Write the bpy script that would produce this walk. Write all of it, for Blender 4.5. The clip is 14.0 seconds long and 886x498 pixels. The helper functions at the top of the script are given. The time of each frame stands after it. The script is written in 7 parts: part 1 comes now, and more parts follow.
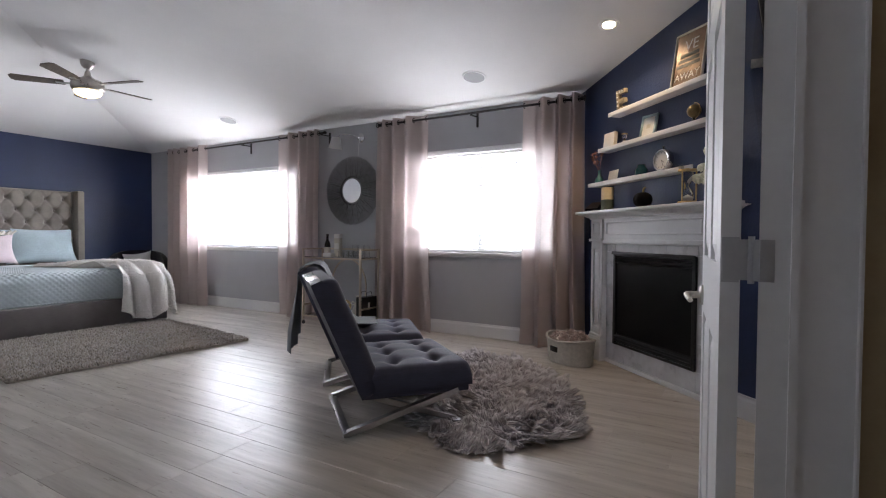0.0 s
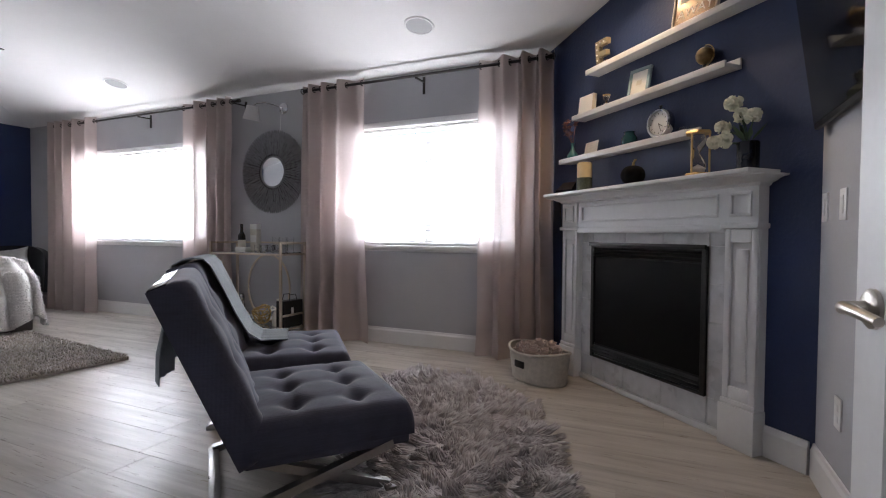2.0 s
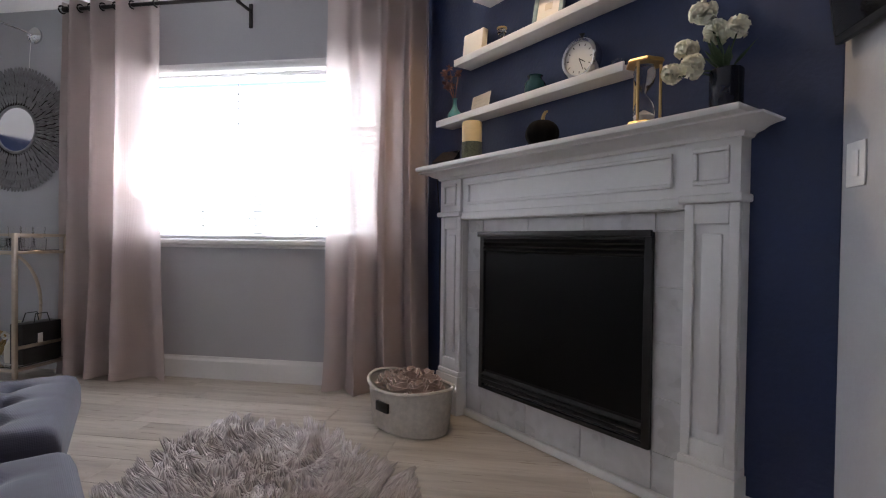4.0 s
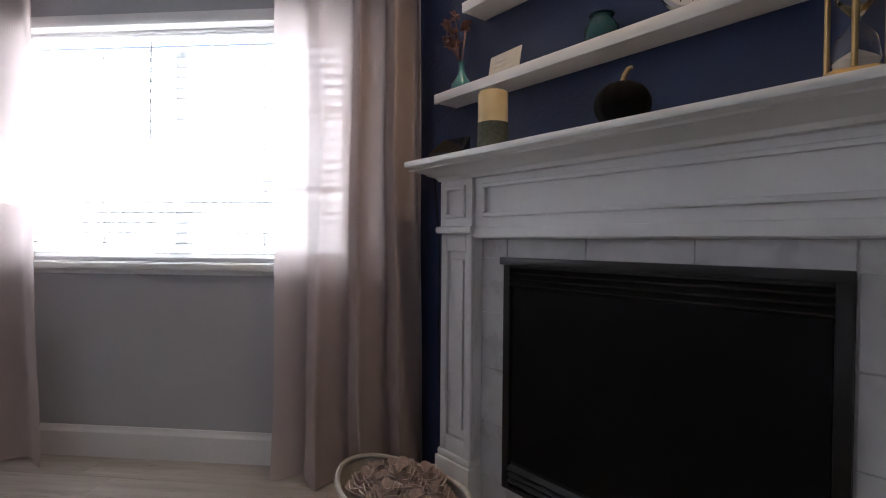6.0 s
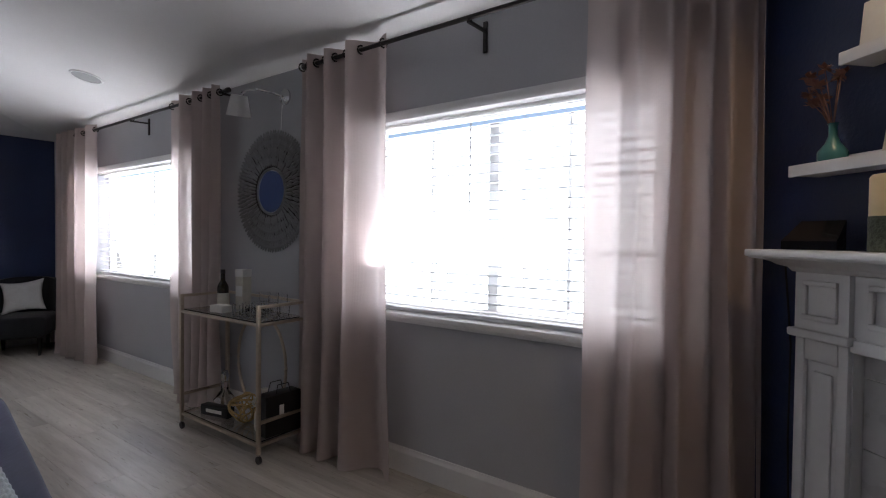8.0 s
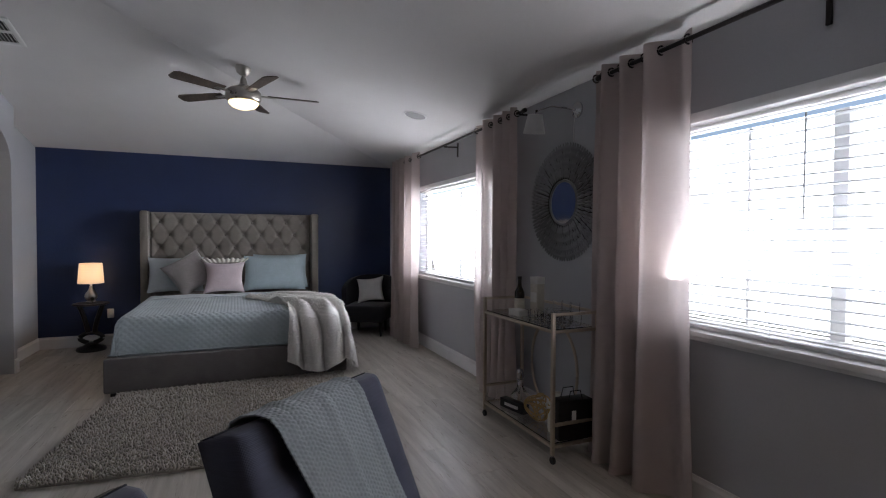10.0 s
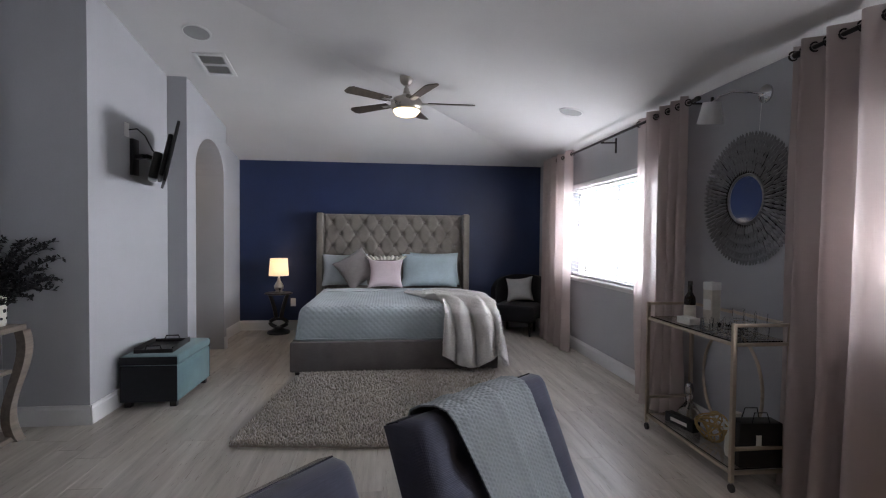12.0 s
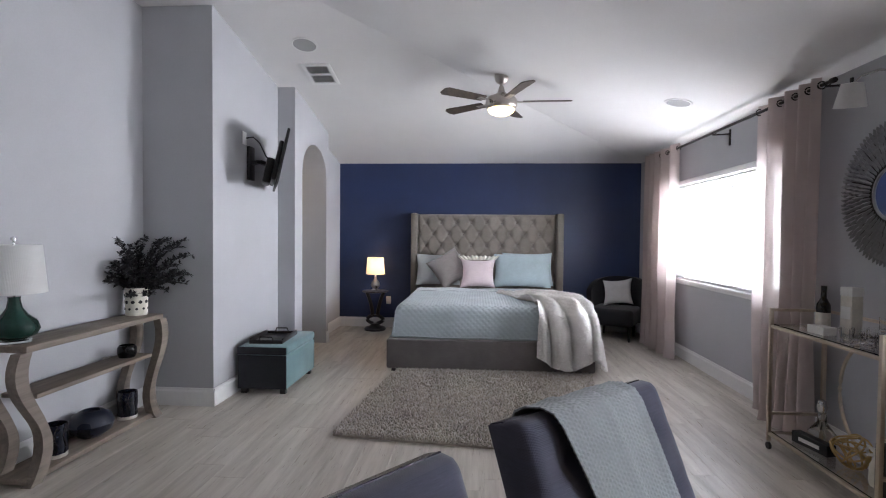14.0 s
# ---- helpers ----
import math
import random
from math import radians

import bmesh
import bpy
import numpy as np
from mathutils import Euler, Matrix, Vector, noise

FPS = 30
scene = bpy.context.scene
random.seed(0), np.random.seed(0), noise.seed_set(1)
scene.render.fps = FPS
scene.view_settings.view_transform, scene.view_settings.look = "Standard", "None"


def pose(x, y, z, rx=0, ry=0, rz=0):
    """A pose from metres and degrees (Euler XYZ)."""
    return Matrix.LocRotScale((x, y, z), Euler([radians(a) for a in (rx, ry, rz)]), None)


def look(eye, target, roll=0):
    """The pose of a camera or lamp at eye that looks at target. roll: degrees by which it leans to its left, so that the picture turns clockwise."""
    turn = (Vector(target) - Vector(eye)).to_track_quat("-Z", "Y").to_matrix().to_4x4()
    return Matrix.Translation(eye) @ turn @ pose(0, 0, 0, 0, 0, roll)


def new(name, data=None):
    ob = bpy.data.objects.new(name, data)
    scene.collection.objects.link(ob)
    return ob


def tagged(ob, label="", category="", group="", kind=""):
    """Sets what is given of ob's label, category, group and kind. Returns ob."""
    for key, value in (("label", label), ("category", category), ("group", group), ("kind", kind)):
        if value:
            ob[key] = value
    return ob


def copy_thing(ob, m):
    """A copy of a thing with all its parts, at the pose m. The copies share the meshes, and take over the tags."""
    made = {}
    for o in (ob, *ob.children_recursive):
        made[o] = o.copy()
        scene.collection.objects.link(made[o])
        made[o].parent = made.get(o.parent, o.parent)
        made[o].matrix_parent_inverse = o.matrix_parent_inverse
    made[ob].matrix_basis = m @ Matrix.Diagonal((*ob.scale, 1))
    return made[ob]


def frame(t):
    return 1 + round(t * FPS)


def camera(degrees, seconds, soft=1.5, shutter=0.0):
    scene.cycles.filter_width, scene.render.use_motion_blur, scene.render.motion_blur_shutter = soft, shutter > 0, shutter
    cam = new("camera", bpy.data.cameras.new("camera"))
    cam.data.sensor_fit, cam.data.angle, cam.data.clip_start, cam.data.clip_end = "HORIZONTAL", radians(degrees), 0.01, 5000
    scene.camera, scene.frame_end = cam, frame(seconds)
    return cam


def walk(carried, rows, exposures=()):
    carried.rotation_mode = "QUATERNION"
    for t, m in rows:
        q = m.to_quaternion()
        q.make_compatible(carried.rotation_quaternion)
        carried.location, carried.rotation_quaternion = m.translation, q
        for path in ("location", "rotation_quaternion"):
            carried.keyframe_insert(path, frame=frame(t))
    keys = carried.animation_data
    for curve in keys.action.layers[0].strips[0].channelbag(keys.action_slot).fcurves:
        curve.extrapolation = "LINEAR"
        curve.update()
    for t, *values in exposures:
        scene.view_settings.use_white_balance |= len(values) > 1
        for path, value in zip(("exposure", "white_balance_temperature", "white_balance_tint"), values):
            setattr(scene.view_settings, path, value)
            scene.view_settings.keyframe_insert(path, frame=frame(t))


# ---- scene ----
cam = camera(83.6, 14.0, soft=1.1)
PATH = [
    (0, (-0.237, 0.145, 1.061), (-1.243, 1.873, 1.012), 0.4),
    (0.5, (-0.323, 0.348, 1.075), (-1.311, 2.085, 1.014), 0.3),
    (1, (-0.41, 0.563, 1.031), (-1.381, 2.31, 0.977), 0.4),
    (1.5, (-0.524, 0.766, 1.02), (-1.437, 2.545, 0.966), 0.4),
    (2, (-0.62, 0.97, 0.99), (-1.444, 2.791, 0.934), 0.4),
    (2.5, (-0.71, 1.199, 0.964), (-1.454, 3.055, 0.912), 0.6),
    (3, (-0.81, 1.455, 0.934), (-1.457, 3.347, 0.891), 0.8),
    (3.5, (-0.852, 1.718, 0.91), (-1.308, 3.665, 0.873), 0.8),
    (3.7, (-0.863, 1.824, 0.9), (-1.239, 3.788, 0.867), 0.9),
    (6, (-1.136, 2.774, 0.998), (-1.323, 4.765, 0.97), 0.5),
    (6.5, (-1.181, 2.836, 1.096), (-1.624, 4.786, 1.061), 0.3),
    (7, (-1.249, 2.833, 1.173), (-1.937, 4.711, 1.152), 0.7),
    (7.5, (-1.292, 2.806, 1.257), (-2.239, 4.568, 1.221), 0.5),
    (8, (-1.304, 2.785, 1.314), (-2.479, 4.403, 1.268), 0.6),
    (8.5, (-1.318, 2.749, 1.335), (-2.705, 4.19, 1.291), 0.6),
    (9, (-1.325, 2.708, 1.35), (-2.898, 3.942, 1.301), 0.4),
    (9.2, (-1.326, 2.716, 1.36), (-2.977, 3.844, 1.314), 0.3),
    (11.3, (-1.355, 2.617, 1.368), (-3.313, 3.023, 1.312), 0.4),
    (11.5, (-1.346, 2.613, 1.368), (-3.314, 2.964, 1.315), 0.4),
    (12, (-1.357, 2.602, 1.37), (-3.344, 2.823, 1.318), 0.5),
    (12.5, (-1.363, 2.588, 1.362), (-3.359, 2.7, 1.311), 0.5),
    (13, (-1.367, 2.579, 1.366), (-3.366, 2.598, 1.313), 0.5),
    (13.5, (-1.375, 2.559, 1.369), (-3.373, 2.498, 1.313), 0.5),
    (14, (-1.377, 2.554, 1.359), (-3.371, 2.418, 1.307), 0.5),
]
EXPOSURES = [(t, e, 6400, 15) for t, e in ((0.0, 0.95), (2.0, 0.98), (3.5, 1.2), (6.0, 0.74), (7.5, 0.32), (9.0, -0.22), (11.5, 0.1), (12.5, 0.55), (14.0, 0.95))]
walk(cam, [(t, look(eye, target, roll)) for t, eye, target, roll in PATH], EXPOSURES)

# ---- world, sun, window light ----
world = bpy.data.worlds.new("world")
scene.world = world
world.use_nodes = True
wnt = world.node_tree
sky = wnt.nodes.new("ShaderNodeTexSky")
sky.sky_type = "NISHITA"
sky.sun_disc = False
SUN_ELEV, SUN_AZ = 52.0, 20.0
sky.sun_elevation = radians(SUN_ELEV)
sky.sun_rotation = radians(SUN_AZ)
wnt.nodes["Background"].inputs["Strength"].default_value = 0.12
wnt.links.new(sky.outputs["Color"], wnt.nodes["Background"].inputs["Color"])

sun = new("sun", bpy.data.lights.new("sun", "SUN"))
sun.data.energy, sun.data.angle, sun.data.color = 5.0, radians(0.6), (1.0, 0.96, 0.9)
sun_dir = Vector((math.sin(radians(SUN_AZ)) * math.cos(radians(SUN_ELEV)), math.cos(radians(SUN_AZ)) * math.cos(radians(SUN_ELEV)), math.sin(radians(SUN_ELEV))))
sun.matrix_world = look(sun_dir * 20, (0, 0, 0))


def window_light(x, sx, watts):
    la = bpy.data.lights.new("window_light", "AREA")
    la.shape, la.color = "RECTANGLE", (0.93, 0.97, 1.0)
    ob = new("window_light", la)
    # the pane of sky leans out, so that its light falls inwards and down
    lean = radians(16)
    length = 1.6 / math.cos(lean)
    la.size, la.size_y = sx + 2.0, length
    la.energy = watts * la.size * length
    y, z = 5.1 + abs(math.sin(lean)) * length / 2, WIN_Z0 - 0.03 + math.cos(lean) * length / 2
    ob.matrix_world = look((x, y, z), (x, y - math.cos(lean), z - math.sin(lean)))
    return ob


WIN_Z0, WIN_Z1 = 0.89, 1.96
WIN_A = (-7.42, -5.28)
WIN_B = (-3.43, -1.77)
WATTS = 38.0


def slat_light(x, sx, watts):
    """An area lamp added in the window's opening, for sunlight that the slats throw up into the room."""
    la = bpy.data.lights.new("slat_light", "AREA")
    la.shape, la.color, la.spread = "RECTANGLE", (0.96, 0.98, 1.0), radians(130)
    la.size, la.size_y, la.energy = sx, 0.46, watts
    ob = new("slat_light", la)
    ob.matrix_world = look((x, 5.0, 1.25), (x, 5.0 - math.cos(radians(64)), 1.25 + math.sin(radians(64))))
    return ob


for (a, b), share, up, (c, d) in ((WIN_A, 1.2, 28.0, (-7.2, -5.55)), (WIN_B, 0.58, 20.0, (-3.32, -2.2))):
    window_light((a + b) / 2, b - a, WATTS * share)
    slat_light((c + d) / 2, d - c, up)


def bulb(name, at, watts, colour, radius):
    la = bpy.data.lights.new(name, "POINT")
    la.energy, la.color, la.shadow_soft_size = watts, colour, radius
    ob = new(name, la)
    ob.location = at
    return ob


def downlight(at, watts, colour, cone):
    la = bpy.data.lights.new("downlight", "SPOT")
    la.energy, la.color, la.spot_size, la.spot_blend, la.shadow_soft_size = watts, colour, radians(cone), 0.6, 0.04
    ob = new("downlight", la)
    ob.matrix_world = look(at, (at[0], at[1], 0))
    return ob


WARM = (1.0, 0.72, 0.42)
downlight((-1.04, 3.91, 2.585), 15.0, WARM, 125)
bulb("bedside_bulb", (-8.43, 1.10, 0.93), 2.2, (1.0, 0.72, 0.46), 0.03)
bulb("fan_bulb", (-6.05, 2.767, 2.50), 1.2, (1.0, 0.85, 0.62), 0.06)
bulb("passage_bulb", (-7.1, -0.45, 2.2), 7.0, WARM, 0.08)
# added fill light, out of view, that brightens the hall
bulb("hall_fill", (1.0, 0.3, 2.3), 1.3, WARM, 0.1)


# ---- materials ----
def nodes_of(name):
    m = bpy.data.materials.new(name)
    m.use_nodes = True
    nt = m.node_tree
    return m, nt, nt.nodes["Principled BSDF"]


def mixed(nt, a, b, fac):
    mx = nt.nodes.new("ShaderNodeMix")
    mx.data_type = "RGBA"
    mx.inputs[6].default_value = (*a, 1) if len(a) == 3 else a
    mx.inputs[7].default_value = (*b, 1) if len(b) == 3 else b
    nt.links.new(fac, mx.inputs[0])
    return mx.outputs[2]


def ranged(nt, value, lo, hi, a=0.0, b=1.0):
    mr = nt.nodes.new("ShaderNodeMapRange")
    mr.inputs["From Min"].default_value, mr.inputs["From Max"].default_value = lo, hi
    mr.inputs["To Min"].default_value, mr.inputs["To Max"].default_value = a, b
    nt.links.new(value, mr.inputs["Value"])
    return mr.outputs["Result"]


def coords(nt, scale=(1, 1, 1), kind="Object"):
    tc = nt.nodes.new("ShaderNodeTexCoord")
    mp = nt.nodes.new("ShaderNodeMapping")
    mp.inputs["Scale"].default_value = scale
    nt.links.new(tc.outputs[kind], mp.inputs["Vector"])
    return mp.outputs["Vector"]


def noise_tex(nt, vec, scale, detail=4.0, rough=0.6):
    n = nt.nodes.new("ShaderNodeTexNoise")
    n.inputs["Scale"].default_value, n.inputs["Detail"].default_value, n.inputs["Roughness"].default_value = scale, detail, rough
    nt.links.new(vec, n.inputs["Vector"])
    return n.outputs["Fac"]


def bumped(nt, p, height, strength, distance=0.01):
    b = nt.nodes.new("ShaderNodeBump")
    b.inputs["Strength"].default_value, b.inputs["Distance"].default_value = strength, distance
    nt.links.new(height, b.inputs["Height"])
    nt.links.new(b.outputs["Normal"], p.inputs["Normal"])


def plain(name, colour, rough=0.6, metal=0.0, vary=0.12, fine=60.0, coarse=3.0, bump=0.15, dist=0.002, sheen=0.0, stretch=(1, 1, 1), coat=0.0):
    """A surface with stains at a coarse scale and grain at a fine one."""
    m, nt, p = nodes_of(name)
    vec = coords(nt, stretch)
    big, small = noise_tex(nt, vec, coarse, 3), noise_tex(nt, vec, fine, 5)
    dark = tuple(c * (1 - vary) for c in colour)
    light = tuple(min(1, c * (1 + vary)) for c in colour)
    c1 = mixed(nt, dark, light, ranged(nt, big, 0.3, 0.7))
    mx = nt.nodes.new("ShaderNodeMix")
    mx.data_type, mx.blend_type = "RGBA", "MULTIPLY"
    mx.inputs[0].default_value = 1.0
    nt.links.new(c1, mx.inputs[6])
    g = ranged(nt, small, 0.3, 0.7, 1 - vary, 1.0)
    nt.links.new(g, mx.inputs[7])
    nt.links.new(mx.outputs[2], p.inputs["Base Color"])
    nt.links.new(ranged(nt, big, 0.3, 0.7, max(0.02, rough - 0.06), min(1, rough + 0.06)), p.inputs["Roughness"])
    p.inputs["Metallic"].default_value = metal
    p.inputs["Sheen Weight"].default_value = sheen
    p.inputs["Coat Weight"].default_value = coat
    if bump:
        bumped(nt, p, small, bump, dist)
    return m


def glow(name, colour, strength):
    m, nt, p = nodes_of(name)
    p.inputs["Base Color"].default_value = (*colour, 1)
    p.inputs["Emission Color"].default_value = (*colour, 1)
    p.inputs["Emission Strength"].default_value = strength
    return m


def glass(name, colour=(1, 1, 1), rough=0.0):
    m, nt, p = nodes_of(name)
    p.inputs["Base Color"].default_value = (*colour, 1)
    p.inputs["Transmission Weight"].default_value = 1.0
    p.inputs["Roughness"].default_value = rough
    p.inputs["IOR"].default_value = 1.45
    return m


def fabric(name, colour, vary=0.12, weave=420.0, rough=0.9, sheen=0.3, bump=0.4, through_light=0.0, sheer=0.0):
    """Woven cloth: two crossed wave textures over slow shade changes; part of the light may pass."""
    m, nt, p = nodes_of(name)
    vec = coords(nt)
    heights = []
    for axis in ("X", "Z"):
        w = nt.nodes.new("ShaderNodeTexWave")
        w.bands_direction = axis
        w.inputs["Scale"].default_value = weave / 6
        w.inputs["Distortion"].default_value = 1.5
        nt.links.new(vec, w.inputs["Vector"])
        heights.append(w.outputs["Fac"])
    add = nt.nodes.new("ShaderNodeMath")
    nt.links.new(heights[0], add.inputs[0])
    nt.links.new(heights[1], add.inputs[1])
    big = noise_tex(nt, vec, 4.0, 4)
    slub = noise_tex(nt, coords(nt, (8, 8, 120)), 2.0, 3)
    c = mixed(nt, tuple(v * (1 - vary) for v in colour), tuple(min(1, v * (1 + vary)) for v in colour), ranged(nt, big, 0.3, 0.7))
    mx = nt.nodes.new("ShaderNodeMix")
    mx.data_type, mx.blend_type = "RGBA", "MULTIPLY"
    mx.inputs[0].default_value = 1.0
    nt.links.new(c, mx.inputs[6])
    nt.links.new(ranged(nt, slub, 0.3, 0.7, 1 - vary, 1.0), mx.inputs[7])
    col = mx.outputs[2]
    nt.links.new(col, p.inputs["Base Color"])
    p.inputs["Roughness"].default_value, p.inputs["Sheen Weight"].default_value = rough, sheen
    bumped(nt, p, add.outputs[0], bump, 0.001 if weave != 300 else 0.0025)
    if through_light:
        t = nt.nodes.new("ShaderNodeBsdfTranslucent")
        ms = nt.nodes.new("ShaderNodeMixShader")
        ms.inputs[0].default_value = through_light
        t.inputs["Color"].default_value = (*(v ** 0.45 for v in colour), 1)
        nt.links.new(p.outputs[0], ms.inputs[1])
        nt.links.new(t.outputs[0], ms.inputs[2])
        if sheer:
            # an open weave, through which what lies behind shows faintly
            clear = nt.nodes.new("ShaderNodeBsdfTransparent")
            open_weave = nt.nodes.new("ShaderNodeMixShader")
            open_weave.inputs[0].default_value = sheer
            nt.links.new(ms.outputs[0], open_weave.inputs[1])
            nt.links.new(clear.outputs[0], open_weave.inputs[2])
            ms = open_weave
        nt.links.new(ms.outputs[0], nt.nodes["Material Output"].inputs["Surface"])
    return m


def wood(name, light, dark, scale=1.0, rough=0.45, per_piece=0.25, along="X"):
    """Long grain along one axis, with knots and a shade of its own for each piece."""
    m, nt, p = nodes_of(name)
    oi = nt.nodes.new("ShaderNodeObjectInfo")
    st = (1.2, 14, 14) if along == "X" else ((14, 14, 1.2) if along == "Z" else (14, 1.2, 14))
    tc = nt.nodes.new("ShaderNodeTexCoord")
    addv = nt.nodes.new("ShaderNodeVectorMath")
    comb = nt.nodes.new("ShaderNodeCombineXYZ")
    off = ranged(nt, oi.outputs["Random"], 0, 1, 0, 40)
    for i in range(3):
        nt.links.new(off, comb.inputs[i])
    nt.links.new(tc.outputs["Object"], addv.inputs[0])
    nt.links.new(comb.outputs[0], addv.inputs[1])
    mp = nt.nodes.new("ShaderNodeMapping")
    mp.inputs["Scale"].default_value = tuple(v * scale for v in st)
    nt.links.new(addv.outputs[0], mp.inputs["Vector"])
    grain = noise_tex(nt, mp.outputs["Vector"], 1.6, 7, 0.65)
    fine = noise_tex(nt, mp.outputs["Vector"], 9.0, 4, 0.6)
    c = mixed(nt, dark, light, ranged(nt, grain, 0.30, 0.70))
    mx = nt.nodes.new("ShaderNodeMix")
    mx.data_type, mx.blend_type = "RGBA", "MULTIPLY"
    mx.inputs[0].default_value = 1.0
    nt.links.new(c, mx.inputs[6])
    nt.links.new(ranged(nt, oi.outputs["Random"], 0, 1, 1 - per_piece, 1.0), mx.inputs[7])
    nt.links.new(mx.outputs[2], p.inputs["Base Color"])
    nt.links.new(ranged(nt, fine, 0.3, 0.7, rough - 0.08, rough + 0.1), p.inputs["Roughness"])
    bumped(nt, p, fine, 0.12, 0.001)
    return m


def tufted(name, colour, tip, rough=0.95):
    """Pile and fur: each tuft has its own shade."""
    m, nt, p = nodes_of(name)
    geo = nt.nodes.new("ShaderNodeNewGeometry")
    big = noise_tex(nt, coords(nt), 5.0, 3)
    av = nt.nodes.new("ShaderNodeMath")
    av.operation = "MULTIPLY_ADD"
    av.inputs[1].default_value = 0.55
    nt.links.new(geo.outputs["Random Per Island"], av.inputs[0])
    nt.links.new(ranged(nt, big, 0.25, 0.75, 0.0, 0.45), av.inputs[2])
    nt.links.new(mixed(nt, colour, tip, av.outputs[0]), p.inputs["Base Color"])
    p.inputs["Roughness"].default_value, p.inputs["Sheen Weight"].default_value = rough, 0.4
    return m


M_WALL = plain("wall_paint_grey", (0.43, 0.435, 0.46), 0.85, vary=0.04, fine=90, coarse=1.5, bump=0.35, dist=0.002)
M_BLUE = plain("wall_paint_navy", (0.019, 0.034, 0.100), 0.42, vary=0.12, fine=55, coarse=2.0, bump=0.6, dist=0.004)
M_CEIL = plain("ceiling_paint", (0.72, 0.71, 0.71), 0.9, vary=0.03, fine=70, coarse=1.5, bump=0.4, dist=0.002)
M_TAN = plain("hall_paint_tan", (0.42, 0.34, 0.22), 0.85, vary=0.05, fine=80, bump=0.3)
M_WHITE = plain("white_gloss_paint", (0.74, 0.74, 0.74), 0.38, vary=0.04, fine=40, bump=0.06)
M_PLANK = wood("grey_oak_plank", (0.62, 0.575, 0.515), (0.36, 0.32, 0.275), 0.6, 0.33, 0.14)
M_JOINT = plain("plank_joint", (0.38, 0.34, 0.29), 0.8)
M_TILE = plain("white_marble_tile", (0.60, 0.60, 0.61), 0.3, vary=0.12, fine=18, coarse=5, bump=0.03)
M_GROUT = plain("tile_grout", (0.74, 0.74, 0.73), 0.9)
M_BLACK = plain("black_metal", (0.010, 0.010, 0.011), 0.4, vary=0.2, bump=0.08)
M_GLASSBLK = plain("black_glass", (0.006, 0.006, 0.008), 0.06, vary=0.1, bump=0.0)
M_FIREGLASS = plain("dull_black_fire_glass", (0.004, 0.004, 0.005), 0.38, vary=0.1, bump=0.0)
M_FIREGLASS.node_tree.nodes["Principled BSDF"].inputs["Specular IOR Level"].default_value = 0.15
M_ROD = plain("bronze_rod", (0.025, 0.021, 0.02), 0.4, metal=0.6, bump=0.1)
M_CURTAIN = fabric("dusty_pink_linen", (0.63, 0.53, 0.505), 0.07, 420, 0.9, 0.1, 0.4, 0.5, 0.2)
M_BLIND = plain("white_blind_slat", (0.55, 0.57, 0.60), 0.45, vary=0.03, bump=0.03)
M_CHROME = plain("chrome", (0.62, 0.62, 0.63), 0.14, metal=1.0, vary=0.05, bump=0.0)
M_STEEL = plain("brushed_steel", (0.34, 0.33, 0.32), 0.3, metal=1.0, vary=0.1, bump=0.02)
M_OLIVE = plain("dark_olive_glass", (0.022, 0.017, 0.008), 0.12, vary=0.2, bump=0.0)
M_NAVYGLASS = plain("dark_navy_glass", (0.010, 0.013, 0.026), 0.2, vary=0.3, bump=0.0)
M_SATIN = plain("satin_nickel", (0.46, 0.46, 0.47), 0.4, metal=0.25, vary=0.08, bump=0.02)
M_NICKEL = plain("brushed_nickel", (0.50, 0.47, 0.43), 0.3, metal=1.0, vary=0.08, bump=0.03)
M_GOLD = plain("brass", (0.58, 0.41, 0.19), 0.42, metal=1.0, vary=0.1, bump=0.04)
M_ANTIQUE = plain("antique_brass", (0.24, 0.18, 0.10), 0.4, metal=1.0, vary=0.3, bump=0.1)
M_CHAMP = plain("champagne_metal", (0.58, 0.50, 0.40), 0.35, metal=1.0, vary=0.1, bump=0.05)
M_VELVET = fabric("slate_blue_velvet", (0.050, 0.053, 0.088), 0.2, 500, 0.85, 0.18, 0.25)
M_TOPPANEL = plain("dark_polished_leather", (0.03, 0.03, 0.045), 0.12, vary=0.1, bump=0.0)
M_KNIT = fabric("grey_blue_knit", (0.265, 0.295, 0.315), 0.10, 420, 0.95, 0.2, 0.4)
M_BEDLINEN = fabric("pale_blue_quilt", (0.43, 0.495, 0.53), 0.1, 160, 0.9, 0.3, 0.6)
M_SHEET = fabric("grey_sheet", (0.50, 0.54, 0.56), 0.08, 300, 0.9, 0.2, 0.3)
M_GREYUPH = fabric("taupe_upholstery", (0.225, 0.20, 0.175), 0.14, 260, 0.92, 0.3, 0.6)
M_BEDBASE = fabric("grey_brown_upholstery", (0.16, 0.142, 0.14), 0.14, 260, 0.92, 0.2, 0.5)
M_SKYPILLOW = fabric("pale_blue_pillow", (0.42, 0.52, 0.565), 0.08, 300, 0.9, 0.2, 0.3)
M_PINKPILLOW = fabric("blush_pillow", (0.62, 0.52, 0.55), 0.08, 300, 0.9, 0.2, 0.3)
M_TAUPEPILLOW = fabric("taupe_pillow", (0.27, 0.24, 0.235), 0.12, 300, 0.9, 0.4, 0.4)
M_WHITEPILLOW = fabric("white_pillow", (0.62, 0.62, 0.62), 0.08, 300, 0.9, 0.2, 0.3)
M_NAVYUPH = fabric("black_navy_upholstery", (0.014, 0.015, 0.022), 0.2, 260, 0.9, 0.2, 0.4)
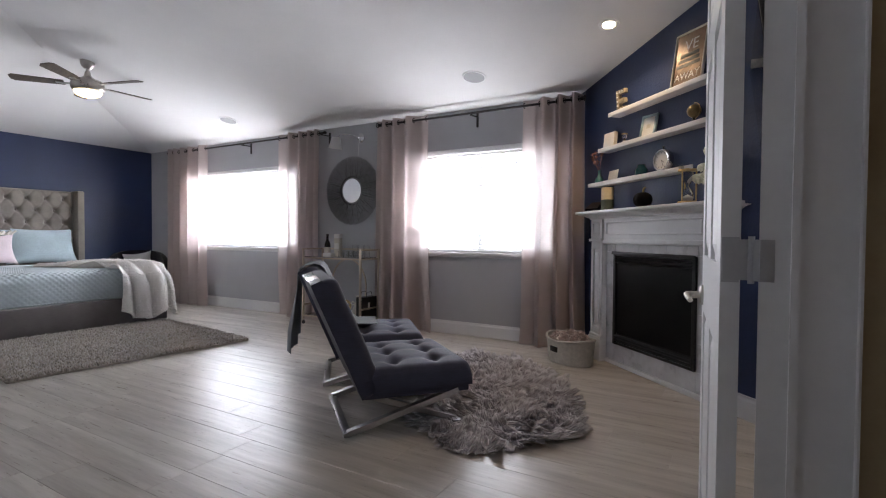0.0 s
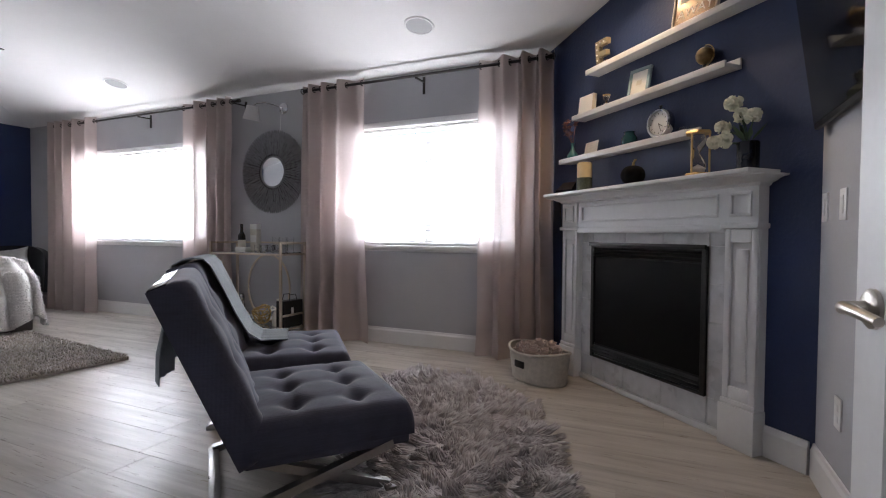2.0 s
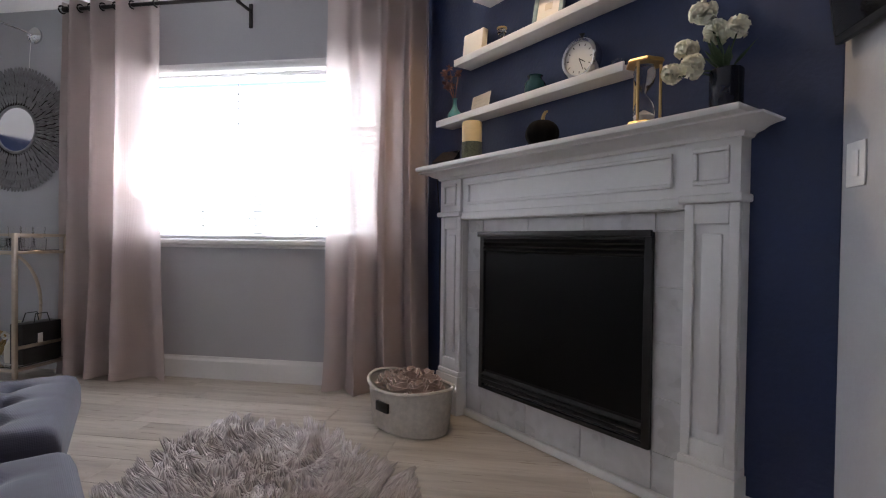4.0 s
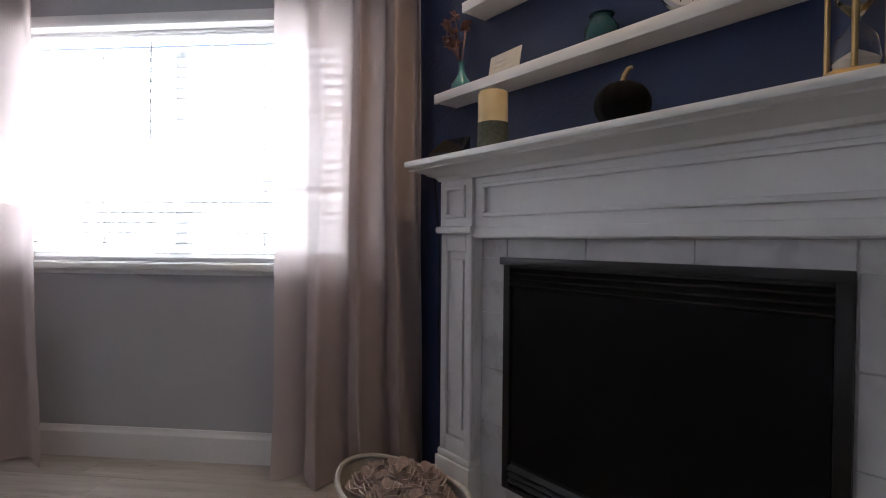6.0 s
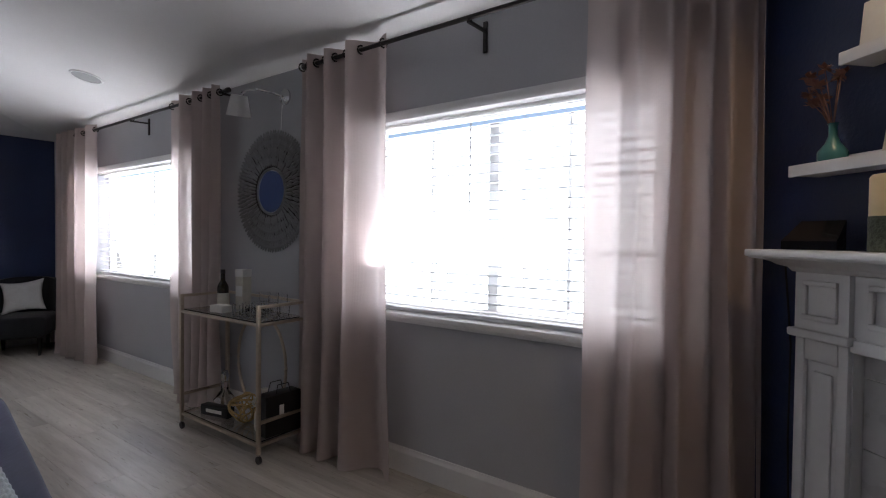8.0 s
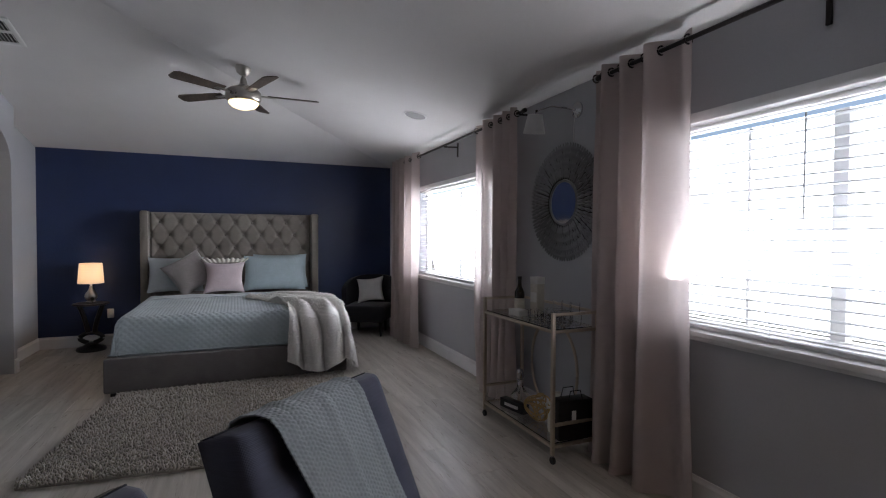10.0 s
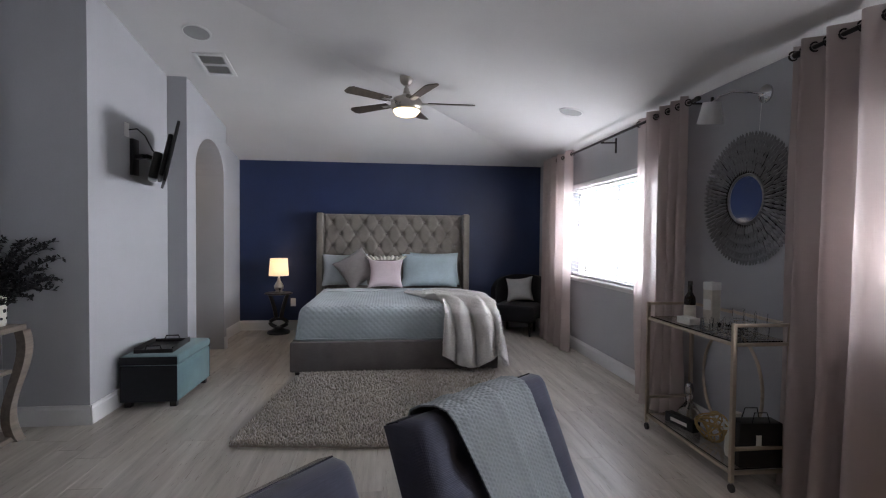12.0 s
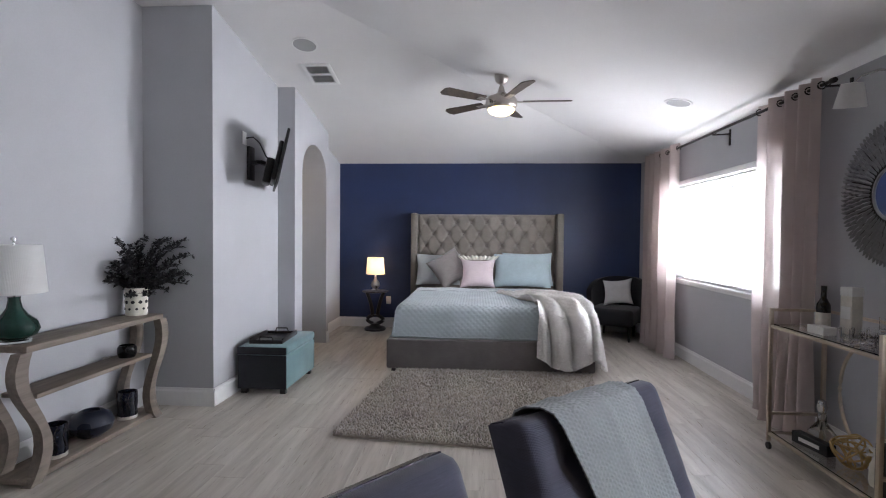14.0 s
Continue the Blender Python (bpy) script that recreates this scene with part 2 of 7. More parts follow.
M_TEALUPH = fabric("teal_leatherette", (0.14, 0.24, 0.26), 0.15, 120, 0.6, 0.2, 0.3)
M_SHAG = tufted("grey_beige_shag", (0.20, 0.175, 0.15), (0.48, 0.43, 0.365))
M_FUR = tufted("silver_fur", (0.33, 0.30, 0.31), (0.74, 0.70, 0.71))
M_THROW = tufted("cream_fur", (0.68, 0.65, 0.63), (0.84, 0.82, 0.80))
M_THROWBASE = fabric("cream_fur_base", (0.76, 0.735, 0.715), 0.1, 60, 0.95, 0.5, 0.9)
M_BLACKVELVET = plain("black_velvet", (0.006, 0.006, 0.007), 0.95, vary=0.2, bump=0.1)
M_BLACKVELVET.node_tree.nodes["Principled BSDF"].inputs["Specular IOR Level"].default_value = 0.12
M_DARKWOOD = plain("black_wood", (0.016, 0.013, 0.013), 0.35, vary=0.25, bump=0.1)
M_DRIFT = wood("weathered_oak", (0.26, 0.215, 0.175), (0.15, 0.12, 0.10), 1.2, 0.6, 0.1)
M_MIRROR = plain("mirror_glass", (0.86, 0.87, 0.88), 0.015, metal=1.0, vary=0.01, bump=0.0)
M_SILVER = plain("antique_silver", (0.27, 0.27, 0.28), 0.42, metal=0.45, vary=0.25, bump=0.3, dist=0.003)
M_GLASS = glass("clear_glass")
M_PANE = glass("window_pane", (0.97, 0.99, 1.0))
M_GREENGLASS = glass("green_glass", (0.10, 0.34, 0.24), 0.04)
M_SHADEWARM = fabric("lit_linen_shade", (0.78, 0.70, 0.58), 0.05, 300, 0.9, 0.1, 0.2, 0.6)
M_SHADE = fabric("white_linen_shade", (0.74, 0.74, 0.73), 0.05, 300, 0.9, 0.1, 0.2, 0.3)
M_BOWL = glow("lit_frosted_glass", (1.0, 0.80, 0.46), 2.4)
M_SPOT = glow("lit_spot_lens", (1.0, 0.82, 0.55), 14.0)
M_CREAM = plain("cream_wax", (0.66, 0.52, 0.30), 0.5, vary=0.1, fine=25)
M_MOSS = plain("speckled_moss", (0.09, 0.11, 0.08), 0.7, vary=0.6, fine=120, bump=0.8, dist=0.006)
M_CARD = plain("cream_card", (0.62, 0.58, 0.50), 0.8, vary=0.12, fine=30)
M_PAPER = plain("white_paper", (0.72, 0.71, 0.68), 0.8, vary=0.05)
M_TEAL = plain("teal_ceramic", (0.07, 0.24, 0.25), 0.3, vary=0.15, bump=0.05)
M_DKTEAL = plain("dark_teal_glass", (0.015, 0.06, 0.07), 0.15, vary=0.2, bump=0.0)
M_PETAL = plain("cream_petal", (0.93, 0.92, 0.76), 0.7, vary=0.1)
M_DRYPETAL = plain("dried_petal", (0.34, 0.17, 0.13), 0.8, vary=0.3)
M_LEAF = plain("green_leaf", (0.05, 0.10, 0.045), 0.6, vary=0.3)
M_DARKLEAF = plain("dark_fern_leaf", (0.018, 0.018, 0.022), 0.6, vary=0.3)
M_FRAMEBLUE = plain("pale_blue_frame", (0.26, 0.36, 0.40), 0.5, vary=0.15)
M_WICKER = plain("whitewashed_wicker", (0.60, 0.56, 0.50), 0.8, vary=0.22, fine=40, bump=0.5)
M_ROSE = fabric("rose_satin", (0.64, 0.50, 0.44), 0.2, 200, 0.45, 0.4, 0.3)
M_FANBLADE = wood("fan_blade_wood", (0.10, 0.075, 0.06), (0.055, 0.04, 0.034), 1.5, 0.45, 0.1)
M_PLASTIC = plain("white_plastic", (0.74, 0.74, 0.73), 0.4, vary=0.03, bump=0.0)
M_GRILLE = plain("speaker_grille", (0.36, 0.36, 0.37), 0.7, vary=0.06, fine=300, bump=0.4)
# near-black colour that paints the shade inside vent, fire insert and pot piercings
M_CAVSHADE = plain("cavity_shade", (0.03, 0.03, 0.032), 0.9)
M_LOG = plain("charred_log", (0.03, 0.025, 0.022), 0.9, vary=0.5, fine=30, bump=0.9, dist=0.01)
M_GOLDPOSTER = plain("copper_poster", (0.26, 0.17, 0.11), 0.28, metal=0.3, vary=0.25, bump=0.05)
M_INK = plain("black_ink", (0.012, 0.012, 0.012), 0.5)
M_BULBWOOD = plain("marquee_letter", (0.32, 0.27, 0.19), 0.5, vary=0.2)
M_WHISKY = glass("amber_bottle", (0.35, 0.20, 0.06), 0.02)
M_PORCELAIN = plain("cream_porcelain", (0.68, 0.66, 0.58), 0.3, vary=0.05)
M_GROUND = plain("garden_ground", (0.20, 0.19, 0.14), 0.95, vary=0.3, fine=6, coarse=0.4)
M_FENCE = plain("far_fence", (0.30, 0.27, 0.23), 0.9, vary=0.25)


# ---- shape helpers ----
def mesh_of(name, bm, material, smooth=None):
    bmesh.ops.recalc_face_normals(bm, faces=bm.faces)
    me = bpy.data.meshes.new(name)
    bm.to_mesh(me)
    bm.free()
    me.materials.append(material)
    if smooth is not None:
        me.shade_smooth()
        if smooth:
            me.set_sharp_from_angle(angle=radians(smooth))
    return me


def part(name, bm, material, parent, label="", smooth=40):
    ob = new(name, mesh_of(name, bm, material, smooth))
    ob.parent = parent
    if label:
        ob["label"] = label
    return ob


def thing(name, label, category, m=None, group="", kind=""):
    ob = new(name)
    ob.empty_display_size = 0.1
    if m is not None:
        ob.matrix_basis = m
    return tagged(ob, label, category, group, kind)


def single(name, bm, material, label, category, m=None, group="", kind="", smooth=40):
    ob = new(name, mesh_of(name, bm, material, smooth))
    if m is not None:
        ob.matrix_basis = m
    return tagged(ob, label, category, group, kind)


def box(bm, x0, x1, y0, y1, z0, z1, bevel=0.0, seg=2):
    vs = [bm.verts.new((x, y, z)) for x in (x0, x1) for y in (y0, y1) for z in (z0, z1)]
    fs = [bm.faces.new([vs[i] for i in f]) for f in ((0, 1, 3, 2), (4, 6, 7, 5), (0, 4, 5, 1), (2, 3, 7, 6), (0, 2, 6, 4), (1, 5, 7, 3))]
    if bevel:
        edges = list({e for f in fs for e in f.edges})
        bmesh.ops.bevel(bm, geom=edges, offset=bevel, segments=seg, affect="EDGES", profile=0.5)
    return vs


def boxed(*args, **kw):
    bm = bmesh.new()
    box(bm, *args, **kw)
    return bm


def prism(bm, poly, z0, z1):
    """A polygon in plan pulled up; z1 may be a function of x and y."""
    top = z1 if callable(z1) else (lambda x, y: z1)
    a = [bm.verts.new((x, y, z0)) for x, y in poly]
    b = [bm.verts.new((x, y, top(x, y))) for x, y in poly]
    n = len(poly)
    bm.faces.new(a[::-1])
    bm.faces.new(b)
    for i in range(n):
        bm.faces.new((a[i], a[(i + 1) % n], b[(i + 1) % n], b[i]))


def lathe(bm, profile, seg=24, at=(0, 0, 0), turn=None):
    """Profile of (radius, height), turned round the z axis."""
    rings = []
    for r, z in profile:
        ring = []
        for i in range(seg):
            a = 2 * math.pi * i / seg
            v = Vector((r * math.cos(a), r * math.sin(a), z))
            if turn is not None:
                v = turn @ v
            ring.append(bm.verts.new(v + Vector(at)))
        rings.append(ring)
    for a, b in zip(rings, rings[1:]):
        for i in range(seg):
            bm.faces.new((a[i], a[(i + 1) % seg], b[(i + 1) % seg], b[i]))
    if profile[0][0] > 1e-5 and profile[-1][0] > 1e-5:
        a, b = rings[-1], rings[0]
        for i in range(seg):
            bm.faces.new((a[i], a[(i + 1) % seg], b[(i + 1) % seg], b[i]))
    elif profile[0][0] > 1e-5:
        bm.faces.new(rings[0][::-1])
    elif profile[-1][0] > 1e-5:
        bm.faces.new(rings[-1])
    bmesh.ops.remove_doubles(bm, verts=bm.verts, dist=1e-5)


def lathed(profile, seg=24, at=(0, 0, 0), turn=None):
    bm = bmesh.new()
    lathe(bm, profile, seg, at, turn)
    return bm


def tube(bm, pts, r, seg=8, closed=False):
    """A round bar along points; r may be a list."""
    pts = [Vector(p) for p in pts]
    n = len(pts)
    rings = []
    up = Vector((0, 0, 1))
    for i, p in enumerate(pts):
        d = (pts[(i + 1) % n] - pts[i - 1]) if closed else (pts[min(i + 1, n - 1)] - pts[max(i - 1, 0)])
        d.normalize()
        side = d.cross(up)
        if side.length < 0.05:
            side = d.cross(Vector((0, 1, 0)))
        side.normalize()
        other = side.cross(d)
        rr = r[i] if isinstance(r, (list, tuple)) else r
        rings.append([bm.verts.new(p + (side * math.cos(a) + other * math.sin(a)) * rr) for a in (2 * math.pi * k / seg for k in range(seg))])
    for i in range(n if closed else n - 1):
        a, b = rings[i], rings[(i + 1) % n]
        for k in range(seg):
            bm.faces.new((a[k], a[(k + 1) % seg], b[(k + 1) % seg], b[k]))
    if not closed:
        bm.faces.new(rings[0][::-1])
        bm.faces.new(rings[-1])


def tubed(pts, r, seg=8, closed=False):
    bm = bmesh.new()
    tube(bm, pts, r, seg, closed)
    return bm


def bar(bm, a, b, w, h, up=(0, 0, 1)):
    """A flat bar from a to b, w wide and h thick."""
    a, b = Vector(a), Vector(b)
    d = (b - a).normalized()
    s = d.cross(Vector(up)).normalized()
    o = s.cross(d)
    vs = [bm.verts.new(p + s * (i * w / 2) + o * (j * h / 2)) for p in (a, b) for i, j in ((-1, -1), (1, -1), (1, 1), (-1, 1))]
    for f in ((0, 1, 2, 3), (7, 6, 5, 4), (0, 4, 5, 1), (1, 5, 6, 2), (2, 6, 7, 3), (3, 7, 4, 0)):
        bm.faces.new([vs[i] for i in f])


def sheet(bm, f, nu, nv, thick=0.0):
    """A cloth: f(u, v) with u and v from 0 to 1, given a thickness along its normals."""
    grid = [[Vector(f(i / nu, j / nv)) for j in range(nv + 1)] for i in range(nu + 1)]
    vs = [[bm.verts.new(p) for p in row] for row in grid]
    for i in range(nu):
        for j in range(nv):
            bm.faces.new((vs[i][j], vs[i + 1][j], vs[i + 1][j + 1], vs[i][j + 1]))
    if thick:
        lo = []
        for i in range(nu + 1):
            row = []
            for j in range(nv + 1):
                du = grid[min(i + 1, nu)][j] - grid[max(i - 1, 0)][j]
                dv = grid[i][min(j + 1, nv)] - grid[i][max(j - 1, 0)]
                nrm = du.cross(dv)
                nrm = nrm.normalized() if nrm.length > 1e-9 else Vector((0, 0, 1))
                row.append(bm.verts.new(grid[i][j] - nrm * thick))
            lo.append(row)
        for i in range(nu):
            for j in range(nv):
                bm.faces.new((lo[i][j], lo[i][j + 1], lo[i + 1][j + 1], lo[i + 1][j]))
        for i in range(nu):
            bm.faces.new((vs[i + 1][0], vs[i][0], lo[i][0], lo[i + 1][0]))
            bm.faces.new((vs[i][nv], vs[i + 1][nv], lo[i + 1][nv], lo[i][nv]))
        for j in range(nv):
            bm.faces.new((vs[0][j], vs[0][j + 1], lo[0][j + 1], lo[0][j]))
            bm.faces.new((vs[nu][j + 1], vs[nu][j], lo[nu][j], lo[nu][j + 1]))


def sheeted(f, nu, nv, thick=0.0):
    bm = bmesh.new()
    sheet(bm, f, nu, nv, thick)
    return bm


def cushion(bm, w, d, h, m=None, n=18, pinch=0.35, dents=()):
    """A stuffed pillow w by d by h, thin at the rim and pulled at the corners."""
    for sgn in (1, -1):
        rows = []
        for i in range(n + 1):
            row = []
            for j in range(n + 1):
                u, v = 2 * i / n - 1, 2 * j / n - 1
                k = (1 - abs(u) ** 2.3) * (1 - abs(v) ** 2.3)
                z = sgn * h / 2 * max(k, 0) ** 0.62
                sx = 1 - pinch * 0.45 * (1 - v * v) * abs(u) ** 3
                sy = 1 - pinch * 0.45 * (1 - u * u) * abs(v) ** 3
                x, y = u * w / 2 * sx, v * d / 2 * sy
                z *= 1 + 0.12 * noise.noise(Vector((x * 6, y * 6, h * 9 + sgn)))
                p = Vector((x, y, z))
                row.append(bm.verts.new(m @ p if m is not None else p))
            rows.append(row)
        for i in range(n):
            for j in range(n):
                bm.faces.new((rows[i][j], rows[i + 1][j], rows[i + 1][j + 1], rows[i][j + 1]))
    bmesh.ops.remove_doubles(bm, verts=bm.verts, dist=1e-4)


def tufts(name, bases, tips, width, material, parent=None, label="", category="", kind=""):
    """Many small bent blades in one mesh: base, bend and tip of each."""
    n = len(bases)
    bases, tips = np.asarray(bases, float), np.asarray(tips, float)
    d = tips - bases
    side = np.cross(d, np.random.normal(size=(n, 3)))
    side /= np.linalg.norm(side, axis=1)[:, None] + 1e-9
    up = np.cross(side, d)
    up /= np.linalg.norm(up, axis=1)[:, None] + 1e-9
    mid = bases + d * 0.55
    w = np.asarray(width).reshape(-1, 1) if np.ndim(width) else width
    v = np.stack([bases + side * w, bases - side * w * 0.5 + up * w * 0.87, bases - side * w * 0.5 - up * w * 0.87,
                  mid + side * w * 0.9, mid - side * w * 0.45 + up * w * 0.78, mid - side * w * 0.45 - up * w * 0.78, tips], axis=1).reshape(-1, 3)
    one = np.array([(0, 1, 4), (0, 4, 3), (1, 2, 5), (1, 5, 4), (2, 0, 3), (2, 3, 5), (3, 4, 6), (4, 5, 6), (5, 3, 6)])
    f = (one[None] + (np.arange(n) * 7)[:, None, None]).reshape(-1, 3)
    me = bpy.data.meshes.new(name)
    me.from_pydata(v.tolist(), [], f.tolist())
    me.materials.append(material)
    me.shade_smooth()
    ob = new(name, me)
    ob.parent = parent
    return tagged(ob, label, category, "", kind)


# ---- the room ----
X_BED, X_RIGHT, Y_WIN, Y_TV, Y_ALC = -8.67, -0.05, 4.89, 0.49, -0.08
X_CORNER, Y_ARCH, X_ARCH0, X_ARCH1 = -5.13, 0.67, -7.56, -6.40
T = 0.2
SLOPE, Z_LOW = 0.2, 2.425
Z_FLAT = Z_LOW + SLOPE * (X_CORNER - X_BED)
DIAG = 3.40
HINGE = (-0.185, 1.27)


def ceil_z(x, y):
    return min(Z_LOW + SLOPE * (x - X_BED), Z_LOW + SLOPE * (Y_WIN - y), Z_FLAT)


def structure(name, bm, material, label, smooth=None):
    return single(name, bm, material, label, "", kind="structure", smooth=smooth)


def wall(name, poly, material, label, z0=0.0, z1=None):
    bm = bmesh.new()
    prism(bm, poly, z0, z1 if z1 is not None else (lambda x, y: ceil_z(min(max(x, X_BED), 2), min(max(y, -1), Y_WIN)) + 0.03))
    return structure(name, bm, material, label)


# ceiling: two slopes meeting in a hip, and a flat part
bm = bmesh.new()
yh = Y_WIN - (X_CORNER - X_BED)
XE, YS = 2.6, -1.9
for poly in ([(X_BED, Y_WIN), (X_BED, YS), (X_CORNER, YS), (X_CORNER, yh)], [(X_BED, Y_WIN), (X_CORNER, yh), (XE, yh), (XE, Y_WIN)], [(X_CORNER, YS), (XE, YS), (XE, yh), (X_CORNER, yh)]):
    lo = [bm.verts.new((x, y, ceil_z(x, y))) for x, y in poly]
    hi = [bm.verts.new((x, y, ceil_z(x, y) + 0.15)) for x, y in poly]
    bm.faces.new(lo)
    bm.faces.new(hi[::-1])
bmesh.ops.remove_doubles(bm, verts=bm.verts, dist=1e-4)
bmesh.ops.bridge_loops(bm, edges=[e for e in bm.edges if e.is_boundary])
structure("ceiling", bm, M_CEIL, "white vaulted ceiling with a soft hip")

floor = structure("floor", boxed(-9.2, XE, YS, 5.1, -0.12, -0.006), M_JOINT, "grey-washed wood plank floor")


# window wall, pierced twice
def wall_with_windows():
    bm = bmesh.new()
    y0, y1 = Y_WIN, Y_WIN + T
    top = Z_LOW + 0.03
    xs = [X_BED - T, WIN_A[0], WIN_A[1], WIN_B[0], WIN_B[1], X_RIGHT + T]
    for i in range(5):
        if i in (1, 3):
            box(bm, xs[i], xs[i + 1], y0, y1, 0, WIN_Z0)
            box(bm, xs[i], xs[i + 1], y0, y1, WIN_Z1, top)
        else:
            box(bm, xs[i], xs[i + 1], y0, y1, 0, top)
    bmesh.ops.remove_doubles(bm, verts=bm.verts, dist=1e-4)
    return structure("wall_north", bm, M_WALL, "pale grey painted wall with two windows")


wall_with_windows()
wall("wall_west", [(X_BED - T, Y_ALC - 1.5), (X_BED, Y_ALC - 1.5), (X_BED, Y_WIN), (X_BED - T, Y_WIN)], M_BLUE, "navy blue accent wall behind the bed")
dx = DIAG - Y_WIN
wall("wall_diagonal", [(dx, Y_WIN), (X_RIGHT, DIAG - X_RIGHT), (X_RIGHT + 0.28, DIAG - X_RIGHT), (dx + 0.28, Y_WIN)], M_BLUE, "navy blue textured corner wall")
Y_JOG = 1.36
wall("wall_east", [(X_RIGHT, Y_JOG), (X_RIGHT + 0.16, Y_JOG), (X_RIGHT + 0.16, DIAG - X_RIGHT - 0.005), (X_RIGHT, DIAG - X_RIGHT - 0.005)], M_WALL, "pale grey wall beside the fireplace")
XD = HINGE[0] - 0.002
XW = XD + 0.06
wall("wall_doorway", [(XW, HINGE[1] + 0.005), (X_RIGHT + 0.005, HINGE[1] + 0.005), (X_RIGHT + 0.005, Y_JOG), (XW, Y_JOG)], M_WALL, "pale grey wall beside the door")
wall("wall_doorway_2", [(XD, YS), (X_RIGHT, YS), (X_RIGHT, 0.0), (XD, 0.0)], M_WALL, "pale grey wall beside the door")
wall("wall_lintel", [(XD, 0.0), (X_RIGHT, 0.0), (X_RIGHT, HINGE[1]), (XD, HINGE[1])], M_WALL, "wall above the doorway", z0=2.08)
# alcove, wall under the television, arch
wall("wall_south", [(X_CORNER, Y_ALC - T), (XD, Y_ALC - T), (XD - 0.001, Y_ALC), (X_CORNER, Y_ALC)], M_WALL, "pale grey wall behind the console table")
wall("wall_alcove", [(X_CORNER - T, YS + 0.3), (X_CORNER, YS + 0.3), (X_CORNER, Y_TV - 0.2), (X_CORNER - T, Y_TV - 0.2)], M_WALL, "pale grey return wall")
wall("wall_television", [(X_ARCH1, Y_TV - 0.2), (X_CORNER, Y_TV - 0.2), (X_CORNER, Y_TV), (X_ARCH1, Y_TV)], M_WALL, "pale grey wall with the television")
wall("wall_corner", [(X_BED, Y_TV - 0.2), (X_ARCH0, Y_TV - 0.2), (X_ARCH0, Y_TV + 0.02), (X_BED, Y_TV + 0.02)], M_WALL, "pale grey wall beside the bed")
ARCH_A, ARCH_B, ARCH_SPRING, ARCH_TOP = -7.48, -6.62, 2.05, 2.40
bm = bmesh.new()
arc = [(ARCH_B, 0.0)] + [((ARCH_A + ARCH_B) / 2 + (ARCH_B - ARCH_A) / 2 * math.cos(a), ARCH_SPRING + (ARCH_TOP - ARCH_SPRING) * math.sin(a)) for a in (math.pi * k / 16 for k in range(17))] + [(ARCH_A, 0.0)]
outline = [(X_ARCH1, 0.0)] + arc + [(X_ARCH0, 0.0), (X_ARCH0, ceil_z(X_ARCH0, Y_ARCH) + 0.03), (X_ARCH1, ceil_z(X_ARCH1, Y_ARCH) + 0.03)]
fr = [bm.verts.new((x, Y_ARCH, z)) for x, z in outline]
bk = [bm.verts.new((x, Y_TV - 0.2, z)) for x, z in outline]
n = len(outline)
for i in range(n):
    bm.faces.new((fr[i], fr[(i + 1) % n], bk[(i + 1) % n], bk[i]))
bmesh.ops.triangle_fill(bm, edges=[e for e in bm.edges if e.verts[0] in fr and e.verts[1] in fr], use_beauty=True)
bmesh.ops.triangle_fill(bm, edges=[e for e in bm.edges if e.verts[0] in bk and e.verts[1] in bk], use_beauty=True)
structure("wall_arch", bm, M_WALL, "pale grey wall with an arched opening")
wall("wall_passage", [(-8.6, -1.2), (-5.4, -1.2), (-5.4, -1.05), (-8.6, -1.05)], M_WALL, "pale grey wall of the passage behind the arch")
structure("door_2", boxed(-6.58, -6.56, -0.62, 0.27, 0.0, 2.02), M_BLACK, "dark door edge inside the arched passage")
# hall behind the doorway
wall("wall_hall", [(X_RIGHT + 0.006, HINGE[1] + 0.006), (XE, HINGE[1] + 0.006), (XE, HINGE[1] + 0.15), (X_RIGHT + 0.006, HINGE[1] + 0.15)], M_TAN, "tan painted hall wall")
wall("wall_hall_2", [(XE, YS), (XE + 0.15, YS), (XE + 0.15, HINGE[1] + 0.15), (XE, HINGE[1] + 0.15)], M_TAN, "tan painted hall wall")
wall("wall_hall_3", [(X_CORNER - 4, YS - 0.15), (XE + 0.15, YS - 0.15), (XE + 0.15, YS), (X_CORNER - 4, YS)], M_TAN, "tan painted hall wall")


# baseboards: a board with a stepped top
def baseboard(a, b, flip=False):
    a, b = Vector((*a, 0)), Vector((*b, 0))
    d = (b - a).normalized()
    o = Vector((d.y, -d.x, 0)) * (-1 if flip else 1)
    prof = [(0, 0), (0.016, 0), (0.016, 0.112), (0.009, 0.126), (0.007, 0.14), (0, 0.14)]
    bm = bmesh.new()
    r = [[bm.verts.new(p + o * k + Vector((0, 0, z))) for k, z in prof] for p in (a, b)]
    for i in range(6):
        bm.faces.new((r[0][i], r[0][(i + 1) % 6], r[1][(i + 1) % 6], r[1][i]))
    bm.faces.new(r[0])
    bm.faces.new(r[1][::-1])
    return structure("baseboard", bm, M_WHITE, "white moulded baseboard")


baseboard((X_BED, Y_WIN), (dx, Y_WIN))
baseboard((X_BED, Y_TV + 0.02), (X_BED, Y_WIN))
c45 = math.sqrt(0.5)


def on_diag(s, off=0.0):
    """The place s along the corner wall and off in front of it."""
    return ((DIAG - off / c45) / 2 + s * c45, (DIAG - off / c45) / 2 - s * c45)


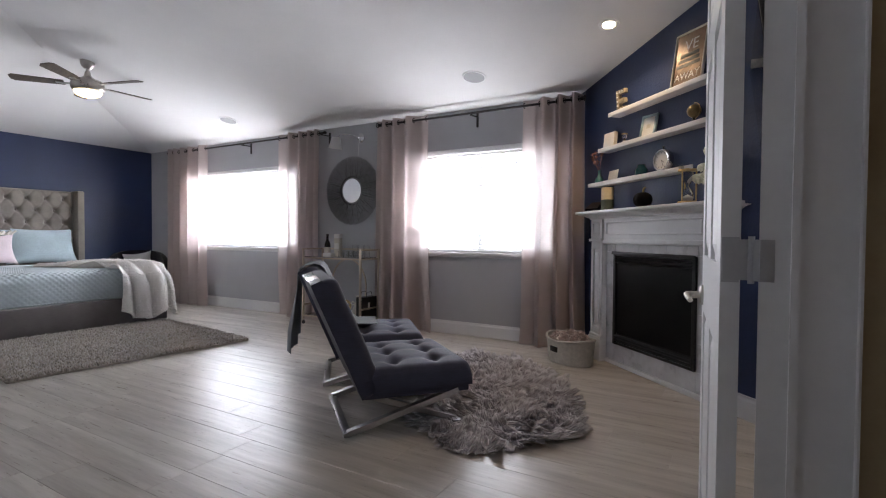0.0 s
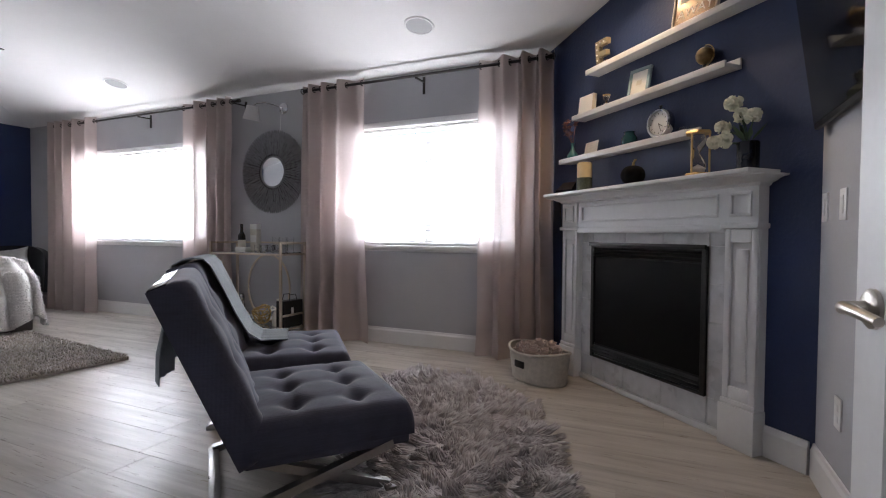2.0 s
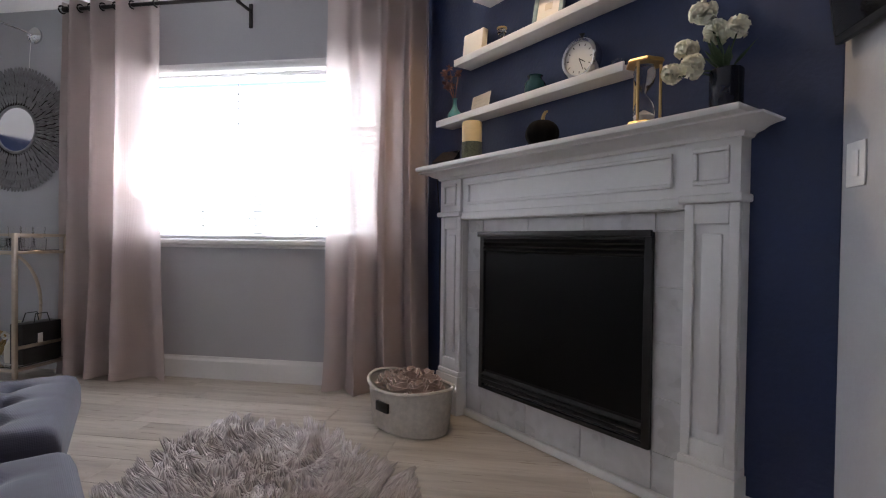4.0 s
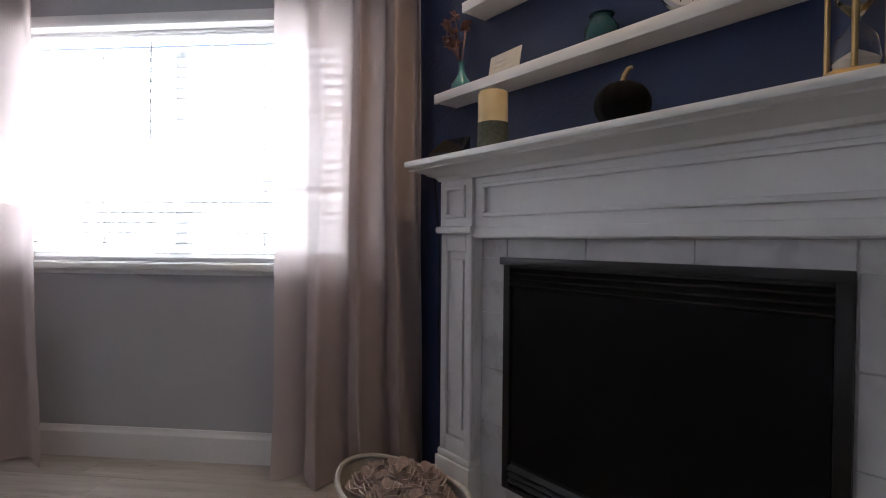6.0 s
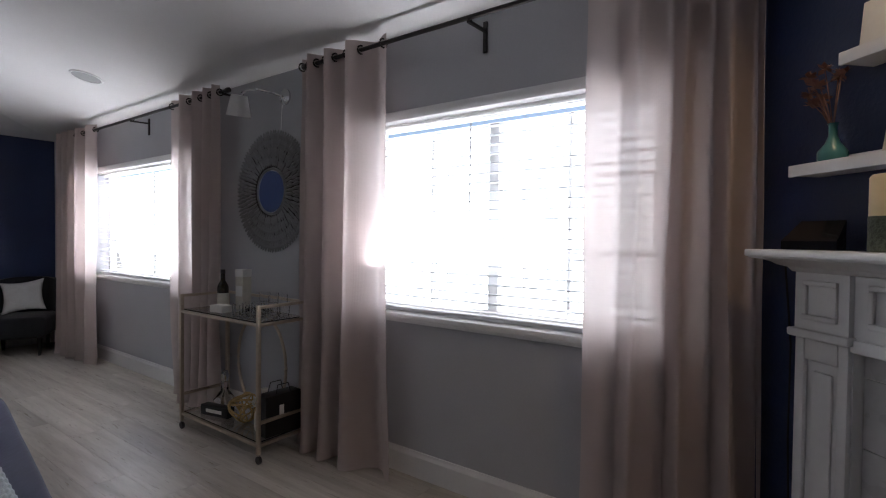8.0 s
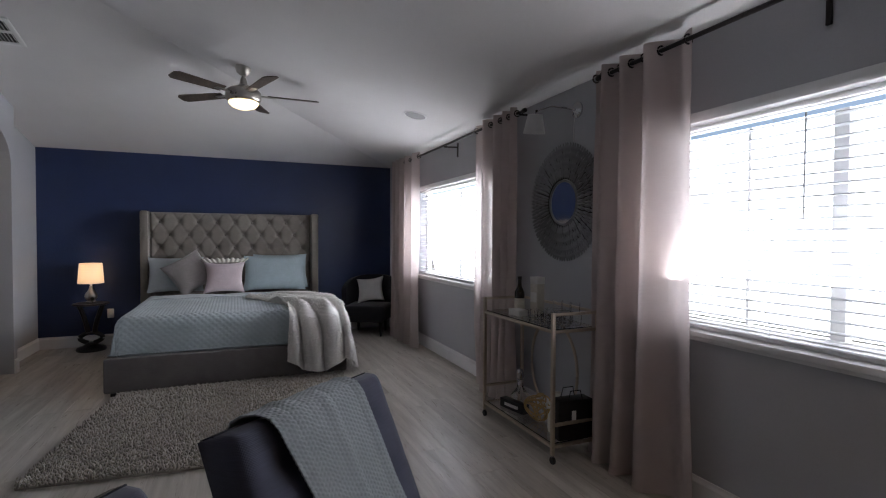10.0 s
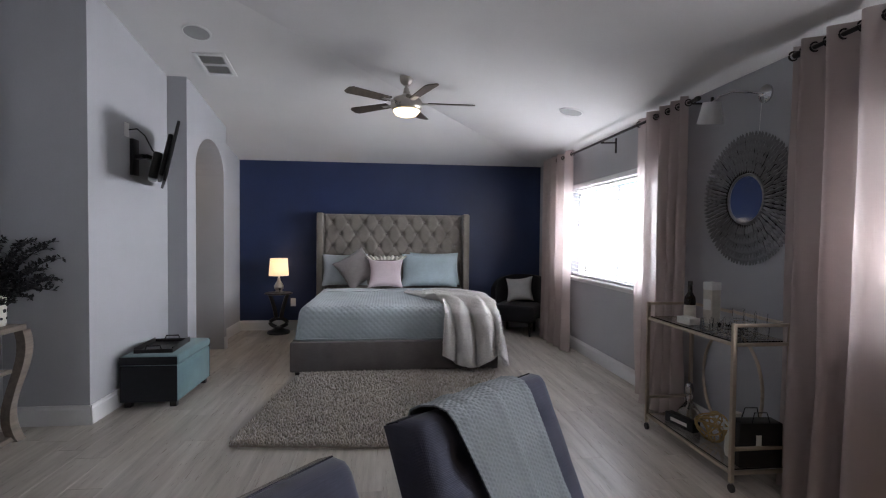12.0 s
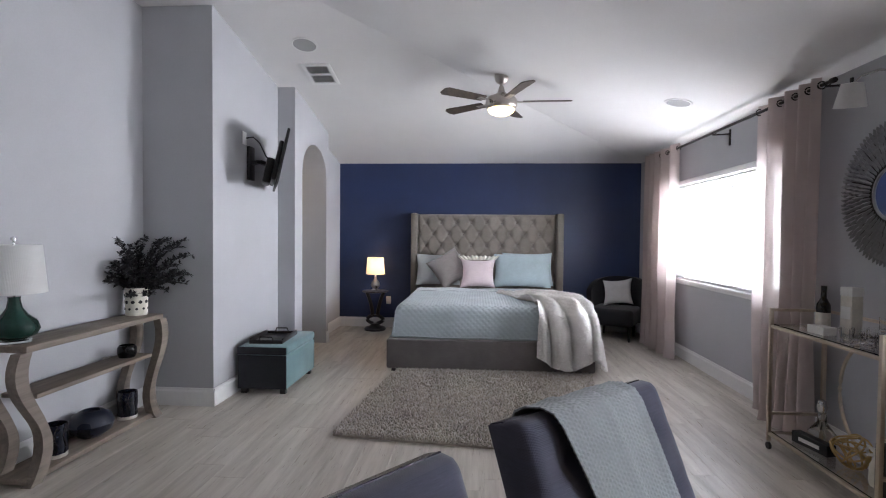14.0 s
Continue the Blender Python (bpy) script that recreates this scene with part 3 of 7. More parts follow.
baseboard(on_diag(-2.70), on_diag(-2.495))
baseboard((X_RIGHT, DIAG - X_RIGHT), (X_RIGHT, Y_JOG))
baseboard((X_CORNER, Y_ALC), (XD, Y_ALC), True)
baseboard((X_CORNER, Y_TV + 0.016), (X_CORNER, Y_ALC), True)
baseboard((X_ARCH1, Y_TV), (X_CORNER + 0.016, Y_TV), True)
baseboard((X_ARCH1, Y_ARCH + 0.016), (X_ARCH1, Y_TV), True)
baseboard((ARCH_B, Y_ARCH), (X_ARCH1 + 0.016, Y_ARCH), True)
baseboard((X_ARCH0, Y_ARCH), (ARCH_A, Y_ARCH), True)
baseboard((X_BED, Y_TV + 0.02), (X_ARCH0, Y_TV + 0.02), True)
baseboard((-8.6, -1.05), (-5.4, -1.05), True)


# windows: frame, two sashes with a muntin grid, sill; blinds hang before them
def make_window(name, a, b):
    w = thing(name, "white vinyl window with an apron sill", "", kind="structure")
    y = Y_WIN + 0.12
    bm = bmesh.new()
    for x0, x1, z0, z1 in ((a, a + 0.05, WIN_Z0, WIN_Z1), (b - 0.05, b, WIN_Z0, WIN_Z1), (a + 0.05, b - 0.05, WIN_Z0, WIN_Z0 + 0.05), (a + 0.05, b - 0.05, WIN_Z1 - 0.02, WIN_Z1), ((a + b) / 2 - 0.03, (a + b) / 2 + 0.03, WIN_Z0 + 0.05, WIN_Z1 - 0.05)):
        box(bm, x0, x1, y, y + 0.05, z0, z1, 0.004)
    part("window_frame", bm, M_WHITE, w)
    m2 = (a + b) / 2
    for x0, x1 in ((a + 0.05, m2 - 0.03), (m2 + 0.03, b - 0.05)):
        pane = part("pane", boxed(x0, x1, y + 0.02, y + 0.026, WIN_Z0 + 0.05, WIN_Z1 - 0.05), M_PANE, w)
        pane.visible_shadow = False
        bm = bmesh.new()
        box(bm, (x0 + x1) / 2 - 0.008, (x0 + x1) / 2 + 0.008, y + 0.012, y + 0.034, WIN_Z0 + 0.05, WIN_Z1 - 0.05)
        for k in (1, 2):
            z = WIN_Z0 + (WIN_Z1 - WIN_Z0) * k / 3
            box(bm, x0, x1, y + 0.013, y + 0.033, z - 0.008, z + 0.008)
        part("muntin", bm, M_WHITE, w)
    bm = bmesh.new()
    box(bm, a - 0.03, b + 0.03, Y_WIN - 0.035, Y_WIN + 0.12, WIN_Z0 - 0.028, WIN_Z0 + 0.002, 0.006)
    box(bm, a - 0.015, b + 0.015, Y_WIN - 0.012, Y_WIN, WIN_Z0 - 0.05, WIN_Z0 - 0.028, 0.004)
    part("window_sill", bm, M_WHITE, w)
    bm = bmesh.new()
    box(bm, a - 0.02, b + 0.02, Y_WIN - 0.03, Y_WIN + 0.05, WIN_Z1 - 0.005, WIN_Z1 + 0.05, 0.008)
    part("valance", bm, M_WHITE, w)
    return w


make_window("window_1", *WIN_A)
make_window("window_2", *WIN_B)


def make_blind(a, b, group):
    bl = thing("window_blind", "white faux-wood venetian blind, slats open", "blind", group=group)
    y, w = Y_WIN + 0.055, b - a - 0.03
    part("headrail", boxed(a + 0.015, b - 0.015, y - 0.028, y + 0.028, WIN_Z1 - 0.022, WIN_Z1 - 0.006, bevel=0.004), M_WHITE, bl)
    z0, z1 = WIN_Z0 + 0.045, WIN_Z1 - 0.035
    bm = bmesh.new()
    prof = [(-0.024, -0.0015), (-0.012, 0.0022), (0.0, 0.0034), (0.012, 0.0022), (0.024, -0.0015)]
    up = [[bm.verts.new((x, k, z + 0.0015)) for k, z in prof] for x in (-w / 2, w / 2)]
    dn = [[bm.verts.new((x, k, z - 0.0015)) for k, z in prof] for x in (-w / 2, w / 2)]
    for i in range(4):
        bm.faces.new((up[0][i], up[1][i], up[1][i + 1], up[0][i + 1]))
        bm.faces.new((dn[0][i], dn[0][i + 1], dn[1][i + 1], dn[1][i]))
    bm.faces.new((up[0][0], dn[0][0], dn[1][0], up[1][0]))
    bm.faces.new((up[0][4], up[1][4], dn[1][4], dn[0][4]))
    me = mesh_of("slat", bm, M_BLIND, 60)
    count = 22
    for k in range(count):
        s = new("slat", me)
        s.parent = bl
        s.matrix_basis = pose((a + b) / 2, y, z0 + (z1 - z0) * k / (count - 1), -1 + 1.2 * math.sin(k * 2.1), 0.12 * math.sin(k * 1.7), 0)
    part("bottom_rail", boxed(a + 0.015, b - 0.015, y - 0.026, y + 0.026, WIN_Z0 + 0.005, WIN_Z0 + 0.026, bevel=0.004), M_BLIND, bl)
    for k in range(4):
        x = a + 0.16 + (b - a - 0.32) * k / 3
        part("ladder_cord", tubed([(x, y - 0.027, WIN_Z0 + 0.02), (x, y - 0.027, WIN_Z1 - 0.05)], 0.0013, 5), M_BLIND, bl)
    part("wand", tubed([(a + 0.75, y - 0.04, 1.45), (a + 0.75, y - 0.035, WIN_Z1 - 0.06)], 0.004, 6), M_BLIND, bl)


make_blind(*WIN_A, "window blinds")
make_blind(*WIN_B, "window blinds")

# outdoors
structure("ground", boxed(-400, 400, 5.1, 400, -0.4, -0.3), M_GROUND, "dry garden ground outside the windows")
bm = bmesh.new()
for k in range(60):
    box(bm, -14 + k * 0.3, -14 + k * 0.3 + 0.285, 9.0, 9.03, -0.3, 1.35)
structure("backdrop", bm, M_FENCE, "board fence across the garden")


# ---- curtains and rods ----
ROD_Z, ROD_Y = 2.342, 4.74


def make_rod(x0, x1, group):
    rod = thing("curtain_rod", "dark bronze curtain rod with wall brackets", "curtain rod", group=group)
    part("pole", tubed([(x0, ROD_Y, ROD_Z), (x1, ROD_Y, ROD_Z)], 0.0115, 10), M_ROD, rod)
    turn = Matrix.Rotation(radians(90), 3, "Y")
    for x, s in ((x0, -1), (x1, 1)):
        part("finial", lathed([(0.0, 0), (0.017, 0.003), (0.019, 0.02), (0.017, 0.037), (0.0, 0.04)], 12, (x - 0.02, ROD_Y, ROD_Z), turn), M_ROD, rod)
    for x in (x0 + 0.05, (x0 + x1) / 2 + 0.02, x1 - 0.05):
        bm = bmesh.new()
        box(bm, x - 0.011, x + 0.011, Y_WIN - 0.012, Y_WIN, ROD_Z - 0.12, ROD_Z + 0.03, 0.002)
        bar(bm, (x, Y_WIN - 0.01, ROD_Z - 0.015), (x, ROD_Y - 0.012, ROD_Z - 0.022), 0.016, 0.012)
        tube(bm, [(x, ROD_Y + 0.018 * math.cos(a), ROD_Z + 0.018 * math.sin(a)) for a in (math.pi * (1 + k / 8) for k in range(9))], 0.005, 6)
        part("bracket", bm, M_ROD, rod)


make_rod(-7.75, -4.62, "curtain rods")
make_rod(-3.77, -1.44, "curtain rods")


def make_curtain(x0, x1, folds, seed, flare=0.0, side=1):
    cu = thing("curtain", "floor-length dusty pink linen grommet curtain panel", "curtain", group="curtain panels")
    top, bot = ROD_Z + 0.05, 0.012
    ph = seed * 1.3
    h = (x1 - x0) / 2
    xm = (x0 + x1) / 2

    def gather(u):
        """Folds lie looser on the side of the window."""
        return u ** 1.5 if side > 0 else 1 - (1 - u) ** 1.5

    def f(u, v):
        z = bot + (top - bot) * v
        low = 1 - v
        wob = 0.018 * math.sin(7 * u + ph + 3 * low) * low + 0.012 * noise.noise(Vector((u * 5, low * 4, seed)))
        x = xm + (2 * u - 1) * h * (1 + flare * low * low) + wob + 0.010 * math.sin(4 * math.pi * folds * gather(u) + ph) * low
        a = 0.050 + 0.012 * math.sin(3 * u + ph) + 0.012 * low
        s = math.sin(2 * math.pi * folds * gather(u) + 0.35 * math.sin(5 * low + ph) * low)
        y = ROD_Y + a * (s + 0.22 * s * s * s) + 0.02 * noise.noise(Vector((u * 9, low * 2, seed + 5))) * low
        if z < 0.05:
            y -= 0.012 * (0.05 - z) / 0.05
        return (x, min(y, Y_WIN - 0.025), z)

    part("panel", sheeted(f, int(folds * 24), 36, 0.0022), M_CURTAIN, cu, smooth=80)
    # grommets where the cloth crosses the rod
    for k in range(int(2 * folds) + 1):
        t = min(max(k / (2 * folds), 0.004), 0.996)
        u = t ** (1 / 1.5) if side > 0 else 1 - (1 - t) ** (1 / 1.5)
        p = f(u, (ROD_Z - bot) / (top - bot))
        ring = [(p[0] + 0.004 * math.cos(a), ROD_Y + 0.023 * math.cos(a), ROD_Z + 0.023 * math.sin(a)) for a in (2 * math.pi * i / 14 for i in range(14))]
        part("grommet", tubed(ring, 0.005, 6, True), M_ROD, cu)
    return cu


make_curtain(-7.92, -6.95, 5, 1, 0.0, -1)
make_curtain(-5.44, -4.72, 4, 2)
make_curtain(-3.80, -3.11, 3.5, 3, 0.14, -1)
make_curtain(-2.02, -1.42, 3.5, 4, 0.06)


# ---- fireplace ----
S0 = -3.451
FIRE = pose(*on_diag(S0), 0, 0, 0, -45)


def make_fireplace():
    fp = thing("fireplace", "white moulded fireplace mantel with marble tile surround and black insert", "fireplace", FIRE)
    hw = 0.755
    # legs with a recessed panel, plinth and cap
    for s in (-1, 1):
        a, b = sorted((s * 0.585, s * hw))
        bm = bmesh.new()
        box(bm, a, b, -0.045, 0.0, 0.21, 1.03)
        m0, m1 = a + 0.032, b - 0.032
        for x0, x1, z0, z1 in ((a + 0.001, m0, 0.211, 1.029), (m1, b - 0.001, 0.211, 1.029), (m0, m1, 0.211, 0.285), (m0, m1, 0.965, 1.029)):
            box(bm, x0, x1, -0.062, -0.045, z0, z1, 0.004)
        lg = part("leg", bm, M_WHITE, fp)
        part("leg_panel", boxed(m0 + 0.022, m1 - 0.022, -0.056, -0.045, 0.315, 0.935, bevel=0.006), M_WHITE, lg)
        bm = bmesh.new()
        box(bm, a - 0.008, b + 0.008, -0.078, 0.0, 0.0, 0.20, 0.004)
        box(bm, a - 0.004, b + 0.004, -0.07, 0.0, 0.198, 0.225, 0.006)
        part("plinth", bm, M_WHITE, fp)
        bm = bmesh.new()
        box(bm, a - 0.012, b + 0.012, -0.082, 0.0, 1.03, 1.055, 0.006)
        box(bm, a, b, -0.064, 0.0, 1.055, 1.225)
        c = (a + b) / 2
        for x0, x1, z0, z1 in ((c - 0.055, c + 0.055, 1.085, 1.10), (c - 0.055, c + 0.055, 1.185, 1.20), (c - 0.055, c - 0.04, 1.10, 1.185), (c + 0.04, c + 0.055, 1.10, 1.185)):
            box(bm, x0, x1, -0.074, -0.064, z0, z1, 0.003)
        part("corner_block", bm, M_WHITE, fp)
    bm = bmesh.new()
    box(bm, -0.583, 0.583, -0.05, 0.0, 1.012, 1.226)
    part("frieze", bm, M_WHITE, fp)
    for x0, x1, z0, z1 in ((-0.583, 0.583, 1.015, 1.05), (-0.54, 0.54, 1.085, 1.10), (-0.54, 0.54, 1.185, 1.20), (-0.54, -0.525, 1.10, 1.185), (0.525, 0.54, 1.10, 1.185)):
        part("frieze_moulding", boxed(x0, x1, -0.062, -0.05, z0, z1, bevel=0.004), M_WHITE, fp)
    # crown: a stepped cove along the front and both ends
    bm = bmesh.new()
    prof = [(0.062, 1.222), (0.07, 1.224), (0.078, 1.236), (0.098, 1.243), (0.11, 1.252), (0.128, 1.258), (0.15, 1.262), (0.152, 1.268)]
    rows = []
    for d, z in prof:
        e = hw + d - 0.062
        rows.append([bm.verts.new(p) for p in ((-e, 0, z), (-e, -d, z), (e, -d, z), (e, 0, z))])
    for r0, r1 in zip(rows, rows[1:]):
        for i in range(3):
            bm.faces.new((r0[i], r0[i + 1], r1[i + 1], r1[i]))
    bm.faces.new(rows[0][::-1])
    bm.faces.new(rows[-1])
    part("crown_moulding", bm, M_WHITE, fp, smooth=30)
    part("shelf", boxed(-0.805, 0.805, -0.2, 0.0, 1.268, 1.289, bevel=0.004), M_WHITE, fp)
    # tile surround
    part("grout_bed", boxed(-0.584, 0.584, -0.008, 0.0, 0.03, 1.02), M_GROUT, fp)
    w, h, g = 0.46, 0.945, 0.003
    tiles = []
    for s in (-1, 1):
        a, b = sorted((s * 0.584, s * (w + 0.002)))
        for k in range(4):
            z0 = 0.175 + k * (h - 0.175) / 4
            tiles.append((a, b, z0, z0 + (h - 0.175) / 4))
        tiles.append((a, b, h, 1.012))
        tiles.append((a, b, 0.035, 0.175))
    for k in range(3):
        x0 = -w + k * 2 * w / 3
        tiles.append((x0, x0 + 2 * w / 3, h, 1.012))
        tiles.append((x0, x0 + 2 * w / 3, 0.035, 0.175))
    for a, b, z0, z1 in tiles:
        part("tile", boxed(a + g / 2, b - g / 2, -0.014, -0.008, z0 + g / 2, z1 - g / 2, bevel=0.0012, seg=1), M_TILE, fp)
    part("hearth_trim", boxed(-0.584, 0.584, -0.03, 0.0, 0.0, 0.034, bevel=0.006), M_WHITE, fp)
    # black insert: frame, louvres top and bottom, glass, logs
    ins = part("insert_frame", bmesh.new(), M_BLACK, fp, "matt black steel fire insert")
    bm = bmesh.new()
    for x0, x1, z0, z1 in ((-w, -w + 0.03, 0.178, 0.943), (w - 0.03, w, 0.178, 0.943), (-w + 0.03, w - 0.03, 0.915, 0.943), (-w + 0.03, w - 0.03, 0.178, 0.195)):
        box(bm, x0, x1, -0.034, -0.0145, z0, z1, 0.003)
    bm.to_mesh(ins.data)
    bm.free()
    for z in (0.905, 0.885, 0.865, 0.255, 0.235, 0.215):
        bm = bmesh.new()
        bar(bm, (-w + 0.03, -0.03, z), (w - 0.03, -0.03, z), 0.02, 0.006, (0, -0.6, 0.8))
        part("louvre", bm, M_BLACK, ins)
    part("insert_back", boxed(-w + 0.03, w - 0.03, -0.0145, -0.0085, 0.195, 0.915), M_CAVSHADE, ins)
    part("fire_glass", boxed(-w + 0.035, w - 0.035, -0.026, -0.021, 0.275, 0.85), M_FIREGLASS, ins)
    part("hood", boxed(-w - 0.004, w + 0.004, -0.05, -0.034, 0.925, 0.95, bevel=0.004), M_BLACK, ins)
    part("name_plate", boxed(0.33, 0.42, -0.036, -0.0345, 0.225, 0.231), M_CHROME, ins, "small plain chrome plate")
    return fp


make_fireplace()


def make_shelf(a, b, z):
    sh = thing("picture_ledge", "white wooden picture ledge on the navy wall", "shelf", FIRE @ pose(0, 0, z), group="picture ledges")
    part("board", boxed(a, b, -0.1, -0.001, -0.018, 0.0, bevel=0.002), M_WHITE, sh)
    part("front_lip", boxed(a, b, -0.112, -0.1005, -0.022, 0.012, bevel=0.002), M_WHITE, sh)
    part("back_rail", boxed(a, b, -0.014, -0.0005, 0.0005, 0.034, bevel=0.002), M_WHITE, sh)


make_shelf(-0.743, 0.385, 1.525)
make_shelf(-0.593, 0.606, 1.805)
make_shelf(-0.447, 0.771, 2.075)


# ---- slipper chairs ----
def make_chair(m, group):
    ch = thing("slipper_chair", "slate blue tufted velvet armless chair with crossed dark metal legs", "chair", m, group)
    W = 0.357

    def tuft_field(u, v, rows, cols, depth):
        z = 0.0
        for i in range(rows):
            for j in range(cols):
                du, dv = (u - (i + 0.8) / (rows + 0.6)) * 3.2, (v - (j + 0.75) / (cols + 0.5)) * 3.2
                z -= depth * math.exp(-(du * du + dv * dv) * 22)
                z -= depth * 0.30 * math.exp(-(du * du) * 60) * math.exp(-(dv * dv) * 4)
                z -= depth * 0.22 * math.exp(-(dv * dv) * 60) * math.exp(-(du * du) * 4)
        return z

    def slab(p0, p1, thick, rows, cols, depth, crown=0.03):
        """A padded slab between two lines of the side view; p0 and p1 are (x, z)."""
        bm = bmesh.new()
        d = Vector((p1[0] - p0[0], 0, p1[1] - p0[1]))
        nrm = Vector((-d.z, 0, d.x)).normalized()
        nu, nv = 46, 52
        rad = 0.05

        def top(u, v):
            eu, ev = min(u, 1 - u) * d.length, min(v, 1 - v) * 2 * W
            k = 0.0
            for e in (eu, ev):
                if e < rad:
                    k += rad - math.sqrt(max(rad * rad - (rad - e) ** 2, 0))
            hh = thick - k * 0.9 + crown * 16 * u * (1 - u) * v * (1 - v) * 0.6 + tuft_field(u, v, rows, cols, depth)
            return Vector((p0[0], -W + 2 * W * v, p0[1])) + d * u + nrm * max(hh, 0.01)

        sheet(bm, top, nu, nv)
        sheet(bm, lambda u, v: Vector((p0[0], -W + 2 * W * v, p0[1])) + d * u, nu, nv)
        bmesh.ops.recalc_face_normals(bm, faces=bm.faces)
        bnd = [e for e in bm.edges if e.is_boundary]
        bmesh.ops.bridge_loops(bm, edges=bnd)
        return bm

    part("seat", slab((0.085, 0.225), (0.70, 0.228), 0.13, 2, 3, 0.034), M_VELVET, ch, smooth=70)
    part("backrest", slab((-0.19, 0.805), (0.075, 0.195), 0.135, 3, 3, 0.02), M_VELVET, ch, smooth=70)
    # smooth panel along the top of the back
    bm = bmesh.new()
    box(bm, 0.004, 0.062, -W + 0.004, W - 0.004, -0.003, 0.004, 0.002)
    bmesh.ops.transform(bm, matrix=pose(-0.19, 0, 0.805, 0, -math.degrees(math.atan2(0.265, 0.61)), 0), verts=bm.verts)
    part("top_panel", bm, M_TOPPANEL, ch, "smooth glossy strip along the top edge")
    part("seat_base", boxed(0.09, 0.685, -W + 0.012, W - 0.012, 0.19, 0.229, bevel=0.008), M_VELVET, ch)
    for s in (-1, 1):
        y = s * (W - 0.03)
        bm = bmesh.new()
        bar(bm, (0.0, y, 0.018), (0.62, y, 0.198), 0.030, 0.040, (0, 1, 0))
        part("leg", bm, M_STEEL, ch)
        bm = bmesh.new()
        bar(bm, (0.62, y - s * 0.042, 0.018), (0.12, y - s * 0.042, 0.198), 0.030, 0.040, (0, 1, 0))
        part("leg", bm, M_STEEL, ch)
    for x in (0.0, 0.615):
        part("floor_bar", boxed(x - 0.02, x + 0.022, -W + 0.022, W - 0.022, 0.0, 0.024, bevel=0.003), M_STEEL, ch)
    return ch


CHAIR_A = pose(-2.219, 2.345, 0, 0, 0, 49.5)
CHAIR_B = pose(-2.917, 2.986, 0, 0, 0, 41.4)
make_chair(CHAIR_A, "slipper chairs")
make_chair(CHAIR_B, "slipper chairs")


def make_chair_throw():
    """A knit throw from behind the second chair, over its top and down to the seat."""
    path = [(-0.232, 0.24), (-0.226, 0.60), (-0.214, 0.78), (-0.20, 0.812), (-0.155, 0.838), (-0.10, 0.85), (-0.055, 0.842), (-0.025, 0.81), (0.027, 0.70), (0.10, 0.53), (0.152, 0.435), (0.215, 0.388), (0.30, 0.388), (0.36, 0.388)]
    pts = [Vector((x, 0, z)) for x, z in path]
    lens = [0.0]
    for a, b in zip(pts, pts[1:]):
        lens.append(lens[-1] + (b - a).length)

    def at(u):
        q = u * lens[-1]
        for i in range(len(pts) - 1):
            if q <= lens[i + 1] + 1e-9:
                k = (q - lens[i]) / (lens[i + 1] - lens[i])
                return pts[i].lerp(pts[i + 1], k)
        return pts[-1]

    def f(u, v):
        p = at(u)
        left = -0.25 + 0.11 * min(max((u - 0.45) / 0.45, 0.0), 1.0)
        y = left + (0.175 - left) * v + 0.012 * math.sin(9 * u)
        fold = 0.005 * math.sin(v * 13 + 2 * u) + 0.002 * math.sin(v * 31 + u * 5)
        hang = min(max((0.30 - u) / 0.2, 0.0), 1.0)
        q = p + Vector((0.012 + fold * 0.6 - hang * (0.03 + 0.03 * math.sin(v * 11)), 0, 0.012 + abs(fold) + hang * 0.07 * (v - 0.5)))
        # lattice of knit cells
        a, b = u * lens[-1] / 0.017, (0.40 * v) / 0.015
        row = math.floor(b)
        rib = 0.0030 * (0.5 + 0.5 * math.cos(2 * math.pi * (a + 0.5 * (row % 2)))) * abs(math.sin(math.pi * b)) ** 0.7
        return (q.x + 0.6 * rib, y, q.z + rib)

    bm = sheeted(f, 600, 184, 0.006)
    return single("knit_throw", bm, M_KNIT, "grey-blue chunky knit throw draped over a chair back", "blanket", CHAIR_B, smooth=80)


make_chair_throw()


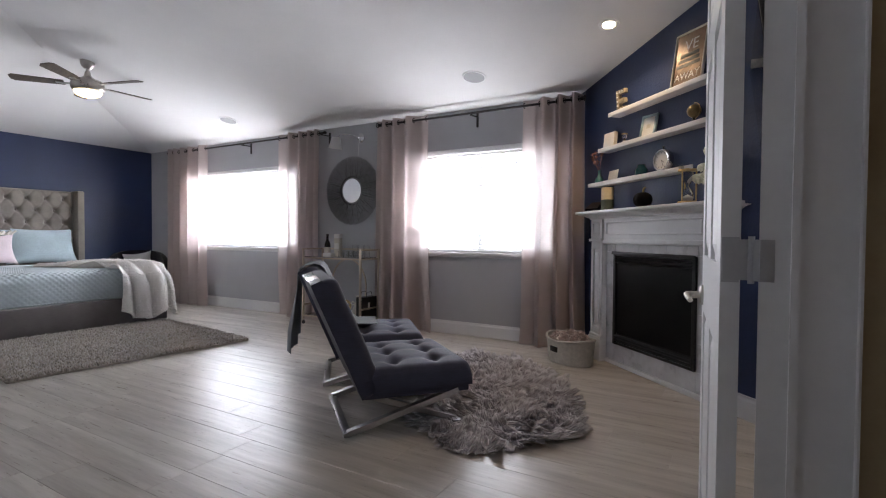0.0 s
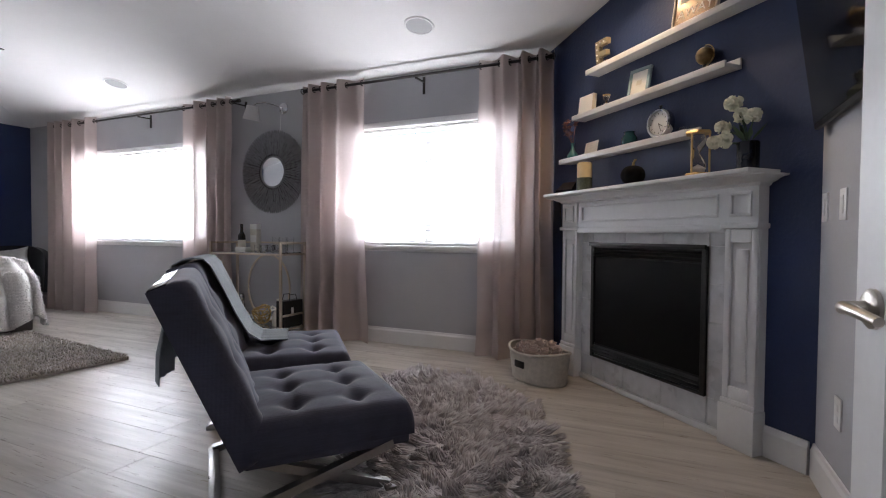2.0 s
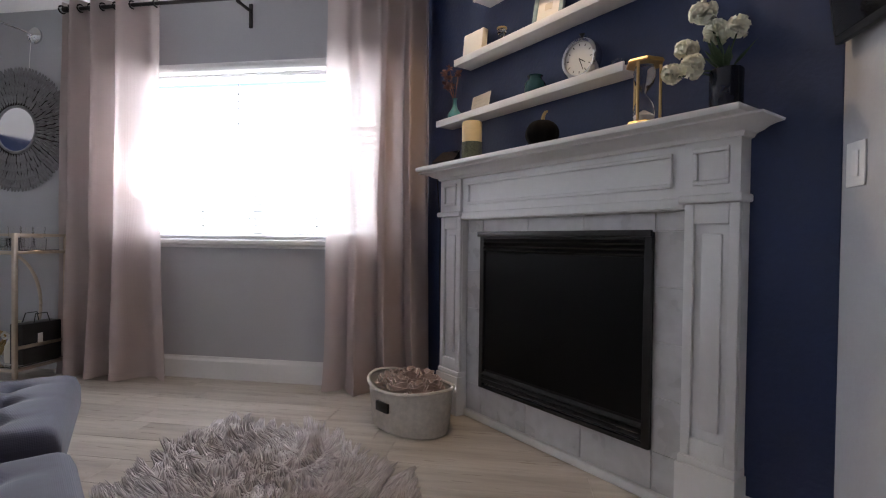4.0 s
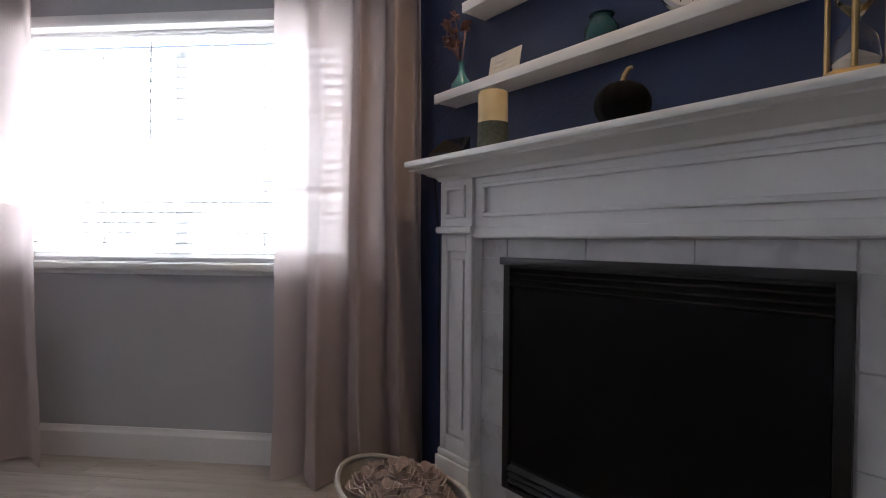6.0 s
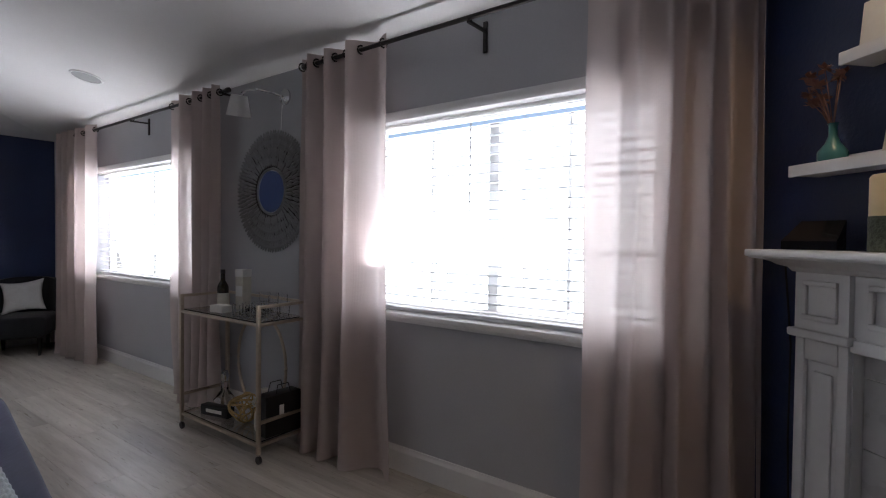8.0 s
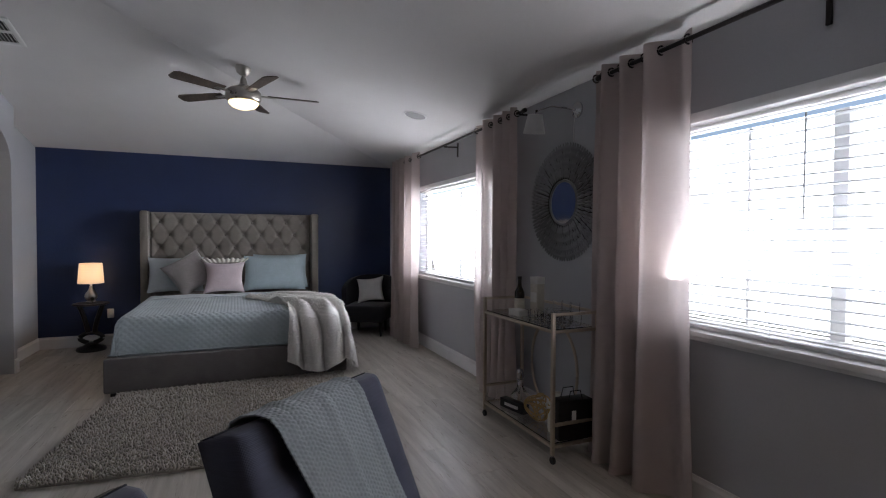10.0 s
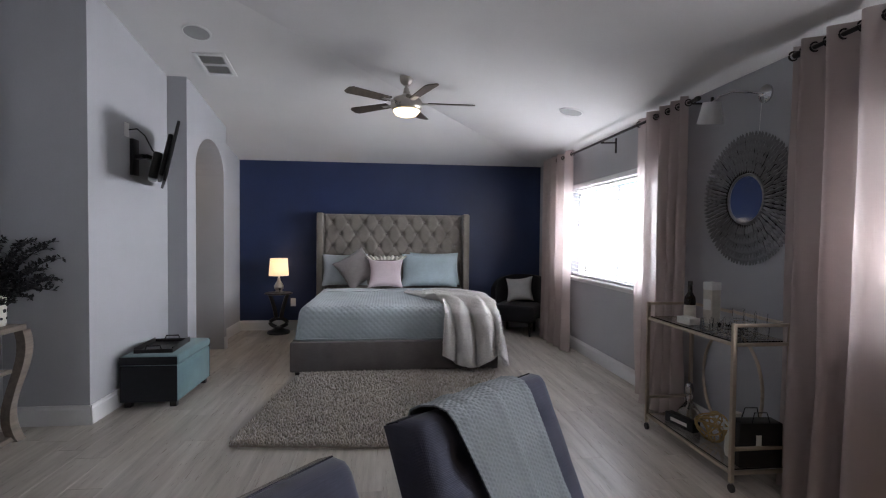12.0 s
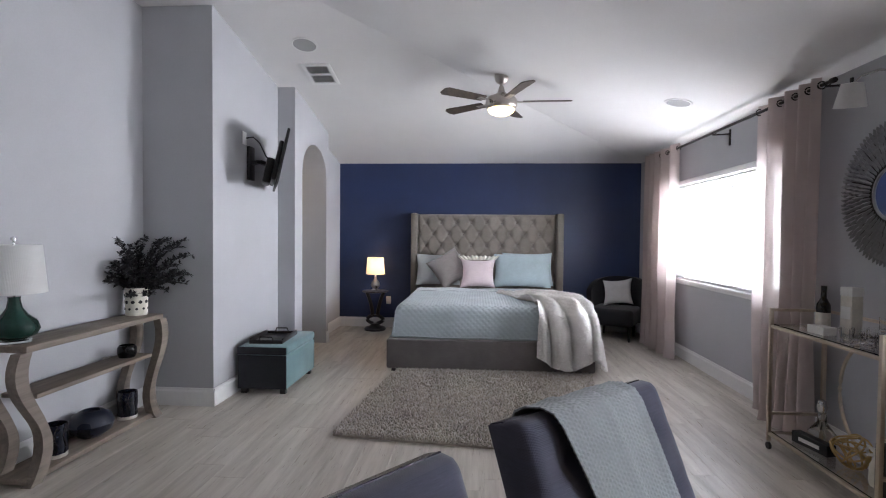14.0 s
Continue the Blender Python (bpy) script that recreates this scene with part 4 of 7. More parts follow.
# ---- rugs ----
def make_fur_rug():
    rg = thing("fur_rug", "silver grey long-haired sheepskin rug with a wavy outline", "rug", pose(-1.64, 3.24, 0, 0, 0, 119))
    rnd = np.random.RandomState(3)

    def edge(a):
        c, s = math.cos(a), math.sin(a)
        r = 1 / ((abs(c) / 0.96) ** 2.6 + (abs(s) / 0.50) ** 2.6) ** (1 / 2.6)
        return r * (1 + 0.07 * math.sin(5 * a + 1.0) + 0.05 * math.sin(9 * a) + 0.04 * math.sin(4 * a + 2))

    bm = bmesh.new()
    ring = [bm.verts.new((edge(a) * 0.95 * math.cos(a), edge(a) * 0.95 * math.sin(a), 0.012)) for a in (2 * math.pi * k / 80 for k in range(80))]
    low = [bm.verts.new((v.co.x, v.co.y, 0.0005)) for v in ring]
    bm.faces.new(ring)
    bm.faces.new(low[::-1])
    for i in range(80):
        bm.faces.new((low[i], low[(i + 1) % 80], ring[(i + 1) % 80], ring[i]))
    part("hide", bm, M_FUR, rg)
    n = 42000
    a = rnd.uniform(0, 2 * math.pi, n)
    k = np.sqrt(rnd.uniform(0, 1, n))
    e = np.array([edge(t) for t in a])
    x, y = k * e * np.cos(a), k * e * np.sin(a)
    lean = np.array([[noise.noise(Vector((p * 3.2, q * 3.2, 1.0))), noise.noise(Vector((p * 3.2, q * 3.2, 7.0)))] for p, q in zip(x, y)])
    clump = np.array([noise.noise(Vector((p * 9, q * 9, 3.0))) for p, q in zip(x, y)])
    out = np.stack([np.cos(a), np.sin(a)], 1) * (0.02 + 0.045 * k[:, None] ** 6)
    # hairs of one lock lean to one point
    locks = rnd.uniform(-1, 1, (1000, 2)) * (1.05, 0.62)
    near = np.array([np.argmin((locks[:, 0] - p) ** 2 + (locks[:, 1] - q) ** 2) for p, q in zip(x, y)])
    xy = np.stack([x, y], 1)
    tip = xy + (locks[near] - xy) * 0.72 + lean * 0.10 + out + rnd.normal(0, 0.006, (n, 2))
    rise = rnd.normal(0, 0.015, 1000)
    zt = np.clip(0.034 + 0.026 * clump + rise[near] + rnd.normal(0, 0.005, n), 0.012, 0.08)
    bases = np.stack([x, y, np.full(n, 0.01)], 1)
    tips = np.stack([tip[:, 0], tip[:, 1], zt], 1)
    tufts("fur", bases, tips, rnd.uniform(0.003, 0.006, n), M_FUR, rg, kind="stuff")


make_fur_rug()


def make_shag_rug():
    L, Wd = 2.45, 1.88
    rg = thing("shag_rug", "grey-beige shag pile rug reaching under the bed", "rug", pose(-5.75, 2.662, 0, 0, 0, -6.3))
    part("backing", boxed(-L / 2, L / 2, -Wd / 2, Wd / 2, 0.0005, 0.018, bevel=0.006), M_SHAG, rg)
    rnd = np.random.RandomState(5)
    n = 30000
    x, y = rnd.uniform(-0.62, L / 2, n), rnd.uniform(-Wd / 2, Wd / 2, n)
    bases = np.stack([x, y, np.full(n, 0.014)], 1)
    tips = bases + np.stack([rnd.normal(0, 0.014, n), rnd.normal(0, 0.014, n), rnd.uniform(0.012, 0.04, n)], 1)
    tufts("pile", bases, tips, rnd.uniform(0.006, 0.0115, n), M_SHAG, rg, kind="stuff")


make_shag_rug()


# ---- bed ----
BED_Y = 2.69


def make_bed():
    bed = thing("bed", "king bed with a tufted taupe wing headboard and grey upholstered base", "bed", pose(0, BED_Y, 0))
    hw = 1.03
    part("footboard", boxed(-6.335, -6.26, -hw, hw, 0.03, 0.325, bevel=0.018), M_BEDBASE, bed)
    for s in (-1, 1):
        a, b = sorted((s * hw, s * (hw - 0.06)))
        part("side_rail", boxed(-8.45, -6.336, a, b, 0.03, 0.32, bevel=0.015), M_BEDBASE, bed)
        a, b = sorted((s * 1.075, s * 0.985))
        part("headboard_wing", boxed(-8.655, -8.38, a, b, 0.02, 1.685, bevel=0.02), M_GREYUPH, bed)
        for x in (-8.3, -6.31):
            part("foot", boxed(x - 0.03, x + 0.03, min(s * 0.98, s * 0.92), max(s * 0.98, s * 0.92), 0.0, 0.031), M_DARKWOOD, bed)
    nu, nv = 150, 110
    y0, y1, z0, z1 = -0.984, 0.984, 0.35, 1.675
    cols, rows = 9, 7
    du = (y1 - y0) / cols
    dz = 0.165

    def f(u, v):
        y, z = y0 + (y1 - y0) * u, z0 + (z1 - z0) * v
        best, crease = 9.0, 0.0
        r = (z1 - 0.12 - z) / dz
        for k in (math.floor(r), math.floor(r) + 1):
            zc = z1 - 0.12 - k * dz
            off = 0.5 if k % 2 else 0.0
            i = round((y - y0) / du - 0.5 - off)
            yc = y0 + (i + 0.5 + off) * du
            best = min(best, math.hypot(y - yc, z - zc))
        p = (y - y0) / du - 0.5
        for q in ((p + r / 2) % 1.0, (p - r / 2) % 1.0):
            dd = min(q, 1 - q) * du
            crease += math.exp(-(dd / 0.012) ** 2)
        edge = min(min(u, 1 - u) * (y1 - y0), min(v, 1 - v) * (z1 - z0))
        x = -8.56 + 0.055 - 0.056 * math.exp(-(best / 0.034) ** 2) - 0.014 * min(crease, 1.3)
        if edge < 0.03:
            x -= 0.03 - math.sqrt(max(0.0009 - (0.03 - edge) ** 2, 0))
        return (x, y, z)

    bm = sheeted(f, nu, nv)
    box(bm, -8.655, -8.562, y0, y1, 0.1, z1 - 0.003)
    part("headboard", bm, M_GREYUPH, bed, smooth=80)
    # buttons
    bm = bmesh.new()
    bmesh.ops.create_icosphere(bm, subdivisions=1, radius=0.011)
    me = mesh_of("button", bm, M_GREYUPH, 80)
    for k in range(rows):
        off = 0.5 if k % 2 else 0.0
        for i in range(cols - (1 if k % 2 else 0)):
            b = new("button", me)
            b.parent = bed
            b.location = (-8.56 + 0.006, y0 + (i + 0.5 + off) * du, z1 - 0.12 - k * dz)
    part("mattress", boxed(-8.44, -6.37, -0.95, 0.95, 0.25, 0.62, bevel=0.05, seg=3), M_SHEET, bed)


make_bed()


def quilt_surface(u, v, lift=0.0):
    """Top of the made bed: u from the head to the foot, v across."""
    hw, foot, zt, rad = 0.965, -6.345, 0.655, 0.085
    s = (v - 0.5) * 2 * 1.30
    a = abs(s)
    if a < hw - rad:
        y, z = a, 0.0
    elif a < hw - rad + rad * 1.57:
        t = (a - hw + rad) / rad
        y, z = hw - rad + rad * math.sin(t), -rad * (1 - math.cos(t))
    else:
        y, z = hw + 0.03 * (a - hw), -rad - (a - (hw - rad + rad * 1.57))
    y = math.copysign(y, s)
    r = u * 2.18
    run = foot - rad + 8.05
    if r < run:
        x, zz = -8.05 + r, 0.0
    elif r < run + rad * 1.57:
        t = (r - run) / rad
        x, zz = foot - rad + rad * math.sin(t), -rad * (1 - math.cos(t))
    else:
        x, zz = foot + 0.004, -rad - (r - run - rad * 1.57)
    z = zt + min(z + zz, 0)
    if z < zt - 0.32:
        z = zt - 0.32
    wav = 0.010 * noise.noise(Vector((x * 3, y * 3, 1)))
    drop = max(0.0, zt - z - 0.1)
    flare = 0.12 * drop * math.sin(s * 9 + r * 5) + 0.05 * drop
    n_out = 1 if s > 0 else -1
    if a > hw:
        y += n_out * flare
    if r > run + rad:
        x += 0.35 * flare if a < hw else 0
    return Vector((x, BED_Y + y, z + wav + lift))


def make_quilt():
    def f(u, v):
        p = quilt_surface(u, v)
        r, s = u * 2.2, (v - 0.5) * 2.6
        q1, q2 = (r + s) / 0.030, (r - s) / 0.030
        puff = 0.010 * (abs(math.sin(q1 * math.pi / 2)) * abs(math.sin(q2 * math.pi / 2)))
        return p + Vector((0.3 * puff, 0, puff))

    bm = sheeted(f, 290, 330, 0.008)
    single("quilt", bm, M_BEDLINEN, "pale blue diamond-stitched quilt over the bed", "bedding", smooth=80)
    bm = sheeted(lambda u, v: quilt_surface(0.02 + u * 0.16, 0.14 + 0.72 * v, 0.012) + Vector((0, 0, 0.012 * math.sin(v * 40 + u * 4) * u * 0.4)), 14, 70, 0.008)
    single("folded_sheet", bm, M_BEDLINEN, "turned-down edge of the pale blue bedding", "bedding", smooth=80)


make_quilt()


def make_pillow(w, d, h, at, lean, turn, material, label, ruffle=False, roll=0.0):
    """A pillow standing on its edge and leaning back; at is the middle of its lower edge."""
    m = pose(*at, 0, 0, 90 + turn) @ pose(0, 0, 0, 90 - lean) @ pose(0, d / 2, 0, 0, 0, roll)
    if not ruffle:
        bm = bmesh.new()
        cushion(bm, w, d, h, pinch=0.16)
        return single("pillow", bm, material, label, "pillow", m, group="bed pillows", smooth=80)
    pl = thing("pillow", label, "pillow", m, group="bed pillows")
    bm = bmesh.new()
    cushion(bm, w, d, h)
    part("cover", bm, material, pl, smooth=80)

    def fr(u, v):
        k, q = 2, u
        c = [(-1, -1), (1, -1), (1, 1), (-1, 1)]
        a, b = Vector(c[k]), Vector(c[(k + 1) % 4])
        p = a.lerp(b, q)
        o = Vector((p.x * w / 2 * (0.93 + v * 0.26), p.y * d / 2 * (0.93 + v * 0.26), 0.022 * v * math.sin(u * 60) + 0.012 * v * math.sin(u * 23)))
        return o

    part("ruffle", sheeted(fr, 120, 3, 0.002), M_PORCELAIN, pl, "cream ruffled trim", smooth=80)
    return pl


make_pillow(0.62, 0.46, 0.16, (-8.22, 2.02, 0.68), 22, 3, M_SHEET, "pale grey-blue pillow leaning on the headboard")
make_pillow(0.70, 0.48, 0.17, (-8.29, 3.27, 0.68), 20, 2, M_SKYPILLOW, "pale blue pillow behind another against the headboard")
make_pillow(0.78, 0.50, 0.19, (-8.15, 3.17, 0.67), 27, -4, M_SKYPILLOW, "pale blue pillow leaning on the headboard")
make_pillow(0.48, 0.46, 0.17, (-8.02, 2.20, 0.72), 28, 8, M_TAUPEPILLOW, "taupe square throw pillow tipped on its corner", False, 32)
make_pillow(0.47, 0.42, 0.17, (-7.87, 2.57, 0.68), 26, -2, M_PINKPILLOW, "blush pink throw pillow with ruffled trim", True)


def make_fur_throw():
    th = thing("fur_throw", "cream faux fur throw falling over the bed's corner", "blanket")

    def f(u, v):
        # u: down the length of the throw, v: across it; it lies askew over the foot corner
        spread = min(1.0, 0.25 + 1.3 * u)
        y = 2.80 + 0.36 * min(u / 0.55, 1.0) + v * (0.30 + 0.72 * spread)
        r = u * (1.62 + 0.16 * math.sin(v * 5.5) - 0.12 * v)
        run, top = 1.07, 0.675
        x = -7.47 + min(r, run) + 0.05 * math.sin(v * 4)
        over = r - run
        drop = 0.0
        if over > 0:
            t = min(over / 0.11, 1.57)
            x += 0.11 * math.sin(t)
            drop = 0.11 * (1 - math.cos(t)) + max(0.0, over - 0.173)
            x += 0.05 * min(1.0, drop * 5)
        side = y - (BED_Y + 0.93)
        if side > 0:
            t = min(side / 0.09, 1.57)
            rest = max(0.0, side - 0.141)
            y = BED_Y + 0.93 + 0.09 * math.sin(t) + 0.25 * rest
            drop += 0.09 * (1 - math.cos(t)) + 0.97 * rest
        z = top - drop
        # soft sausage folds along the length
        w = v * 5.2 - 0.9 * u + 0.55 * math.sin(3.1 * u + 1.0) + 0.25 * math.sin(7 * u)
        fold = (0.07 + 0.05 * noise.noise(Vector((v * 4, u * 3, 6)))) * (0.5 + 0.5 * math.cos(2 * math.pi * w)) ** 0.75 * min(1.0, 0.45 + u)
        if drop > 0.06:
            x += fold * 1.1
            y += 0.02 * math.sin(2 * math.pi * w)
            z += 0.01 * math.cos(2 * math.pi * w)
        else:
            z += fold
            x += 0.25 * fold * min(1.0, u * 2)
        return (x + 0.012 * noise.noise(Vector((u * 8, v * 8, 2))), y, max(z, 0.045 + 0.05 * (0.5 + 0.5 * math.sin(v * 9))))

    part("pelt", sheeted(f, 110, 120, 0.012), M_THROWBASE, th, smooth=80)
    rnd = np.random.RandomState(8)
    n = 16000
    bases, tips = [], []
    for u, v in zip(rnd.uniform(0, 1, n), rnd.uniform(0, 1, n)):
        p = Vector(f(u, v))
        a, b = Vector(f(min(u + 0.01, 1), v)) - p, Vector(f(u, min(v + 0.01, 1))) - p
        nn = a.cross(b)
        nn = nn.normalized() if nn.length > 1e-9 else Vector((0, 0, 1))
        if nn.z < 0 and abs(nn.z) > 0.3:
            nn = -nn
        if nn.x < 0 and abs(nn.z) <= 0.3:
            nn = -nn
        bases.append(p)
        tips.append(p + nn * rnd.uniform(0.003, 0.009) + Vector(rnd.normal(0, 0.005, 3)))
    tufts("fur", bases, tips, rnd.uniform(0.003, 0.006, n), M_THROW, th, kind="stuff")


make_fur_throw()


# ---- door ----
def make_door():
    """A six-panel door folded back nearly flat against the wall."""
    w, h, t = 0.765, 2.03, 0.035
    m = pose(-0.256, HINGE[1] + 0.012, 0.008, 0, 0, 94.8)
    d = tagged(thing("door_1", "white six-panel door with a satin nickel lever, swung wide open", "", m), kind="structure")
    # local: x along the leaf from the hinge, y towards the room (left of x)
    bm = bmesh.new()
    box(bm, 0, w, -t + 0.01, -0.01, 0, h)
    stiles = [(0, 0.105), (w / 2 - 0.05, w / 2 + 0.05), (w - 0.105, w)]
    rails = [(0.0, 0.22), (0.82, 1.0), (1.58, 1.69), (h - 0.11, h)]
    for y0, y1 in ((-0.01, 0.0), (-t, -t + 0.01)):
        for a, b in stiles:
            box(bm, a, b, y0, y1, 0, h)
        for a, b in rails:
            for (p, q), (r, s) in zip(stiles, stiles[1:]):
                box(bm, q, r, y0, y1, a, b)
    part("leaf", bm, M_WHITE, d)
    for y0, y1 in ((-0.01, -0.002), (-t + 0.002, -t + 0.01)):
        for (p, q), (r, s) in zip(stiles, stiles[1:]):
            for (a, b), (c, e) in zip(rails, rails[1:]):
                bm = bmesh.new()
                mid = [(q + 0.04, b + 0.04), (r - 0.04, b + 0.04), (r - 0.04, c - 0.04), (q + 0.04, c - 0.04)]
                out = [(q + 0.012, b + 0.012), (r - 0.012, b + 0.012), (r - 0.012, c - 0.012), (q + 0.012, c - 0.012)]
                deep, proud = (y0, y1) if y0 > -0.02 else (y1, y0)
                A = [bm.verts.new((x, deep, z)) for x, z in out]
                B = [bm.verts.new((x, proud, z)) for x, z in mid]
                bm.faces.new(B)
                for i in range(4):
                    bm.faces.new((A[i], A[(i + 1) % 4], B[(i + 1) % 4], B[i]))
                bm.faces.new(A[::-1])
                part("panel", bm, M_WHITE, d, smooth=None)
    for s, y in ((1, 0.0), (-1, -t)):
        x = w - 0.065
        z = 0.868
        hd = part("rose", lathed([(0.0, 0), (0.033, 0.0), (0.033, 0.006), (0.027, 0.011), (0.012, 0.012), (0.011, 0.045), (0.0, 0.046)], 20, (x, y, z), Matrix.Rotation(radians(-90 * s), 3, "X")), M_NICKEL, d, "satin nickel rose")
        if s > 0:
            part("lever", tubed([(x, y + 0.042, z), (x - 0.03, y + 0.048, z + 0.003), (x - 0.075, y + 0.046, z), (x - 0.115, y + 0.04, z - 0.006)], [0.011, 0.0105, 0.009, 0.008], 10), M_NICKEL, hd)
    for z in (0.25, 1.012, 1.80):
        bm = bmesh.new()
        box(bm, -0.0025, 0.0, -t + 0.002, -0.002, z - 0.045, z + 0.045, 0.0008)
        tube(bm, [(-0.01, -t - 0.017, z - 0.046), (-0.01, -t - 0.017, z + 0.046)], 0.006, 10)
        box(bm, -0.004, -0.0025, -t - 0.014, -0.004, z - 0.04, z + 0.04, 0.0005)
        box(bm, -0.035, -0.0295, -t - 0.052, -t - 0.028, z - 0.04, z + 0.04, 0.0008)
        bar(bm, (-0.012, -t - 0.02, z), (-0.03, -t - 0.03, z), 0.004, 0.08)
        part("hinge", bm, M_SATIN, d)


make_door()
# door lining and casing
bm = bmesh.new()
box(bm, XD - 0.004, X_RIGHT + 0.01, HINGE[1] - 0.012, HINGE[1] + 0.004, 0, 2.07)
structure("jamb", bm, M_WHITE, "white painted door jamb")
bm = bmesh.new()
box(bm, XD + 0.045, XD + 0.06, HINGE[1] - 0.024, HINGE[1] - 0.012, 0, 2.06)
structure("trim", bm, M_WHITE, "white door stop")
bm = bmesh.new()
box(bm, X_RIGHT + 0.006, X_RIGHT + 0.012, HINGE[1] - 0.03, HINGE[1] + 0.005, 0, 2.12, 0.005)
structure("trim", bm, M_WHITE, "white door casing")


# ---- ceiling fixtures ----
def on_ceiling(x, y, window_side=True):
    z = ceil_z(x, y)
    if abs(z - (Z_LOW + SLOPE * (Y_WIN - y))) < 1e-6:
        return pose(x, y, z, math.degrees(math.atan(-SLOPE)))
    if abs(z - Z_FLAT) < 1e-6:
        return pose(x, y, z)
    return pose(x, y, z, 0, -math.degrees(math.atan(SLOPE)))


def make_speaker(x, y):
    sp = thing("ceiling_speaker", "round white in-ceiling speaker with a perforated grille", "speaker", on_ceiling(x, y), "ceiling speakers")
    part("rim", lathed([(0.098, 0.0), (0.115, 0.0), (0.114, -0.006), (0.104, -0.009), (0.098, -0.006)], 32), M_WHITE, sp)
    part("grille", lathed([(0.0, -0.007), (0.08, -0.0065), (0.0985, -0.005), (0.0985, 0.0), (0.0, 0.0)], 32), M_GRILLE, sp)


make_speaker(-5.87, 4.30)
make_speaker(-2.33, 4.29)
make_speaker(-5.67, 1.03)


def make_downlight(x, y):
    dl = thing("recessed_light", "lit recessed ceiling spotlight with a white trim", "light", on_ceiling(x, y))
    part("trim_ring", lathed([(0.045, 0.0), (0.075, 0.0), (0.073, -0.006), (0.05, -0.009), (0.045, -0.004)], 28), M_WHITE, dl)
    part("lens", lathed([(0.0, -0.004), (0.045, -0.003), (0.045, 0.0), (0.0, 0.0)], 24), M_SPOT, dl)


make_downlight(-1.04, 3.91)


def make_vent(x, y):
    v = thing("ceiling_vent", "white louvred ceiling air vent", "vent", on_ceiling(x, y))
    # dark sheet painted as the shade behind the louvres
    part("backing", boxed(-0.16, 0.16, -0.11, 0.11, -0.004, -0.001), M_CAVSHADE, v)
    bm = bmesh.new()
    for a in ((-0.19, 0.19, 0.105, 0.14), (-0.19, 0.19, -0.14, -0.105), (-0.19, -0.155, -0.105, 0.105), (0.155, 0.19, -0.105, 0.105), (-0.012, 0.012, -0.105, 0.105)):
        box(bm, *a, -0.014, -0.001, 0.002)
    part("frame", bm, M_WHITE, v)
    for k in range(9):
        for s in (-1, 1):
            bm = bmesh.new()
            y2 = -0.095 + k * 0.0237
            a, b = sorted((s * 0.014, s * 0.153))
            bar(bm, (a, y2, -0.008), (b, y2, -0.008), 0.012, 0.002, (0, 0.7, 0.7))
            part("slat", bm, M_WHITE, v)


make_vent(-6.15, 1.02)


def make_fan():
    x, y = -6.05, 2.767
    zc = ceil_z(x, y)
    fan = thing("ceiling_fan", "brushed nickel ceiling fan with five dark blades and a lit bowl", "fan", pose(x, y, 0))
    part("canopy", lathed([(0.0, zc - 0.075), (0.025, zc - 0.075), (0.055, zc - 0.05), (0.066, zc - 0.015), (0.066, zc + 0.012), (0.0, zc + 0.012)], 24), M_NICKEL, fan)
    part("downrod", tubed([(0, 0, zc - 0.07), (0, 0, 2.710)], 0.0125, 12), M_NICKEL, fan)
    part("motor_housing", lathed([(0.0, 2.755), (0.022, 2.755), (0.035, 2.700), (0.07, 2.675), (0.125, 2.655), (0.145, 2.630), (0.148, 2.575), (0.138, 2.555), (0.125, 2.545), (0.0, 2.545)], 32), M_NICKEL, fan)
    part("light_bowl", lathed([(0.125, 2.547), (0.122, 2.530), (0.10, 2.505), (0.06, 2.490), (0.0, 2.485)], 28), M_BOWL, fan, "lit frosted glass bowl")
    for k in range(5):
        a = radians(18 + 72 * k)
        r = Matrix.Rotation(a, 4, "Z") @ Matrix.Translation((0, 0, 2.615)) @ Matrix.Rotation(radians(11), 4, "X")
        bm = bmesh.new()
        n = 14
        pts = []
        for i in range(n + 1):
            u = i / n
            xx = 0.20 + 0.445 * u
            wd = 0.048 + 0.018 * u - (0.03 * max(0, (u - 0.92) / 0.08) ** 2)
            pts.append((xx, wd))
        out = [(xx, wd) for xx, wd in pts] + [(xx, -wd) for xx, wd in pts[::-1]]
        A = [bm.verts.new(r @ Vector((p, q, 0.004))) for p, q in out]
        B = [bm.verts.new(r @ Vector((p, q, -0.004))) for p, q in out]
        bm.faces.new(A)
        bm.faces.new(B[::-1])
        for i in range(len(out)):
            j = (i + 1) % len(out)
            bm.faces.new((A[i], B[i], B[j], A[j]))
        bl = part("blade", bm, M_FANBLADE, fan, "dark walnut fan blade")
        bm = bmesh.new()
        bar(bm, r @ Vector((0.12, 0, -0.006)), r @ Vector((0.27, 0, -0.006)), 0.045, 0.006)
        part("blade_iron", bm, M_NICKEL, bl)


make_fan()


# ---- televisions ----
def make_tv(m, w, h, label):
    tv = thing("television", label, "television", m, "wall televisions")
    # local: screen faces -y, x along the width, z up from the lower edge
    bm = bmesh.new()
    box(bm, -w / 2, w / 2, 0.0, 0.022, 0, h, 0.005)
    box(bm, -w * 0.38, w * 0.38, 0.022, 0.06, h * 0.08, h * 0.80, 0.016)
    # added black bulk: mount hardware with its shadow built into the shape
    box(bm, -w * 0.2, w * 0.2, 0.06, 0.13, h * 0.03, h * 0.5, 0.02)
    part("case", bm, M_BLACK, tv)
    part("screen", boxed(-w / 2 + 0.012, w / 2 - 0.012, -0.002, 0.0, 0.02, h - 0.012), M_GLASSBLK, tv)
    return tv


